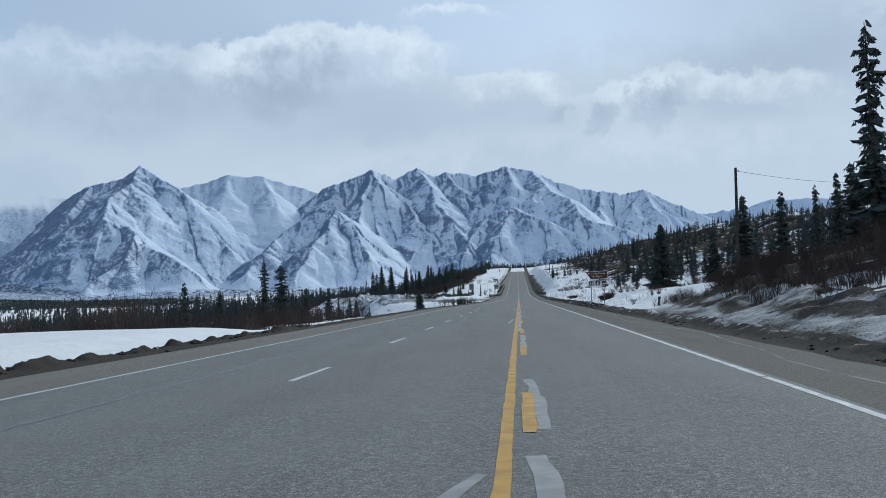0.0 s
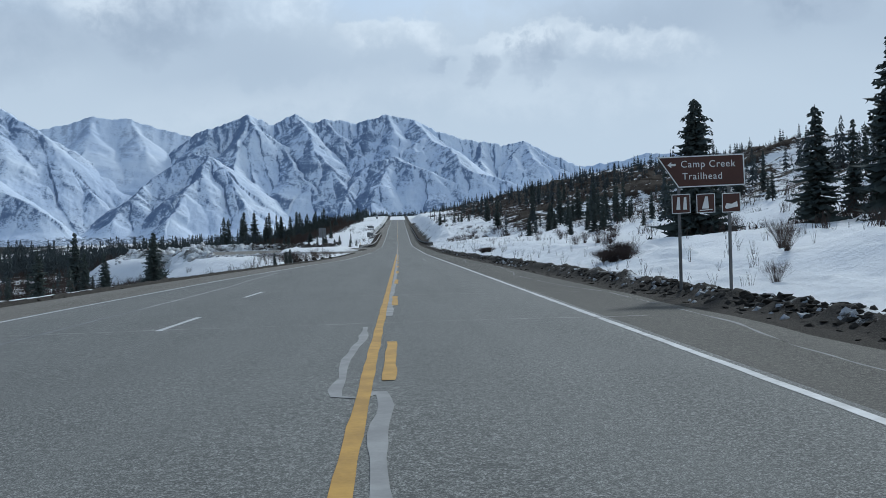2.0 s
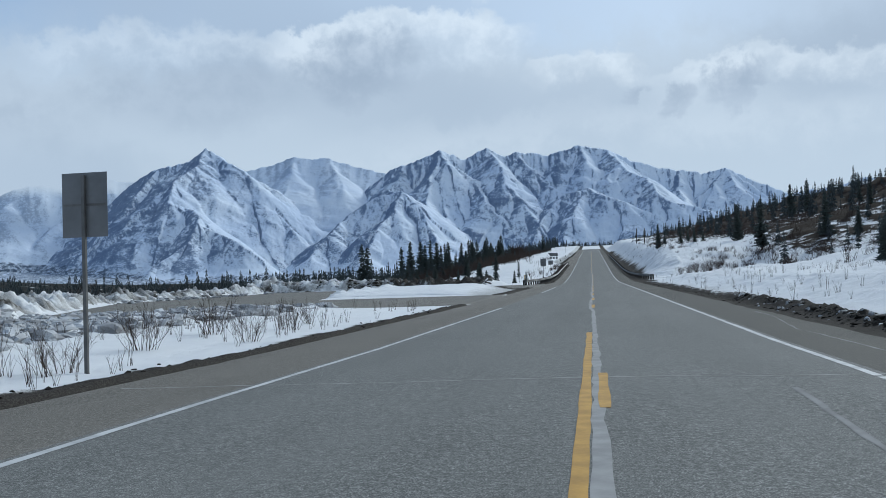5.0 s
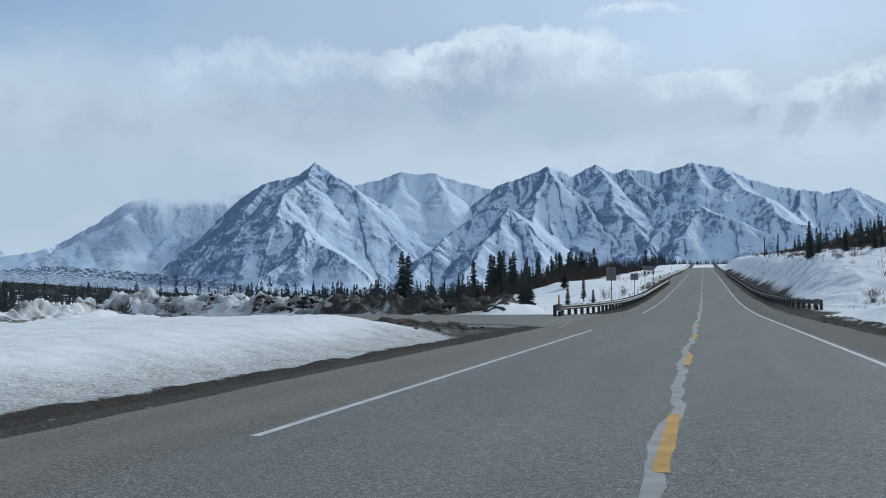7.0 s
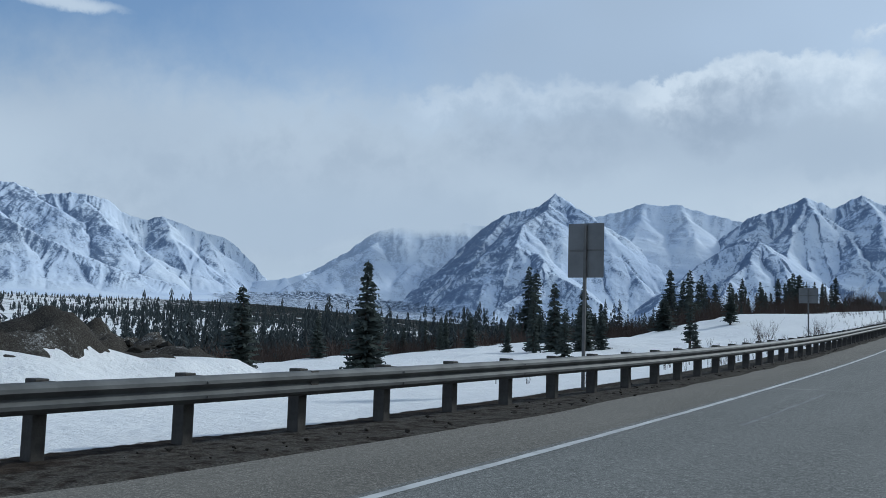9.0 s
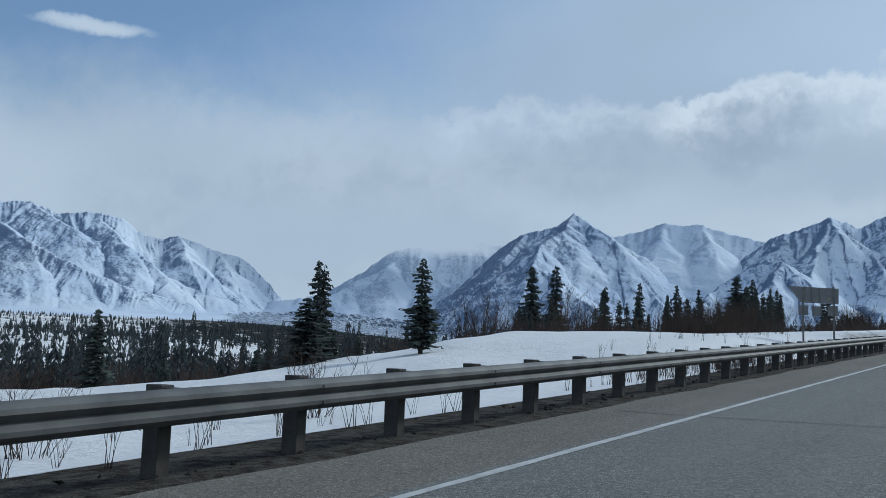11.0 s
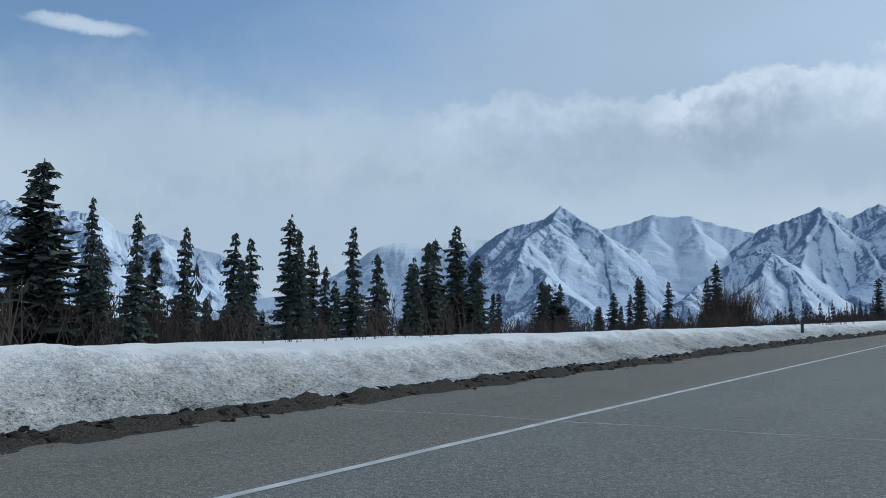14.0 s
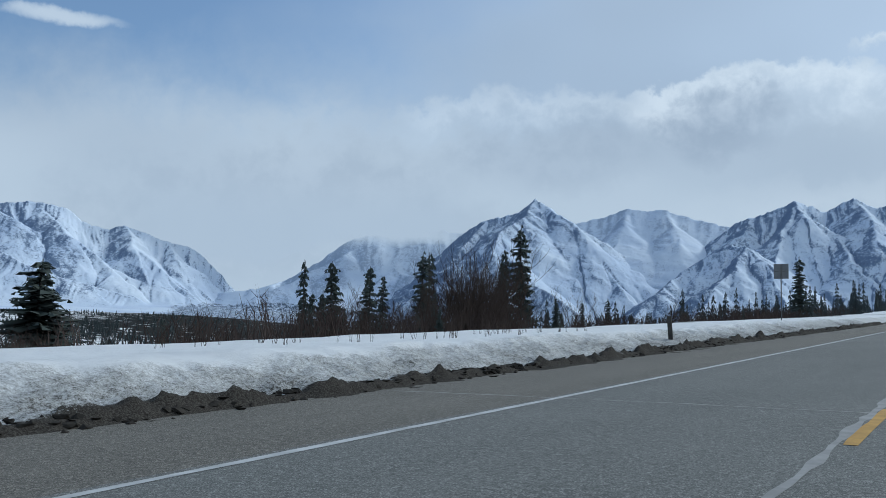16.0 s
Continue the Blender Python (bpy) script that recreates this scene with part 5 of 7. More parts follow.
def build_spruces():
    rng = random.Random(5)
    # right of the road
    for x, y, top, kind, fat in ((17.25, 45.0, 13.7, 4, 1.25), (18.1, 116.4, 9.2, 6, 1.5), (26.8, 110.2, 11.9, 0, 1.45), (30.6, 108.0, 12.0, 5, 1.35), (23.6, 112.5, 8.2, 0, 1.5),
                                 (31.5, 88.0, 12.4, 0, 1.6), (33.5, 86.5, 13.4, 5, 1.7), (36.0, 92.0, 12.0, 1, 1.5), (28.5, 118.0, 8.0, 1, 1.1), (21.5, 84.0, 5.2, 5, 1.2), (40.0, 100.0, 12.6, 0, 1.0),
                                 (44.0, 190.0, 11.5, 5, 1.0), (30.0, 205.0, 8.0, 1, 1.0), (36.0, 170.0, 9.6, 0, 1.0), (24.0, 70.0, 9.5, 3, 0.9), (20.5, 64.0, 8.0, 5, 0.9),
                                 (26.2, 328.0, 13.4, 0, 1.2), (27.1, 309.6, 12.7, 1, 1.5), (49.5, 395.4, 22.6, 0, 1.2), (47.8, 369.9, 21.2, 2, 1.3), (36.6, 307.8, 13.3, 3, 1.1), (40.4, 304.0, 10.7, 0, 1.3), (46.1, 293.9, 14.2, 3, 1.4),
                                 (37.5, 271.7, 12.9, 1, 1.3), (50.5, 295.7, 15.2, 0, 1.3), (54.3, 298.6, 14.8, 5, 1.3), (56.3, 297.2, 14.2, 1, 1.3), (51.1, 274.8, 12.8, 0, 1.3), (47.0, 326.8, 17.5, 4, 1.3), (48.2, 324.8, 17.3, 2, 1.2), (60.0, 265.0, 15.9, 1, 1.3)):
        spruce(x, y, top, kind, fat)
    for x, y, top, kind, fat in ((12.8, 337, 10.8, 0, 1.1), (14.5, 343, 9.6, 1, 1.1), (17.3, 340, 9.7, 3, 1.1), (18.1, 334, 10.2, 4, 1.1), (18.6, 328, 9.6, 5, 1.1), (21.9, 343, 9.5, 0, 1.1)):
        spruce(x, y, top, kind, fat)
    # left of the road, before the pull-out
    for x, y, top, kind, fat in ((-28.8, 102.7, 5.8, 4, 1.4), (-31.2, 119.4, 6.3, 2, 1.5), (-27.5, 104.5, 2.0, 5, 1.3), (-33.5, 160.0, 3.4, 3, 1.0), (-30.5, 154.0, 1.2, 0, 1.0),
                                 (-11.3, 106.6, 1.75, 0, 1.25), (-11.8, 108.6, 2.1, 3, 1.2), (-17.0, 104.0, -0.6, 5, 1.0),
                                 (-35.0, 130.0, 2.0, 0, 1.0), (-39.0, 140.0, 2.4, 1, 1.0), (-24.0, 88.0, 0.5, 3, 1.1), (-26.0, 92.0, 1.2, 1, 1.1)):
        spruce(x, y, top, kind, fat)
    for _ in range(70):
        y, x = rng.uniform(40, 190), -rng.uniform(22, 60)
        x = min(x, -21.0 - 0.43 * max(0.0, y - 150) - 5.0 * (y > 140))
        z = ground_z(x, y)
        spruce(x, y, z + rng.uniform(1.6, 4.6), rng.choice((0, 1, 2, 3, 5)), rng.uniform(0.9, 1.3), z)
    # left, along the guardrail and the snow bank
    for x, y, top, kind, fat in ((-66.5, 417.3, 12.9, 1, 1.3), (-64.6, 416.0, 12.2, 2, 1.3), (-22.5, 372.6, 7.4, 1, 1.75), (-29.5, 373.0, 5.75, 3, 2.3), (-46.4, 429.9, 13.3, 0, 1.3), (-42.6, 428.0, 12.9, 1, 1.5),
                                 (-50.0, 459.7, 13.3, 5, 1.1), (-29.6, 451.1, 13.7, 0, 2.0), (-28.6, 452.6, 12.4, 1, 0.9), (-38.4, 494.5, 17.1, 1, 1.4), (-37.0, 495.5, 14.9, 5, 1.3), (-38.8, 491.8, 15.8, 0, 1.3),
                                 (-41.5, 580.6, 22.2, 2, 1.4), (-42.6, 579.0, 19.5, 1, 1.2), (-41.1, 473.7, 13.8, 1, 1.2), (-40.3, 472.2, 12.4, 0, 1.1), (-36.0, 472.9, 12.2, 0, 1.0), (-36.0, 475.1, 12.1, 0, 0.9),
                                 (-36.0, 476.0, 11.3, 5, 1.0), (-36.0, 480.5, 13.4, 0, 1.1), (-35.0, 483.4, 13.4, 5, 1.1), (-36.4, 485.0, 13.1, 1, 1.3), (-36.0, 486.6, 14.9, 0, 1.2), (-84.0, 603.2, 21.6, 0, 1.3),
                                 (-93.8, 626.4, 23.0, 0, 1.2), (-55.3, 583.3, 20.1, 2, 1.4), (-50.0, 518.6, 12.9, 5, 1.0), (-50.0, 521.5, 13.5, 0, 1.0), (-44.2, 526.2, 13.9, 3, 2.5), (-45.4, 527.4, 13.0, 3, 2.2), (-40.2, 514.7, 13.6, 4, 1.2), (-61.3, 503.5, 17.4, 1, 1.2), (-67.6, 576.9, 18.9, 4, 1.0), (-66.8, 577.5, 15.2, 0, 1.2), (-52.9, 571.9, 16.4, 1, 1.2), (-25.6, 648.4, 24.6, 2, 1.6), (-81.2, 543.4, 17.0, 5, 1.2), (-59.6, 531.3, 14.6, 0, 1.1), (-43.1, 502.1, 16.4, 1, 1.4), (-40.0, 500.0, 14.9, 0, 1.4), (-57.9, 589.0, 20.7, 4, 1.2), (-45.4, 476.6, 14.7, 1, 1.2), (-59.5, 481.7, 14.8, 0, 1.2),
                                 (-60.0, 612.0, 21.5, 1, 1.2), (-25.0, 388.0, 6.0, 5, 0.9),
                                 (-29.0, 505.0, 12.2, 3, 1.3), (-31.0, 430.0, 9.5, 0, 1.1), (-33.0, 436.0, 10.4, 0, 1.0), (-34.5, 440.0, 9.9, 1, 1.0)):
        spruce(x, y, top, kind, fat)
    # trees below the guardrail
    for _ in range(46):
        y = rng.uniform(312, 412)
        x = -rng.uniform(20, 62) - 14 * (y > 358)
        z = ground_z(x, y)
        spruce(x, y, z + rng.uniform(2.2, 4.6), rng.choice((0, 1, 3, 5, 5)), rng.uniform(1.0, 1.6), z)
    gap = lambda x, y: y > 494 and (x > -46 or -0.70 * x + 494 < y < -1.12 * x + 499)
    for _ in range(84):
        y = rng.uniform(410, 700)
        x = -rng.uniform(30, 60)
        z = ground_z(x, y)
        spruce(x, y, z + rng.uniform(3.0, 8.0) * (0.4 if gap(x, y) else 1.0), rng.choice((0, 1, 2, 3, 5, 5)), rng.uniform(0.9, 1.3), z)
    for _ in range(34):
        y = rng.uniform(440, 640)
        x = -rng.uniform(26, 40)
        z = ground_z(x, y)
        spruce(x, y, z + rng.uniform(2.5, 6.5) * (0.4 if gap(x, y) else 1.0), rng.choice((0, 1, 2, 3, 5, 5)), rng.uniform(0.9, 1.4), z)
    for x, y, h, kind in ((-8.5, 136.9, 1.25, 4), (-8.6, 138.2, 1.35, 2), (-9.3, 140.6, 1.2, 4), (-9.0, 139.3, 1.1, 2), (-9.6, 136.2, 1.0, 5)):
        z = ground_z(x, y)
        spruce(x, y, z + h, kind, 1.3, z)
    # small ones by the guardrail's start and the mid-distance trees beyond the pull-out
    for x, y, h, kind in ((-15.0, 300.0, 3.6, 0), (-12.8, 309.0, 2.2, 5), (-16.0, 296.0, 2.6, 3), (-13.5, 327.0, 3.4, 4), (-11.8, 322.0, 1.8, 5)):
        z = ground_z(x, y)
        spruce(x, y, z + h, kind, 1.2, z)
    for _ in range(52):
        y = rng.uniform(62, 300)
        x = rng.uniform(24, 46)
        z = ground_z(x, y)
        spruce(x, y, z + rng.uniform(2.0, 6.5), rng.choice((0, 1, 2, 3, 5)), rng.uniform(0.9, 1.25), z, group="hillside spruces")


build_spruces()


def joined(name, templates, xs, ys, sizes, widths, mat, label, category, lift=0.0, seed=1, zs=None):
    """Many small plants or clods in one mesh."""
    rng = np.random.RandomState(seed)
    zs = terrain(xs, ys)[0] if zs is None else zs
    pick, turn = rng.randint(0, len(templates), len(xs)), rng.uniform(0, 6.283, len(xs))
    VV, FF, off = [], [], 0
    for k, (V, F) in enumerate(templates):
        idx = np.where(pick == k)[0]
        if not len(idx):
            continue
        V, F = np.asarray(V, float), np.asarray(F, int)
        c, s = np.cos(turn[idx])[:, None], np.sin(turn[idx])[:, None]
        w, h = widths[idx][:, None], sizes[idx][:, None]
        x = (V[:, 0] * c - V[:, 1] * s) * w + xs[idx][:, None]
        y = (V[:, 0] * s + V[:, 1] * c) * w + ys[idx][:, None]
        z = V[:, 2] * h + zs[idx][:, None] + lift
        VV.append(np.stack([x, y, z], -1).reshape(-1, 3))
        FF.append((F[None] + (np.arange(len(idx)) * len(V))[:, None, None] + off).reshape(-1, 3))
        off += len(idx) * len(V)
    ob = new(name, tri_mesh(name, np.concatenate(VV), np.concatenate(FF), mat))
    tagged(ob, label, category, kind="stuff")
    return ob


def ragged_spruce(seed):
    """A mid-distance spruce, one unit high: many narrow drooping fronds in uneven whorls."""
    rng = np.random.RandomState(seed)
    V, F = [], []
    for k in range(17):
        u = min(0.97, 0.05 + 0.93 * (k + rng.uniform(-0.6, 0.6)) / 17)
        r = 0.135 * (1 - u) ** 0.8 * rng.uniform(0.6, 1.2) + 0.010
        off = rng.uniform(0, 6.28)
        for j in range(6 if u < 0.6 else 4):
            a = off + 6.283 * j / (6 if u < 0.6 else 4) + rng.uniform(-0.3, 0.3)
            L, w = r * rng.uniform(0.6, 1.3), rng.uniform(0.20, 0.34)
            b = len(V)
            V.append((0, 0, u + 0.055 + rng.uniform(0, 0.02)))
            V.append((L * 0.75 * math.cos(a - w), L * 0.75 * math.sin(a - w), u - rng.uniform(0.01, 0.04)))
            V.append((L * math.cos(a), L * math.sin(a), u + rng.uniform(-0.02, 0.012)))
            V.append((L * 0.75 * math.cos(a + w), L * 0.75 * math.sin(a + w), u - rng.uniform(0.01, 0.04)))
            F += [(b, b + 1, b + 2), (b, b + 2, b + 3)]
    b = len(V)
    V += [(-0.012, -0.007, -0.05), (0.012, -0.007, -0.05), (0, 0.013, -0.05), (0, 0, 1.0)]
    F += [(b, b + 1, b + 3), (b + 1, b + 2, b + 3), (b + 2, b, b + 3)]
    return V, F


def small_spruce(seed):
    """A plain far spruce, one unit high: ragged rings of fronds round a stem."""
    rng = np.random.RandomState(seed)
    V, F = [], []
    rings = 7
    for k in range(rings):
        u0 = 0.06 + 0.94 * k / rings
        r = 0.125 * (1 - u0) ** 0.8 * rng.uniform(0.75, 1.25) + 0.012
        n = 5
        top = len(V)
        V.append((rng.uniform(-0.008, 0.008), rng.uniform(-0.008, 0.008), min(1.0, u0 + 0.30 * (1 - 0.4 * u0))))
        off = rng.uniform(0, 6.28)
        for j in range(n):
            a = off + 6.283 * j / n
            rr, zz = r * rng.uniform(0.6, 1.35), u0 - rng.uniform(-0.01, 0.05)
            V.append((rr * math.cos(a - 0.38), rr * math.sin(a - 0.38), zz + 0.02))
            V.append((rr * math.cos(a + 0.38) * 0.9, rr * math.sin(a + 0.38) * 0.9, zz))
            F.append((top, top + 1 + 2 * j, top + 2 + 2 * j))
    b = len(V)
    V += [(-0.012, -0.007, -0.05), (0.012, -0.007, -0.05), (0, 0.013, -0.05), (0, 0, 0.6)]
    F += [(b, b + 1, b + 3), (b + 1, b + 2, b + 3), (b + 2, b, b + 3)]
    return V, F


def twig_clump(seed, stems, spread, forks=1, thick=1.0):
    """A leafless shrub, one unit high: thin three-sided stems with a few forks."""
    rng = np.random.RandomState(seed)
    V, F = [], []

    def stick(a, b, r):
        a, b = np.array(a), np.array(b)
        base = len(V)
        for p, q in ((a, r), (b, r * 0.45)):
            for k in range(3):
                V.append(tuple(p + np.array([math.cos(2.094 * k), math.sin(2.094 * k), 0]) * q))
        for k in range(3):
            n = (k + 1) % 3
            F.extend([(base + k, base + n, base + 3 + n), (base + k, base + 3 + n, base + 3 + k)])

    for _ in range(stems):
        a, l = rng.uniform(0, 6.283), rng.uniform(0.55, 1.0)
        out = spread * rng.uniform(0.2, 1.0)
        foot = (0.10 * rng.uniform(-1, 1), 0.10 * rng.uniform(-1, 1), -0.06)
        mid = (foot[0] + math.cos(a) * out * 0.45, foot[1] + math.sin(a) * out * 0.45, l * 0.5)
        tip = (foot[0] + math.cos(a) * out, foot[1] + math.sin(a) * out, l)
        stick(foot, mid, 0.011 * thick)
        stick(mid, tip, 0.007 * thick)
        for _ in range(forks):
            u = rng.uniform(0.2, 0.8)
            p = tuple(np.array(mid) * (1 - u) + np.array(tip) * u)
            b2 = rng.uniform(0, 6.283)
            stick(p, (p[0] + math.cos(b2) * 0.13, p[1] + math.sin(b2) * 0.13, p[2] + rng.uniform(0.12, 0.28)), 0.005 * thick)
    return V, F


def thin_clump(seed, stems, spread, thick=1.0):
    """A plain far shrub, one unit high: tapering three-sided twigs."""
    rng = np.random.RandomState(seed)
    V, F = [], []

    def spike(a, b, r):
        base = len(V)
        for k in range(3):
            V.append((a[0] + math.cos(2.094 * k) * r, a[1] + math.sin(2.094 * k) * r, a[2]))
        V.append(tuple(b))
        for k in range(3):
            F.append((base + k, base + (k + 1) % 3, base + 3))

    for _ in range(stems):
        a, l, out = rng.uniform(0, 6.283), rng.uniform(0.5, 1.0), spread * rng.uniform(0.1, 0.9)
        foot = (spread * 0.7 * rng.uniform(-1, 1), spread * 0.7 * rng.uniform(-1, 1), -0.06)
        tip = (foot[0] + math.cos(a) * out, foot[1] + math.sin(a) * out, l)
        spike(foot, tip, 0.014 * thick)
        for _ in range(2):
            u = rng.uniform(0.3, 0.8)
            p = [foot[k] * (1 - u) + tip[k] * u for k in range(3)]
            b = rng.uniform(0, 6.283)
            spike(p, (p[0] + math.cos(b) * 0.16, p[1] + math.sin(b) * 0.16, p[2] + rng.uniform(0.08, 0.28)), 0.010 * thick)
    return V, F


def alder_mesh(seed, stems, foot_r, lean, thick):
    """A tall leafless thicket, one unit high: bent stems from a wide foot, with rising side twigs."""
    rng = np.random.RandomState(seed)
    V, F = [], []

    def tube(pts, r0, r1):
        base = len(V)
        n = len(pts)
        for i, p in enumerate(pts):
            r = r0 + (r1 - r0) * i / (n - 1)
            for k in range(3):
                V.append((p[0] + math.cos(2.094 * k) * r, p[1] + math.sin(2.094 * k) * r, p[2]))
        for i in range(n - 1):
            for k in range(3):
                a, b = base + 3 * i + k, base + 3 * i + (k + 1) % 3
                F.extend([(a, b, b + 3), (a, b + 3, a + 3)])

    def grow(p, d, length, r, depth):
        pts = [p]
        n = 4 if depth == 0 else 3
        for _ in range(n):
            d = d + rng.normal(0, 0.16, 3) + np.array([0, 0, 0.07])
            d = d / np.linalg.norm(d)
            pts.append(pts[-1] + d * length / n)
        tube([tuple(q) for q in pts], r, r * 0.35)
        if depth < 2:
            for _ in range(rng.randint(5, 9) if depth == 0 else rng.randint(2, 5)):
                u = rng.uniform(0.25, 0.95)
                i = min(int(u * n), n - 1)
                q = pts[i] * (1 - (u * n - i)) + pts[i + 1] * (u * n - i)
                side = rng.normal(0, 0.75, 3)
                side[2] = abs(side[2]) * 0.3
                grow(q, d * 0.8 + side, length * rng.uniform(0.25, 0.5), r * 0.5, depth + 1)

    for _ in range(stems):
        a, rad = rng.uniform(0, 6.283), foot_r * math.sqrt(rng.uniform(0, 1))
        d = np.array([math.cos(a) * lean * rng.uniform(0, 1), math.sin(a) * lean * rng.uniform(0, 1), 1.0])
        grow(np.array([math.cos(a) * rad, math.sin(a) * rad, -0.04]), d / np.linalg.norm(d), rng.uniform(0.45, 0.9), 0.0075 * thick, 0)
    return V, F


def scatter(n, seed, region, keep):
    """Random places in a box of x and y where keep(x, y) passes a noise test."""
    rng = np.random.RandomState(seed)
    x0, x1, y0, y1 = region
    x, y = rng.uniform(x0, x1, n * 4), rng.uniform(y0, y1, n * 4)
    ok = rng.uniform(0, 1, n * 4) < keep(x, y)
    return x[ok][:n], y[ok][:n]


def clumps(x, y, f, lo, hi, seed):
    return step(lo, hi, fbm(x * f, y * f, 3, seed))


def build_forest():
    kinds = [small_spruce(k) for k in range(1, 7)]
    rng = np.random.RandomState(3)
    parts = []
    parts.append(scatter(1000, 1, (-150, -30, 20, 190), lambda x, y: 0.15 + 0.8 * step(34, 60, -x) * clumps(x, y, 0.05, 0.3, 0.6, 2)))
    parts.append(scatter(1100, 2, (-130, -58, 130, 430), lambda x, y: 0.9 * clumps(x, y, 0.04, 0.35, 0.6, 3)))
    parts.append(scatter(620, 13, (-190, -74, 300, 600), lambda x, y: (0.2 + 0.8 * clumps(x, y, 0.03, 0.3, 0.55, 14)) * step(2, 20, -x - 74)))
    tall = len(parts) - 1
    parts.append(scatter(160, 12, (-130, -60, 300, 430), lambda x, y: 0.9))
    parts.append(scatter(1500, 3, (-150, -44, 420, 950), lambda x, y: 0.35 + 0.6 * clumps(x, y, 0.04, 0.35, 0.6, 4)))
    parts.append(scatter(3600, 4, (-420, -120, 60, 900), lambda x, y: 0.1 + 0.9 * clumps(x, y, 0.02, 0.38, 0.6, 5)))
    parts.append(scatter(4200, 5, (-1300, -400, 150, 1300), lambda x, y: 0.06 + 0.94 * clumps(x, y, 0.009, 0.42, 0.58, 6)))
    parts.append(scatter(2200, 6, (-1000, -60, 900, 2200), lambda x, y: 0.06 + 0.94 * clumps(x, y, 0.008, 0.4, 0.56, 7)))
    parts.append(scatter(2600, 9, (-2800, -1200, 500, 2200), lambda x, y: 0.03 + 0.97 * clumps(x, y, 0.006, 0.46, 0.58, 9)))
    parts.append(scatter(420, 7, (-60, -24, 640, 930), lambda x, y: 0.8))
    parts.append(scatter(1300, 11, (-140, 160, 930, 1350), lambda x, y: 0.9 * np.maximum(step(7, 12, np.abs(x)), (y > 990) & (y < 1090))))
    x, y = (np.concatenate(v) for v in zip(*parts))
    far = step(250, 900, -x)
    h = (2.6 + 7.4 * rng.uniform(0, 1, len(x)) ** 1.6) * (0.85 + 0.35 * far) * (0.55 + 0.45 * step(260, 380, y + 0.25 * np.maximum(0, -x - 300)))
    first = sum(len(v[0]) for v in parts[:tall])
    h[first:first + len(parts[tall][0])] = rng.uniform(6.0, 11.5, len(parts[tall][0]))
    w = h * rng.uniform(0.8, 1.3, len(x)) * (1 + 0.6 * far)
    near = (x > -210) & (y < 760)
    joined("spruce_forest", [ragged_spruce(k) for k in range(1, 8)], x[near], y[near], h[near], w[near], FAR_NEEDLES, "dark spruce forest below the road", "forest", seed=8)
    far = ~near
    joined("valley_forest", kinds, x[far], y[far], h[far], w[far], FAR_NEEDLES, "distant dark spruce forest on the snowy valley floor", "forest", seed=10)
    x, y = scatter(260, 14, (-40, 60, 984, 1050), lambda x, y: 0.9)
    h = rng.uniform(6.5, 10.5, len(x))
    joined("crest_forest", [ragged_spruce(k) for k in range(8, 12)], x, y, h, h * 1.1, FAR_NEEDLES, "dark spruces beyond the crest of the road", "forest", seed=11)
    x, y = scatter(1150, 8, (27, 170, 60, 900), lambda x, y: 0.25 + 0.75 * clumps(x, y, 0.03, 0.35, 0.6, 8))
    h = 1.8 + 5.6 * rng.uniform(0, 1, len(x)) ** 1.5
    joined("hillside_forest", [ragged_spruce(k) for k in range(1, 6)], x, y, h, h * rng.uniform(0.9, 1.4, len(x)), FAR_NEEDLES, "scattered dark spruces on the brown hillside", "forest", seed=9)


build_forest()


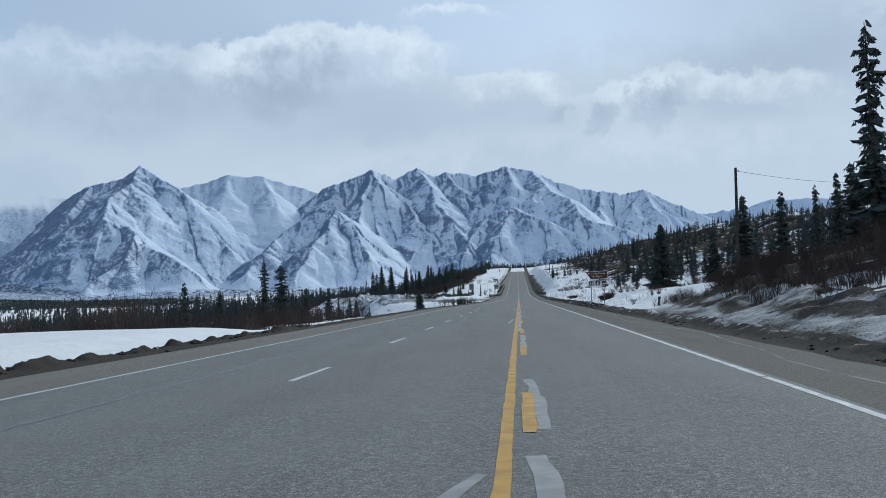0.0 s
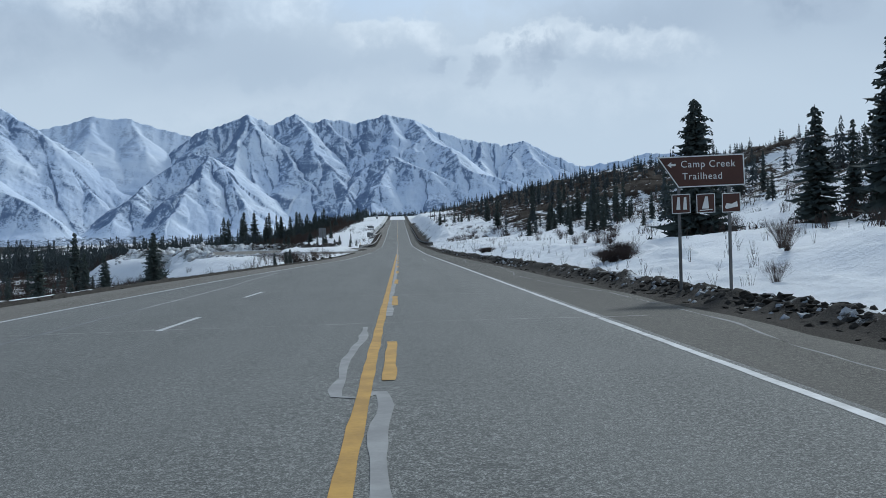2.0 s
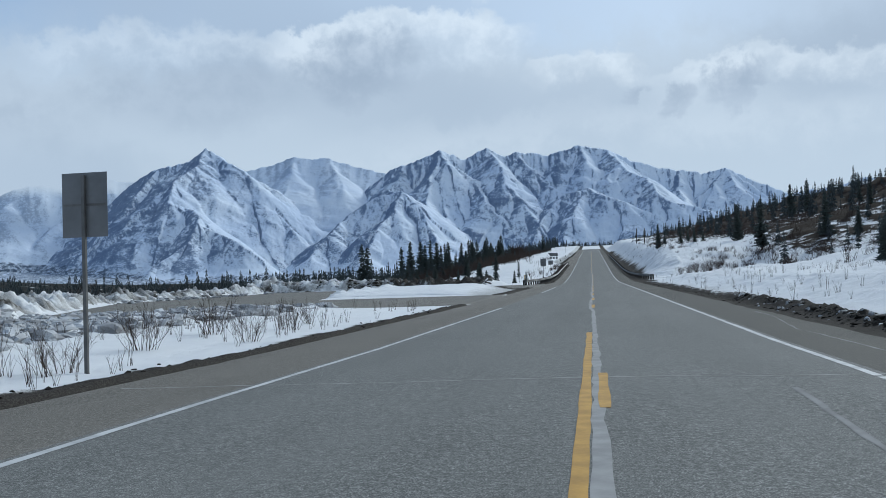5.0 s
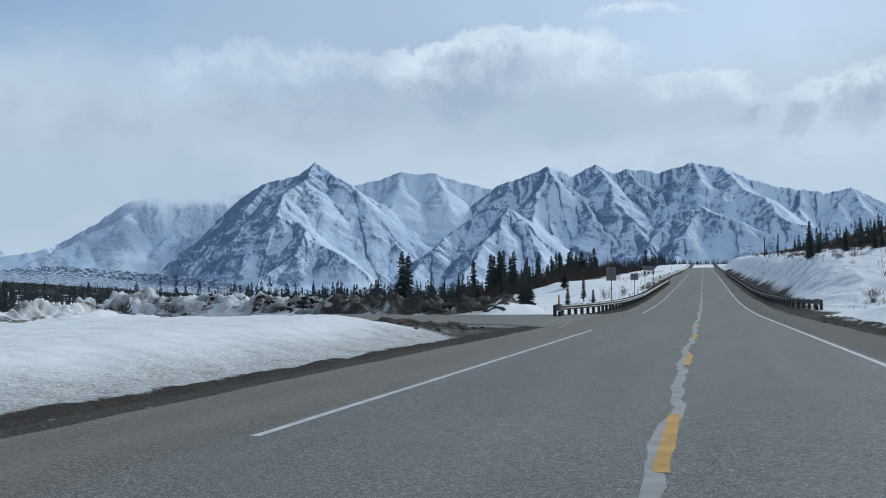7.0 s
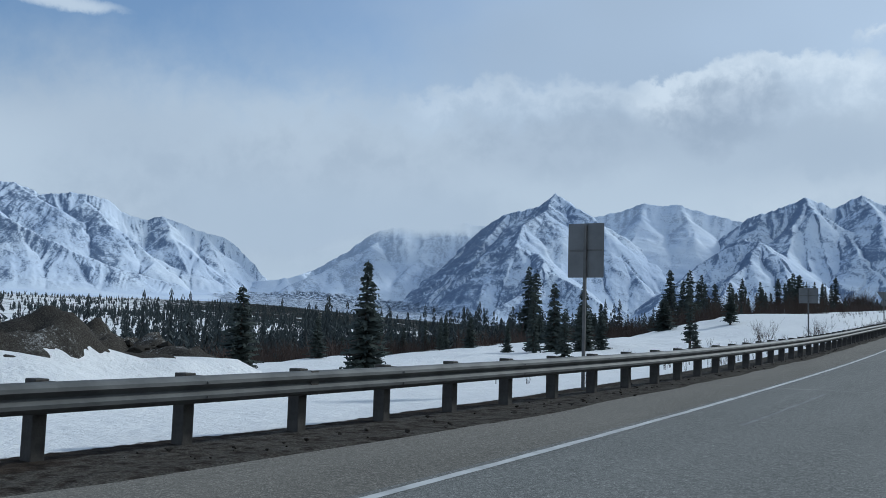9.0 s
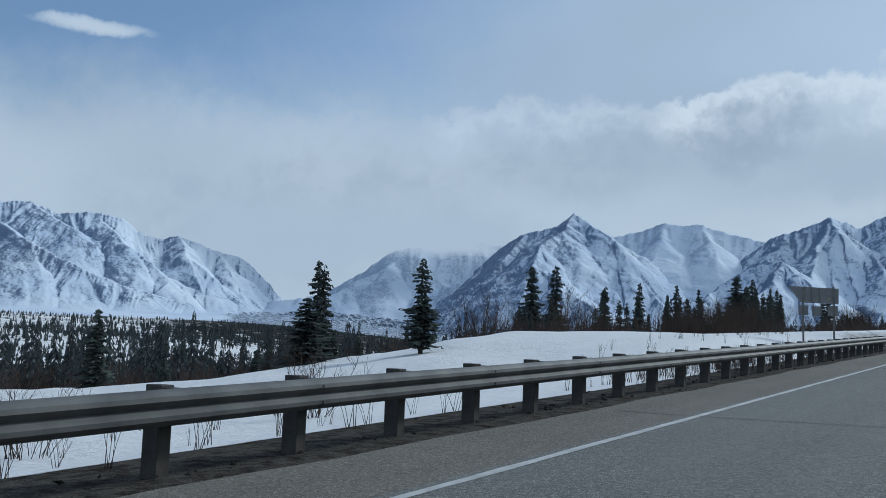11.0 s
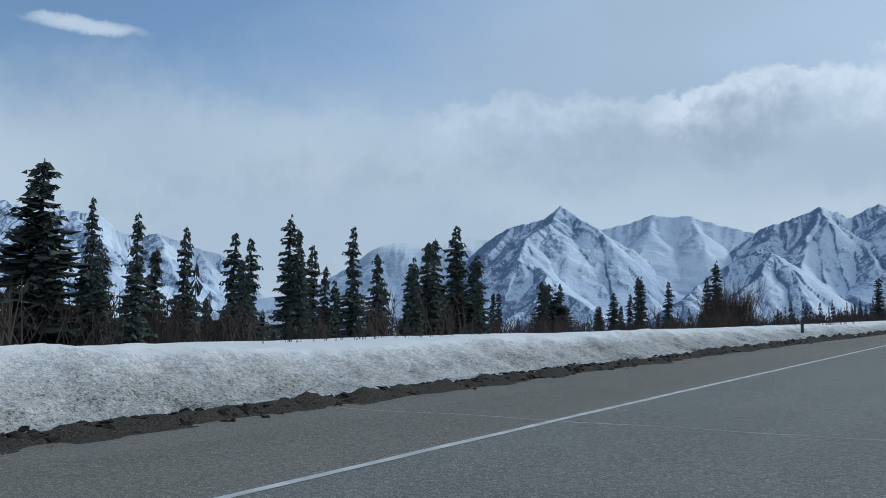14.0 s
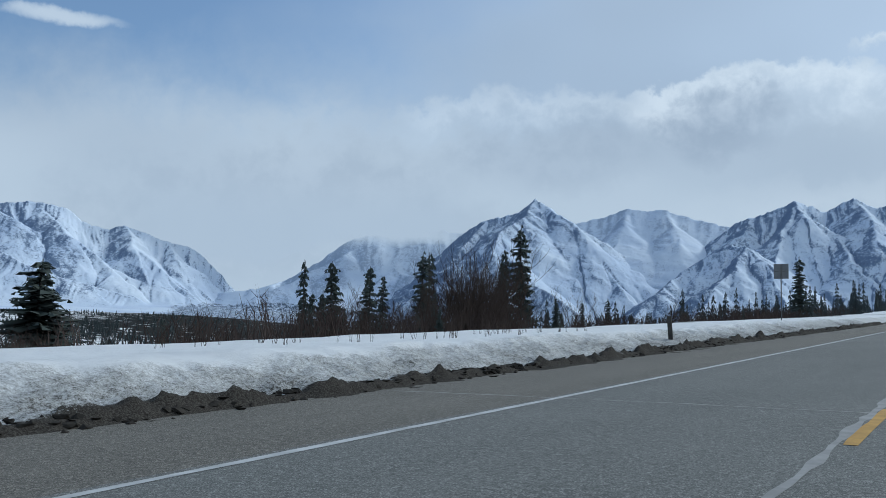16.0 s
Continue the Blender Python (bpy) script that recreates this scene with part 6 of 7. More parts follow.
def build_brush():
    rng = np.random.RandomState(12)
    kinds = [thin_clump(k, 16, 0.5) for k in range(20, 28)]
    spots = [scatter(2000, 21, (-66, -23, 300, 720), lambda x, y: (0.3 + 0.7 * clumps(x, y, 0.07, 0.3, 0.6, 31)) * step(22, 29, -x - 14 * window(y, 280, 384, 8))),
             scatter(1500, 41, (-70, -28, 385, 480), lambda x, y: 0.9),
             scatter(1500, 45, (-62, -28, 480, 700), lambda x, y: 0.9),
             scatter(2900, 22, (-80, -16, 42, 190), lambda x, y: (0.35 + 0.65 * clumps(x, y, 0.07, 0.3, 0.6, 32)) * step(16, 22, -x - 4 * step(136, 150, y)) * (1 - 0.75 * window(y, 106, 136, 6) * (x > -34)) * (1 - window(y, 130, 190, 4) * (1 - step(3, 8, -x - 15.8 - 0.43 * (y - 159))))),
             scatter(25, 44, (-26, -10.5, 124, 172), lambda x, y: 0.6 * clumps(x, y, 0.12, 0.42, 0.6, 39) * step(4, 16, -x - 0.25 * (y - 130))),
             scatter(1700, 25, (-120, -50, 130, 420), lambda x, y: 0.2 + 0.8 * clumps(x, y, 0.05, 0.3, 0.6, 35))]
    x, y = (np.concatenate(v) for v in zip(*spots))
    h = rng.uniform(0.9, 2.7, len(x)) * (1 + 0.15 * step(385, 400, y) * step(26, 34, -x)) * (1 - 0.4 * window(y, 124, 175, 4) * (x > -30))
    joined("valley_brush", kinds, x, y, h, h * 1.1, RED_TWIGS, "leafless dark brown willow brush under the spruces", "brush", seed=13)
    spots = [scatter(3900, 23, (20, 135, 30, 620), lambda x, y: (0.25 + 0.75 * clumps(x, y, 0.05, 0.35, 0.6, 33)) * step(22, 36, x + 10 * (y < 62))),
             scatter(950, 42, (10.3, 30, 8, 71), lambda x, y: clumps(x, y, 0.11, 0.38, 0.56, 3) * step(9.5, 13.0, x + 0.06 * (y - 40))),
             scatter(240, 46, (18, 32, 62, 120), lambda x, y: clumps(x, y, 0.12, 0.45, 0.6, 47)),
             scatter(500, 43, (13, 34, 286, 470), lambda x, y: clumps(x, y, 0.09, 0.40, 0.58, 34))]
    x, y = (np.concatenate(v) for v in zip(*spots))
    h = rng.uniform(0.6, 1.9, len(x)) * (0.6 + 0.4 * step(18, 30, x))
    joined("hillside_brush", kinds, x, y, h, h * 1.3, RED_TWIGS, "leafless brown brush covering the hillside", "brush", seed=14)
    # thin dry weeds poking through the verge snow
    weeds = [twig_clump(k, 5, 0.35, 1) for k in range(40, 44)]
    xa, ya = scatter(300, 26, (-15, -7.9, 134, 200), lambda x, y: clumps(x, y, 0.3, 0.35, 0.6, 36))
    xb, yb = scatter(200, 27, (-14, -7.2, 300, 392), lambda x, y: clumps(x, y, 0.2, 0.35, 0.6, 37))
    xc, yc = scatter(420, 28, (7.5, 20, 84, 260), lambda x, y: clumps(x, y, 0.2, 0.45, 0.6, 38))
    xf, yf = scatter(380, 48, (-9.6, -6.75, 352, 392), lambda x, y: clumps(x, y, 0.35, 0.3, 0.55, 49) * step(352, 372, y))
    xd, yd = scatter(150, 29, (-17, -12.6, 400, 560), lambda x, y: clumps(x, y, 0.15, 0.55, 0.65, 39))
    xe, ye = scatter(360, 47, (9.5, 24, 284, 440), lambda x, y: clumps(x, y, 0.16, 0.45, 0.6, 48))
    x, y = np.concatenate([xa, xb, xc, xd, xe, xf]), np.concatenate([ya, yb, yc, yd, ye, yf])
    h = rng.uniform(0.25, 0.75, len(x))
    joined("roadside_weeds", weeds, x, y, h, h, TWIGS, "thin dry stems poking through the roadside snow", "weeds", seed=15)


build_brush()

SHRUBS = []


def build_shrubs():
    """Larger leafless willows and alders that stand alone."""
    for seed, stems, foot, lean in ((51, 22, 0.24, 0.55), (52, 18, 0.18, 0.8), (53, 26, 0.30, 0.45)):
        V, F = alder_mesh(seed, stems, foot, lean, 0.85)
        SHRUBS.append(tri_mesh("branch_work", V, F, TWIGS))
    dark = []
    for seed in (54, 55):
        V, F = twig_clump(seed, 130, 0.8, 4, 0.4)
        dark.append(tri_mesh("branch_work", V, F, RED_TWIGS))
    rng = random.Random(9)
    spots = [(-26.0, 396.0, 4.6, 2), (-34.0, 398.0, 5.2, 2), (-37.0, 403.0, 5.4, 0), (-33.0, 404.0, 5.0, 2), (-47.0, 408.0, 5.8, 2), (-42.0, 417.0, 5.6, 0), (-36.0, 411.0, 5.2, 2), (-50.0, 415.0, 5.8, 0), (-18.0, 420.0, 2.8, 0), (-20.5, 419.5, 3.4, 2), (-23.5, 422.5, 3.6, 0), (-19.5, 424.0, 3.2, 2), (-25.0, 427.0, 3.6, 2),  (-60.0, 455.0, 4.6, 0), (-52.0, 500.0, 4.6, 2), (-44.0, 540.0, 4.4, 0), (-40.0, 560.0, 4.6, 2), (-28.5, 400.0, 4.8, 0), (-30.0, 408.0, 4.2, 2), (-44.0, 400.0, 5.5, 2), (-40.0, 412.0, 5.0, 0), (-31.0, 552.0, 6.0, 2), (-32.5, 549.0, 5.6, 0), (-29.0, 555.0, 4.6, 2),
             (-27.0, 560.0, 3.6, 1), (-20.0, 421.5, 3.6, 0), (-22.0, 424.5, 3.8, 2), (-19.0, 418.5, 2.4, 1), (-12.2, 424.2, 1.3, 1), (-12.8, 427.5, 1.2, 1), (-13.4, 420.0, 1.5, 1), (-21.5, 421.0, 3.6, 2), (-24.0, 424.0, 4.0, 0), (-26.5, 426.5, 4.2, 2), (-22.8, 427.0, 3.6, 0), (-28.0, 430.0, 4.2, 2), (-25.5, 421.0, 3.9, 2), (-20.3, 426.2, 3.2, 0), (-29.5, 434.0, 4.4, 0), (-30.6, 439.9, 4.2, 2), (-23.9, 432.6, 3.8, 2), (-26.3, 436.3, 4.8, 2), (-30.7, 437.9, 4.2, 0), (-25.1, 435.6, 4.7, 2), (-32.4, 437.8, 3.9, 0), (-23.4, 433.9, 4.7, 2), (-35.9, 441.3, 4.2, 2), (-34.2, 441.6, 4.2, 0), (-24.4, 431.6, 3.9, 0), (-32.4, 441.2, 4.6, 2), (-34.7, 441.7, 4.4, 2), (-46.0, 498.0, 3.4, 0), (-36.0, 520.0, 3.4, 1),
             (-10.5, 149.0, 0.9, 2), (-11.5, 151.0, 0.8, 1), (-9.6, 147.6, 0.95, 2), (-9.2, 150.3, 0.8, 1), (-8.5, 148.4, 0.8, 2), (-12.4, 154.0, 0.8, 1), (-8.4, 152.5, 0.7, 1), (-8.4, 155.2, 0.7, 2), (-8.7, 158.6, 0.7, 1), (-9.9, 153.6, 0.8, 2), (-10.4, 146.4, 0.9, 0), (-9.0, 145.2, 0.8, 2), (-12.5, 141.0, 1.2, 1), (-11.5, 146.0, 1.6, 0), (-11.9, 159.0, 1.0, 2), (-9.6, 157.6, 0.9, 0), (-9.9, 162.6, 1.0, 0), (-11.2, 165.4, 1.0, 2), (-9.0, 166.8, 0.9, 0), (-12.8, 163.0, 0.9, 0), (-9.2, 171.0, 1.2, 2), (-8.6, 178.5, 1.1, 0), (-9.4, 184.0, 1.2, 2), (-9.9, 150.5, 0.9, 0), (-13.2, 153.0, 0.9, 2), (-10.8, 152.0, 1.0, 0), (-11.2, 136.5, 1.3, 0), (-10.2, 176.0, 1.3, 0), (-10.6, 181.0, 1.5, 1), (-9.7, 187.0, 1.0, 1),
             (9.6, 144.0, 0.9, 1), (9.0, 168.0, 0.9, 1), (14.0, 152.0, 1.2, 1), (18.0, 160.0, 1.3, 0), (13.0, 186.0, 1.1, 1), (22.0, 140.0, 1.4, 0), (-11.0, 352.0, 1.6, 1), (-10.4, 346.0, 1.2, 0), (-12.0, 338.0, 1.7, 0)]
    for _ in range(46):
        y = rng.choice((rng.uniform(386, 440), rng.uniform(440, 640)))
        spots.append((-rng.uniform(27, 52), y, rng.uniform(2.8, 5.6), rng.choice((0, 2))))
    spots = [s for i, s in enumerate(spots) if not (-37 < s[0] < -17 and 395 < s[1] < 442 and i % 2)]
    for x, y, h, k in spots:
        h = h if h < 3.6 else 3.6 + 0.45 * (h - 3.6)
        ob = thing("willow_shrub", "leafless brown willow shrub standing in snow", "shrub", pose(x, y, ground_z(x, y), 0, 0, rng.uniform(0, 360)) @ Matrix.Diagonal((h * 0.95, h * 0.95, h, 1)), "leafless shrubs")
        p = new("branch_work", SHRUBS[k])
        p.parent = ob
    for x, y, h in ((11.6, 68.2, 1.0), (11.1, 66.8, 0.9), (12.3, 68.8, 1.2), (11.9, 66.4, 1.2), (15.0, 62.0, 1.5), (13.6, 63.5, 1.5), (14.6, 66.0, 1.7), (13.2, 60.0, 1.3), (15.8, 68.5, 1.6), (14.8, 60.5, 1.8), (16.4, 64.0, 1.9), (12.6, 57.0, 1.0), (10.9, 88.0, 0.7), (13.0, 118.0, 0.9), (18.0, 66.0, 1.5), (19.0, 69.0, 1.6), (17.5, 75.0, 0.9), (12.2, 53.0, 1.4), (13.5, 50.0, 1.7), (15.5, 56.0, 1.7), (14.0, 45.0, 1.8), (16.0, 40.0, 2.0),
                    (14.5, 96.0, 1.1), (13.4, 93.0, 0.9), (15.5, 132.0, 1.2), (21.5, 78.0, 1.6), (24.0, 82.0, 1.6), (19.5, 52.0, 2.0), (13.0, 128.0, 1.0), (24.5, 128.0, 1.5), (17.0, 33.0, 1.5), (16.2, 130.8, 1.0), (14.9, 134.0, 0.9), (17.0, 133.0, 1.1), (16.0, 151.0, 0.9), (-8.5, 141.3, 1.15), (-8.9, 140.8, 1.0), (13.5, 288.0, 1.5), (14.8, 292.0, 1.7), (15.0, 284.0, 1.6), (16.5, 290.0, 1.9), (12.9, 295.0, 1.3), (18.5, 296.0, 1.8), (20.0, 304.0, 1.8), (12.5, 46.5, 1.6), (11.6, 43.0, 1.3), (13.0, 36.0, 1.6)):
        ob = thing("dark_shrub", "dense dark brown leafless shrub on the bank", "shrub", pose(x, y, ground_z(x, y), 0, 0, rng.uniform(0, 360)) @ Matrix.Diagonal((h * 0.95, h * 0.95, h, 1)), "leafless shrubs")
        p = new("branch_work", rng.choice(dark))
        p.parent = ob
    V, F = twig_clump(56, 420, 1.0, 4, 0.55)
    low = tri_mesh("branch_work", V, F, RED_TWIGS)
    for x, y, w, h in ((9.5, 101.6, 0.9, 0.62), (10.1, 102.6, 1.0, 0.72), (9.9, 101.2, 0.8, 0.6), (9.4, 102.8, 0.8, 0.5), (8.9, 156.0, 0.8, 0.5), (9.5, 155.4, 0.8, 0.5), (9.3, 157.4, 0.8, 0.5)):
        ob = thing("dark_shrub", "low dense dark shrub in a hollow of the snow", "shrub", pose(x, y, ground_z(x, y), 0, 0, rng.uniform(0, 360)) @ Matrix.Diagonal((w, w, h, 1)), "leafless shrubs")
        new("branch_work", low).parent = ob
    V, F = alder_mesh(57, 36, 0.28, 0.45, 1.0)
    tall = tri_mesh("branch_work", V, F, TWIGS)
    for x, y, h in ((-33.0, 556.0, 8.2), (-31.0, 552.0, 7.6), (-34.6, 560.0, 8.4), (-36.2, 562.5, 7.6), (-29.6, 548.8, 6.6), (-34.0, 553.4, 7.4), (-25.0, 424.5, 3.0), (-29.0, 428.0, 3.4)):
        ob = thing("alder_thicket", "tall dense leafless grey-brown alder thicket in snow", "shrub", pose(x, y, ground_z(x, y), 0, 0, rng.uniform(0, 360)) @ Matrix.Diagonal((h * 0.8, h * 0.8, h, 1)), "leafless shrubs")
        new("branch_work", tall).parent = ob


build_shrubs()

# ---- clods and ploughed snow ----


def lump(seed, flat=0.75, rough=0.35, cuts=2):
    bm = bmesh.new()
    bmesh.ops.create_icosphere(bm, subdivisions=cuts, radius=0.5)
    for v in bm.verts:
        n = noise.noise(v.co * 2.3 + Vector((seed * 7.1, 0, 0))) * rough + noise.noise(v.co * 6 + Vector((0, seed * 3.3, 0))) * rough * 0.45
        v.co = v.co * (1 + n)
        v.co.z = v.co.z * flat + 0.15
    bmesh.ops.triangulate(bm, faces=bm.faces[:])
    bm.verts.ensure_lookup_table()
    V, F = [tuple(v.co) for v in bm.verts], [tuple(v.index for v in f.verts) for f in bm.faces]
    bm.free()
    return V, F


def build_clods():
    rng = np.random.RandomState(31)
    kinds = [lump(k, 0.7, 0.8, 1) for k in range(1, 9)]
    runs = [(-12, 46, -1, 0.8, 0.11, 900, 0.3), (46, 203, -1, 0.4, 0.06, 900, 0.2), (398, 570, -1, 0.12, 0.075, 6500, 0.17), (-12, 266, 1, 0, 0.06, 3200, 0.38), (284, 392, -1, 0.5, 0.035, 700, 0.5)]
    X, Y, S = [], [], []
    for y0, y1, side, off, size, n, wide in runs:
        y = rng.uniform(y0, y1, n)
        x = left_edge(y) - off + rng.normal(0, wide, n) if side < 0 else 6.75 + rng.normal(0, wide, n)
        X.append(x), Y.append(y), S.append(size * rng.uniform(0.35, 1.5, n) ** 1.6)
    x, y, s = np.concatenate(X), np.concatenate(Y), np.concatenate(S)
    joined("roadside_clods", kinds, x, y, s, s * rng.uniform(0.9, 1.6, len(x)), CLOD, "dark clods of dirty ice along the road edge", "clods", seed=32, lift=0.03)
    y = rng.uniform(74, 200, 4200)
    x = 6.72 + rng.normal(0, 0.26, len(y))
    s = 0.11 * rng.uniform(0.4, 1.4, len(y)) ** 1.6
    zs = terrain(x, y)[0] + 0.16 * np.exp(-((x - 6.85) / 0.35) ** 2)
    pale = rng.uniform(0, 1, len(y)) < 0.16
    joined("roadside_clods", kinds, x[~pale], y[~pale], s[~pale], 1.2 * s[~pale], CLOD, "low wall of dark frozen clods along the road edge", "clods", seed=35, zs=zs[~pale])
    joined("roadside_ice", kinds, x[pale], y[pale], 1.2 * s[pale], s[pale], RUBBLE, "grey ice chunks among the dark clods", "ice chunks", seed=36, zs=zs[pale])
    kinds = [lump(k, 0.8, 0.9) for k in range(11, 19)]
    def heapup(zones):
        X, Y, S = [], [], []
        for x0, x1, y0, y1, n, s0, s1 in zones:
            X.append(rng.uniform(x0, x1, n)), Y.append(rng.uniform(y0, y1, n)), S.append(rng.uniform(s0, s1, n) ** 1.5)
        x, y, s = np.concatenate(X), np.concatenate(Y), np.concatenate(S)
        on = (y > 203) | (heap_mask(x, y) > 0.4)
        x, y, s = x[on], y[on], s[on]
        return x, y, s, s * rng.uniform(0.8, 1.5, len(x))
    x, y, s, w = heapup(((-30, -12.5, 162, 202, 1700, 0.2, 0.82), (-56, -42, 200, 290, 420, 0.25, 0.85), (-60, -28, 285.5, 293, 330, 0.25, 0.8)))
    joined("ploughed_snow_rubble", kinds, x, y, s * 0.8, w, RUBBLE, "grey lumps of ploughed snow round the pull-out", "snow rubble", lift=0.02, seed=33)
    x, y, s, w = heapup(((-40, -15.5, 285.0, 293.5, 640, 0.15, 0.62), (-13.5, -8.6, 249, 255.5, 220, 0.10, 0.42), (-21, -8.8, 246, 258, 120, 0.06, 0.22)))
    joined("soil_heap", kinds, x, y, s * 0.8, w, CLOD, "dark clods of ploughed soil and dirty snow", "soil clods", lift=0.02, seed=34)


build_clods()


def roadside_rock(x, y, size, seed):
    V, F = lump(seed, 0.9, 0.7, 2)
    ob = thing("roadside_rock", "dark angular rock at the snowy road edge", "rock", pose(x, y, ground_z(x, y), 0, 0, seed * 47) @ Matrix.Diagonal((size, size * 0.9, size * 1.3, 1)), "roadside rocks")
    p = new("stone", tri_mesh("stone", V, F, CLOD))
    p.parent = ob


for x, y, size, seed in ((-7.75, 149.9, 0.44, 70), (-7.4, 155.4, 0.34, 71), (-7.6, 156.9, 0.28, 72), (-8.1, 146.1, 0.3, 73), (-8.3, 142.2, 0.42, 74), (-8.4, 139.6, 0.32, 75), (-8.5, 137.9, 0.28, 76), (-7.0, 160.5, 0.34, 77)):
    roadside_rock(x, y, size, seed)

# ---- guardrails ----


def rail_mesh():
    """A length of W-shaped rail, 3.534 m along y, its front towards +x."""
    prof = [(0.0, 0.0), (0.035, 0.02), (0.075, 0.055), (0.08, 0.095), (0.035, 0.13), (0.005, 0.155), (0.035, 0.18), (0.08, 0.215), (0.075, 0.255), (0.035, 0.29), (0.0, 0.31)]
    bm = bmesh.new()
    ends = []
    for y in (0.0, 3.555):
        front = [bm.verts.new((x, y, z)) for x, z in prof]
        rear = [bm.verts.new((x - 0.006, y, z)) for x, z in prof]
        ends.append((front, rear))
    (fa, ra), (fb, rb) = ends
    for k in range(len(prof) - 1):
        bm.faces.new((fa[k], fb[k], fb[k + 1], fa[k + 1]))
        bm.faces.new((ra[k], ra[k + 1], rb[k + 1], rb[k]))
    for a, b, c, d in ((fa[0], ra[0], rb[0], fb[0]), (fa[-1], fb[-1], rb[-1], ra[-1])):
        bm.faces.new((a, b, c, d))
    for z in (0.075, 0.235):
        box(bm, 0.06, 0.04, z - 0.012, 0.092, 0.065, z + 0.012)
    me = bpy.data.meshes.new("rail")
    bm.to_mesh(me)
    bm.free()
    me.materials.append(RAIL)
    return me


def build_guardrail(path, label, side, start_head, end_head):
    """path: offsets (x, y) of the rail's face; side +1 faces the road on the right, -1 on the left."""
    pts = np.array(path, float)
    s = np.concatenate([[0], np.cumsum(np.hypot(*np.diff(pts, axis=0).T))])
    at = lambda d: (float(np.interp(d, s, pts[:, 0])), float(np.interp(d, s, pts[:, 1])))
    x0, y0 = at(0)
    base = pose(x0, y0, float(road_z(y0)))
    g = thing("guardrail", label, "guardrail", base)
    inv = base.inverted()
    rail = rail_mesh()
    bm = box(bmesh.new(), -0.10, -0.075, -0.9, 0.10, 0.075, 0.74, 0.008)
    post = bpy.data.meshes.new("post")
    bm.to_mesh(post)
    bm.free()
    post.materials.append(WEATHERED)
    bm = box(bmesh.new(), -0.09, -0.07, 0.38, 0.09, 0.07, 0.68, 0.006)
    block = bpy.data.meshes.new("block")
    bm.to_mesh(block)
    bm.free()
    block.materials.append(WEATHERED)
    n = int(s[-1] / 3.534)
    for k in range(n):
        (xa, ya), (xb, yb) = at(k * 3.534), at((k + 1) * 3.534)
        za, zb = float(road_z(ya)), float(road_z(yb))
        yaw = math.degrees(math.atan2(-(xb - xa), yb - ya))
        pitch = math.degrees(math.atan2(zb - za, yb - ya))
        turn = pose(xa, ya, za + 0.375, pitch, 0, yaw)
        if side < 0:
            turn = pose(xb, yb, zb + 0.375, -pitch, 0, yaw + 180)
        r = new("rail", rail)
        r.parent, r.matrix_basis = g, inv @ turn
        for j in (0, 1):
            x, y = at((k + 0.5 * j) * 3.534 + 0.05)
            m = pose(x - side * 0.30, y, float(road_z(y)) - 0.04, 0, 0, yaw)
            p = new("post", post)
            p.parent, p.matrix_basis = g, inv @ m
            b = new("block", block)
            b.parent, b.matrix_basis = g, inv @ pose(x - side * 0.10, y, float(road_z(y)), 0, 0, yaw)
    for flag, d, sign in ((start_head, 0.0, -1), (end_head, n * 3.534, 1)):
        if flag:
            x, y = at(d)
            z = float(road_z(y))
            m = inv @ pose(x, y, z)
            bm = box(bmesh.new(), -0.14, 0.02 * sign, 0.20 if sign > 0 else 0.35, 0.16, (0.40 if sign > 0 else 0.55) * sign, 0.86 if sign > 0 else 0.76, 0.012)
            # the far plate stands against the light, so its colour is darker
            head = part("end_head", bm, STEEL if sign < 0 else DARK_STEEL, g, "grey steel end plate")
            head.matrix_basis = m
            bm = bmesh.new()
            for z0, z1 in ((0.34, 0.39), (0.64, 0.69)):
                box(bm, -0.05, -0.75 * sign, z0, 0.12, 0.05 * sign, z1)
            box(bm, -0.05, -0.75 * sign, 0.39, 0.10, -0.68 * sign, 0.64)
            part("end_frame", bm, STEEL, g, "open steel end frame").matrix_basis = m
            bm = box(bmesh.new(), -0.10, -0.25 * sign, -0.4, 0.10, -0.02 * sign, 0.30, 0.02)
            part("end_post", bm, BLACK, g, "dark steel end post").matrix_basis = m
    return g


build_guardrail([(-8.52, 275.68), (-7.1, 288.0), (-6.4, 300.0), (-6.1, 320.0), (-6.05, 392.8)], "long weathered steel guardrail on wooden posts", 1, True, True)
build_guardrail([(8.3, 290.0), (7.1, 299.0), (6.2, 314.0), (5.8, 335.0), (5.7, 480.0)], "weathered steel guardrail on wooden posts below the hillside", -1, True, False)

# ---- signs, posts and the pole ----


def plate(bm, pts, y0, y1):
    """A flat plate with the outline pts (x, z), between y0 and y1."""
    a, b = [bm.verts.new((x, y0, z)) for x, z in pts], [bm.verts.new((x, y1, z)) for x, z in pts]
    bm.faces.new(a)
    bm.faces.new(b[::-1])
    for k in range(len(pts)):
        n = (k + 1) % len(pts)
        bm.faces.new((a[k], b[k], b[n], a[n]))
    bmesh.ops.recalc_face_normals(bm, faces=bm.faces[:])
    return bm


def outline(bm, pts, w, y0, y1):
    """A border of width w inside the outline."""
    c = Vector((sum(p[0] for p in pts) / len(pts), sum(p[1] for p in pts) / len(pts)))
    n = len(pts)
    for k in range(n):
        p, q = Vector(pts[k]), Vector(pts[(k + 1) % n])
        d = (q - p).normalized()
        nrm = Vector((-d.y, d.x))
        if nrm.dot(c - p) < 0:
            nrm = -nrm
        plate(bm, [tuple(p), tuple(q), tuple(q + nrm * w - d * w * 0.3), tuple(p + nrm * w + d * w * 0.3)], y0, y1)
    return bm


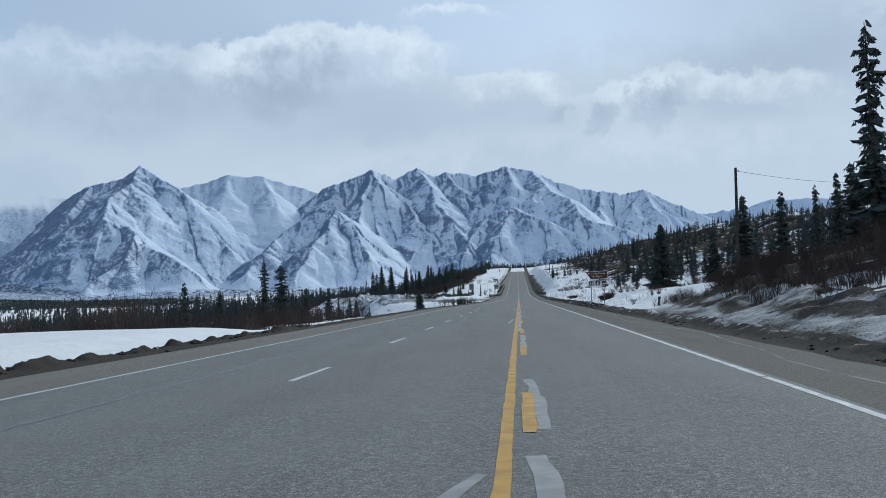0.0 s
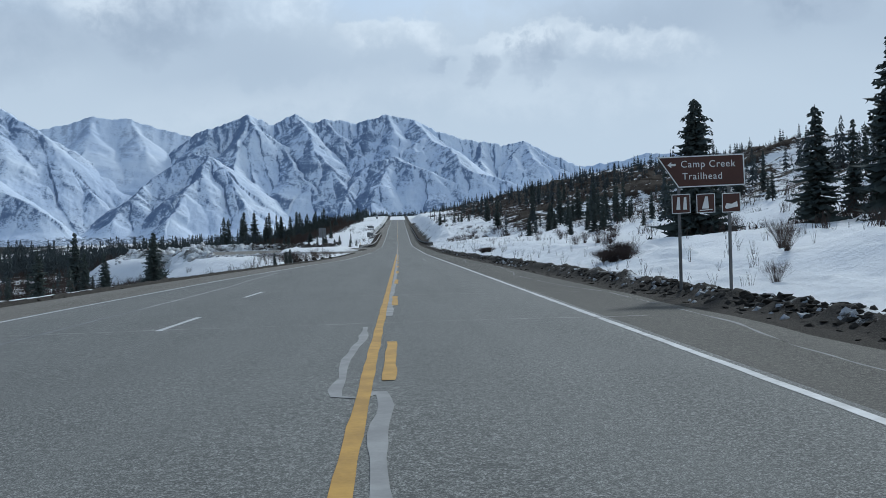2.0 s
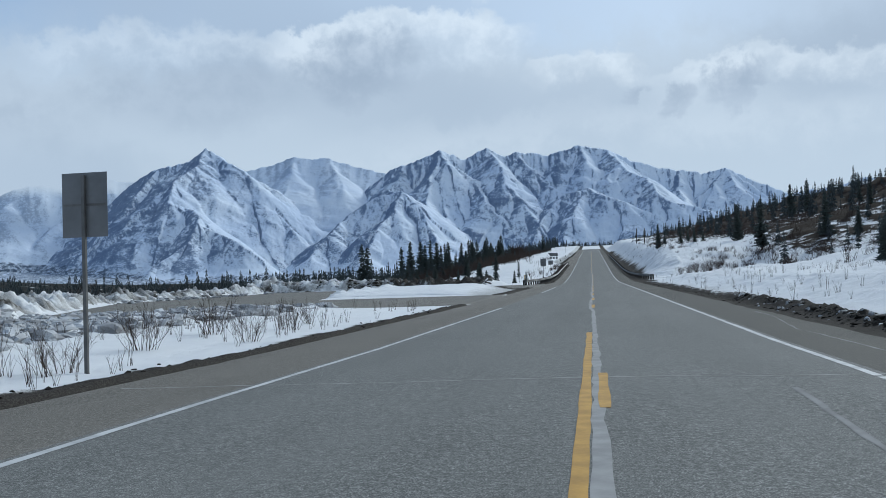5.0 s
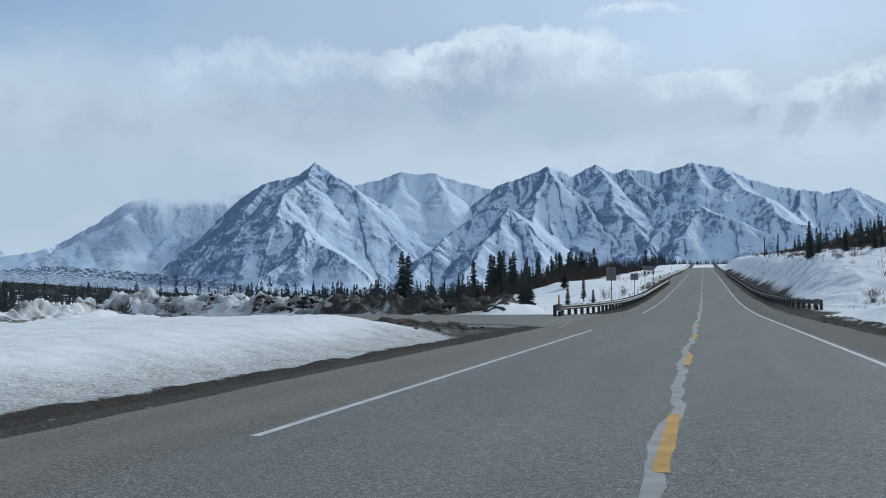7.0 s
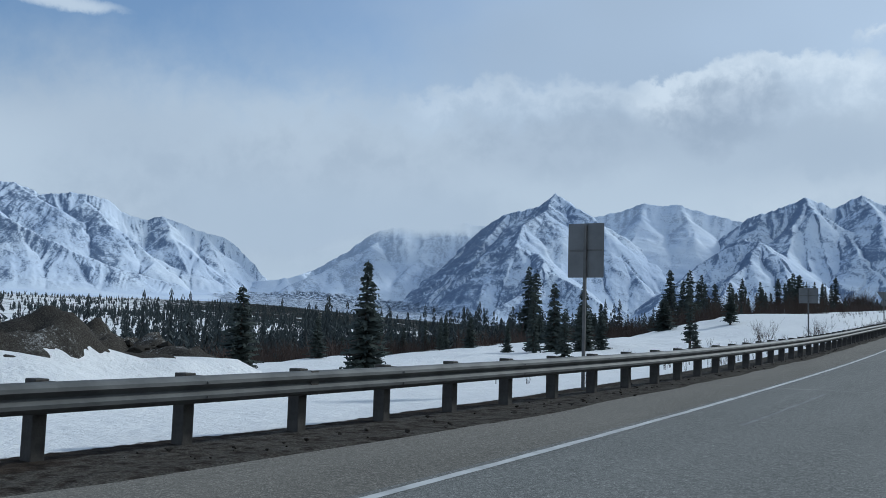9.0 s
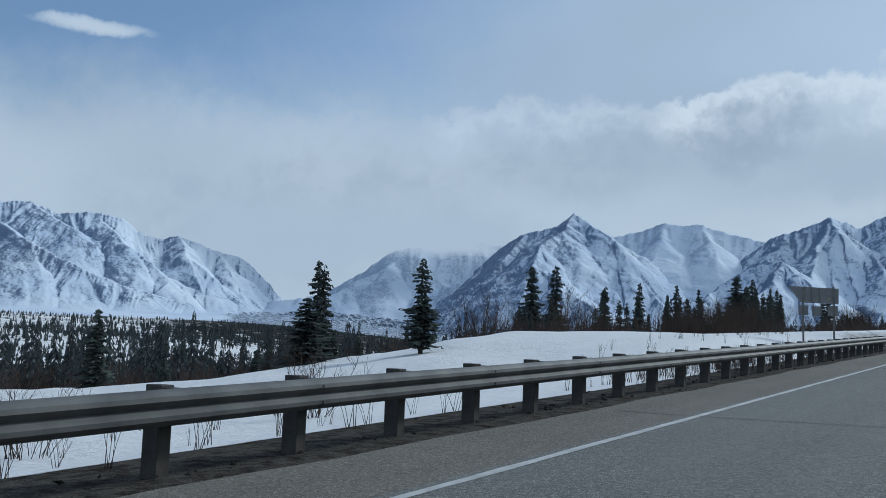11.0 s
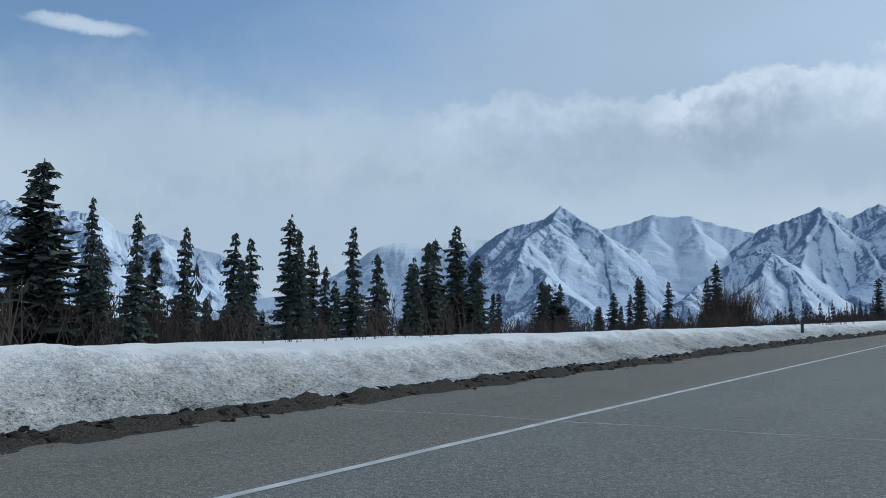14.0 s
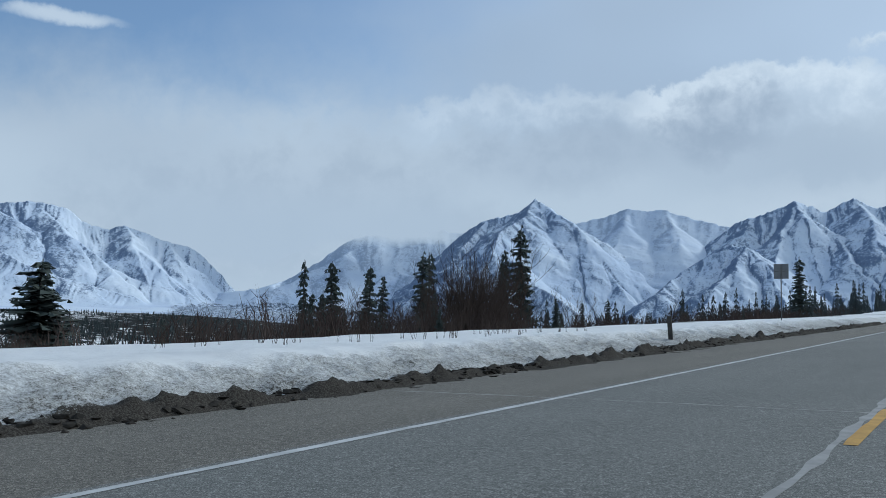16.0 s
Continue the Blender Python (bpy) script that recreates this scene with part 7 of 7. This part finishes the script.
def letters(body, size, x, z, y, parent, label, mat):
    cu = bpy.data.curves.new("words", "FONT")
    cu.body, cu.size, cu.extrude = body, size, 0.002
    cu.space_character = 1.12
    ob = bpy.data.objects.new("words", cu)
    scene.collection.objects.link(ob)
    dg = bpy.context.evaluated_depsgraph_get()
    me = bpy.data.meshes.new_from_object(ob.evaluated_get(dg))
    bpy.data.objects.remove(ob)
    me.materials.clear()
    me.materials.append(mat)
    w = new("lettering", me)
    w.parent = parent
    w.matrix_basis = pose(x, y, z, 90, 0, 0)
    w["label"] = label
    return w


def build_trail_sign():
    """Brown guide sign with a slanting arrow side, on two steel posts; faces -y."""
    x0, y0 = 6.1, 82.9
    zb = ground_z(6.7, y0)
    s = thing("trailhead_sign", "brown trailhead guide sign on two steel posts in snow", "road sign", pose(x0, y0, 0))
    shape = [(0.03, 2.88), (2.0, 2.92), (2.02, 2.22), (0.50, 2.19)]
    face = part("board", plate(bmesh.new(), shape, -0.01, 0.01), BROWN, s, "brown board with a slanting side")
    part("border", outline(bmesh.new(), shape, 0.025, -0.016, -0.0105), SIGN_WHITE, face, "white border line")
    letters("Camp Creek", 0.215, 0.56, 2.64, -0.015, face, "white words Camp Creek", SIGN_WHITE)
    letters("Trailhead", 0.215, 0.59, 2.37, -0.015, face, "white word Trailhead", SIGN_WHITE)
    bm = bmesh.new()
    plate(bm, [(0.26, 2.70), (0.35, 2.765), (0.35, 2.725), (0.45, 2.725), (0.45, 2.675), (0.35, 2.675), (0.35, 2.635)], -0.015, -0.0105)
    part("arrow", bm, SIGN_WHITE, face, "white arrow pointing left")
    for k, x in enumerate((0.34, 0.90, 1.48)):
        sq = [(x, 2.04), (x + 0.42, 2.05), (x + 0.42, 1.62), (x, 1.61)]
        small = part("symbol_plate", plate(bmesh.new(), sq, -0.01, 0.008), BROWN, s, "small brown symbol plate")
        part("border", outline(bmesh.new(), sq, 0.016, -0.015, -0.0105), SIGN_WHITE, small)
        bm = bmesh.new()
        if k == 0:
            for dx in (0.10, 0.25):
                plate(bm, [(x + dx, 1.70), (x + dx + 0.03, 1.98), (x + dx + 0.08, 1.98), (x + dx + 0.09, 1.70)], -0.014, -0.0105)
        elif k == 1:
            plate(bm, [(x + 0.12, 1.71), (x + 0.20, 1.98), (x + 0.26, 1.98), (x + 0.28, 1.71)], -0.014, -0.0105)
            plate(bm, [(x + 0.07, 1.68), (x + 0.36, 1.70), (x + 0.36, 1.68), (x + 0.07, 1.66)], -0.014, -0.0105)
        else:
            plate(bm, [(x + 0.06, 1.72), (x + 0.10, 1.82), (x + 0.22, 1.80), (x + 0.34, 1.86), (x + 0.36, 1.74), (x + 0.10, 1.69)], -0.014, -0.0105)
        part("symbol", bm, SIGN_WHITE, small, "plain white symbol shape")
    for x in (0.52, 1.66):
        bm = box(bmesh.new(), x - 0.03, 0.012, zb - 0.5, x + 0.03, 0.072, 2.86, 0.004)
        part("post", bm, STEEL, s, "grey steel post")


build_trail_sign()


def build_guide_sign_back():
    """The back of a guide sign behind the guardrail, with three small plates."""
    x0, y0 = -11.08, 391.9
    z0 = float(road_z(y0)) + 0.27
    s = thing("guide_sign", "grey back of a guide sign with small plates on steel posts", "road sign", pose(x0, 391.68, z0 + 0.36, 0, 0, 9.8))
    shape = [(0.0, 2.71), (2.54, 2.56), (2.52, 1.72), (0.62, 1.80)]
    board = part("board", plate(bmesh.new(), shape, 0.0, 0.012), SIGN_BACK, s, "grey aluminium board seen from behind")
    for x in (1.16, 1.56):
        part("stiffener", box(bmesh.new(), x - 0.025, -0.045, 1.80, x + 0.025, -0.002, 2.58, 0.004), STEEL, board)
    part("sticker", box(bmesh.new(), 2.02, -0.004, 1.98, 2.09, -0.001, 2.05), YELLOW, board, "small yellow sticker")
    for x, z1, z2 in ((0.50, 1.12, 1.64), (1.20, 1.08, 1.60), (1.98, 1.08, 1.62)):
        part("symbol_plate", box(bmesh.new(), x, 0.0, z1, x + 0.50, 0.012, z2, 0.003), SIGN_BACK, s, "small grey plate seen from behind")
    for x, top in ((0.74, 2.66), (2.28, 2.66)):
        part("post", box(bmesh.new(), x - 0.05, -0.12, -1.5, x + 0.05, -0.045, top, 0.006), STEEL, s, "grey steel post")
    for x in (1.25, 1.64):
        part("strut", box(bmesh.new(), x - 0.022, -0.05, 1.1, x + 0.022, -0.01, 1.85), STEEL, s)


build_guide_sign_back()
z = float(road_z(391.5))
s = thing("stay_wire", "thin dark stay wire slanting up from the guardrail end", "wire", pose(-6.35, 391.45, z))
part("strand", rod(bmesh.new(), (0, 0, 0.55), (-1.05, 0.2, 1.10), 0.009, 0.009, 6), BLACK, s)


def sign_back(x, y, w, h, top, label, seams=1):
    """A single-post sign seen from behind."""
    z = ground_z(x, y)
    s = thing("sign", label, "road sign", pose(x, y, z), "single-post signs")
    t = top - z
    part("post", box(bmesh.new(), -0.032, -0.032, -0.6, 0.032, 0.032, t - 0.05, 0.004), STEEL, s)
    board = part("board", box(bmesh.new(), -w / 2, 0.036, t - h, w / 2, 0.046, t, 0.003), SIGN_BACK, s, "grey aluminium back")
    for k in range(seams):
        zz = t - h * (k + 1) / (seams + 1)
        part("brace", box(bmesh.new(), -w / 2 + 0.03, 0.026, zz - 0.02, w / 2 - 0.03, 0.037, zz + 0.02), STEEL, board)
    return s


sign_back(-8.65, 171.0, 0.86, 1.14, 3.15, "grey back of a tall rectangular sign on a post")
sign_back(-7.35, 297.5, 0.84, 1.2, 4.05, "grey back of a rectangular sign behind the guardrail")
sign_back(-7.5, 326.4, 0.9, 0.75, 4.25, "grey back of a small sign behind the guardrail")
sign_back(-11.2, 558.3, 0.95, 1.0, 15.5, "grey back of a sign above the snow bank")


def wood_post(x, y, h, w, lean, label):
    z = ground_z(x, y) if x > 0 else float(road_z(y)) - 0.05
    s = thing("marker_post", label, "post", pose(x, y, z, 0, lean, 12), "roadside posts")
    part("post", box(bmesh.new(), -w / 2, -w / 2, -0.5, w / 2, w / 2, h, 0.012), WEATHERED, s)
    return s


p = wood_post(11.75, 77.7, 0.85, 0.14, 2, "short brown wooden marker post in snow")
part("cap", box(bmesh.new(), -0.02, -0.10, 0.62, 0.13, 0.04, 0.86, 0.01), WEATHERED, p, "small wooden block")
p = wood_post(-9.15, 426.45, 1.08, 0.155, -6, "leaning weathered wooden marker post by the snow bank")
part("splint", box(bmesh.new(), 0.06, -0.06, -0.1, 0.15, 0.05, 0.68, 0.008), WEATHERED, p, "short splint board")
wood_post(-9.15, 481.05, 1.0, 0.15, 0, "weathered wooden marker post by the snow bank")
wood_post(-8.6, 525.6, 1.02, 0.15, -4, "weathered wooden marker post by the snow bank")
z = float(road_z(427.3))
s = thing("iron_rod", "thin dark iron rod beside the marker post", "rod", pose(-8.8, 427.5, z))
part("rod", rod(bmesh.new(), (0, 0, -0.3), (0.06, 0, 0.62), 0.016, 0.016, 6), BLACK, s)
z = ground_z(-8.7, 277.2)
s = thing("delineator", "flat yellow delineator post at the guardrail end", "marker", pose(-8.75, 277.0, z))
part("blade", box(bmesh.new(), -0.06, -0.012, float(road_z(277)) + 0.68 - z, 0.06, 0.012, float(road_z(277)) + 1.33 - z, 0.004), YELLOW, s)
part("foot", box(bmesh.new(), -0.03, -0.016, -0.3, 0.03, 0.008, float(road_z(277)) + 0.80 - z, 0.004), DARK_STEEL, s)
s = thing("snow_stake", "thin pale snow stake on the white field", "stake", pose(-24.0, 408.0, ground_z(-24.0, 408.0)))
part("stake", rod(bmesh.new(), (0, 0, -0.3), (0, 0, 0.9), 0.02, 0.018, 6), STEEL, s)


def utility_pole(x, y, top, label):
    z = ground_z(x, y)
    s = thing("utility_pole", label, "utility pole", pose(x, y, z, 0, 1.2, 0))
    part("pole", rod(bmesh.new(), (0, 0, -0.8), (0, 0, top - z), 0.15, 0.10, 12), BARK, s, "dark brown wooden pole")
    part("insulator", rod(bmesh.new(), (0.10, 0, top - z - 0.25), (0.24, 0, top - z - 0.25), 0.03, 0.05, 8), STEEL, s)
    return s


utility_pole(16.65, 70.5, 10.1, "tall dark wooden utility pole among the brush")
utility_pole(57.0, 125.0, 15.8, "distant dark wooden utility pole on the hillside")

utility_pole(13.1, 430.0, 14.7, "far dark wooden utility pole above the cut bank")
utility_pole(13.7, 400.0, 13.2, "far dark wooden utility pole above the cut bank")


def build_wire():
    a, b = Vector((16.9, 70.5, 9.85)), Vector((57.0, 125.0, 15.5))
    cu = bpy.data.curves.new("wire", "CURVE")
    cu.dimensions, cu.bevel_depth, cu.bevel_resolution = "3D", 0.014, 1
    sp = cu.splines.new("POLY")
    n = 24
    sp.points.add(n - 1)
    for k in range(n):
        u = k / (n - 1)
        p = a.lerp(b, u)
        sp.points[k].co = (p.x, p.y, p.z - 1.3 * 4 * u * (1 - u), 1)
    cu.materials.append(BLACK)
    ob = new("overhead_wire", cu)
    dg = bpy.context.evaluated_depsgraph_get()
    me = bpy.data.meshes.new_from_object(ob.evaluated_get(dg))
    bpy.data.objects.remove(ob)
    tagged(new("overhead_wire", me), "thin dark sagging wire between the utility poles", "wire")


build_wire()
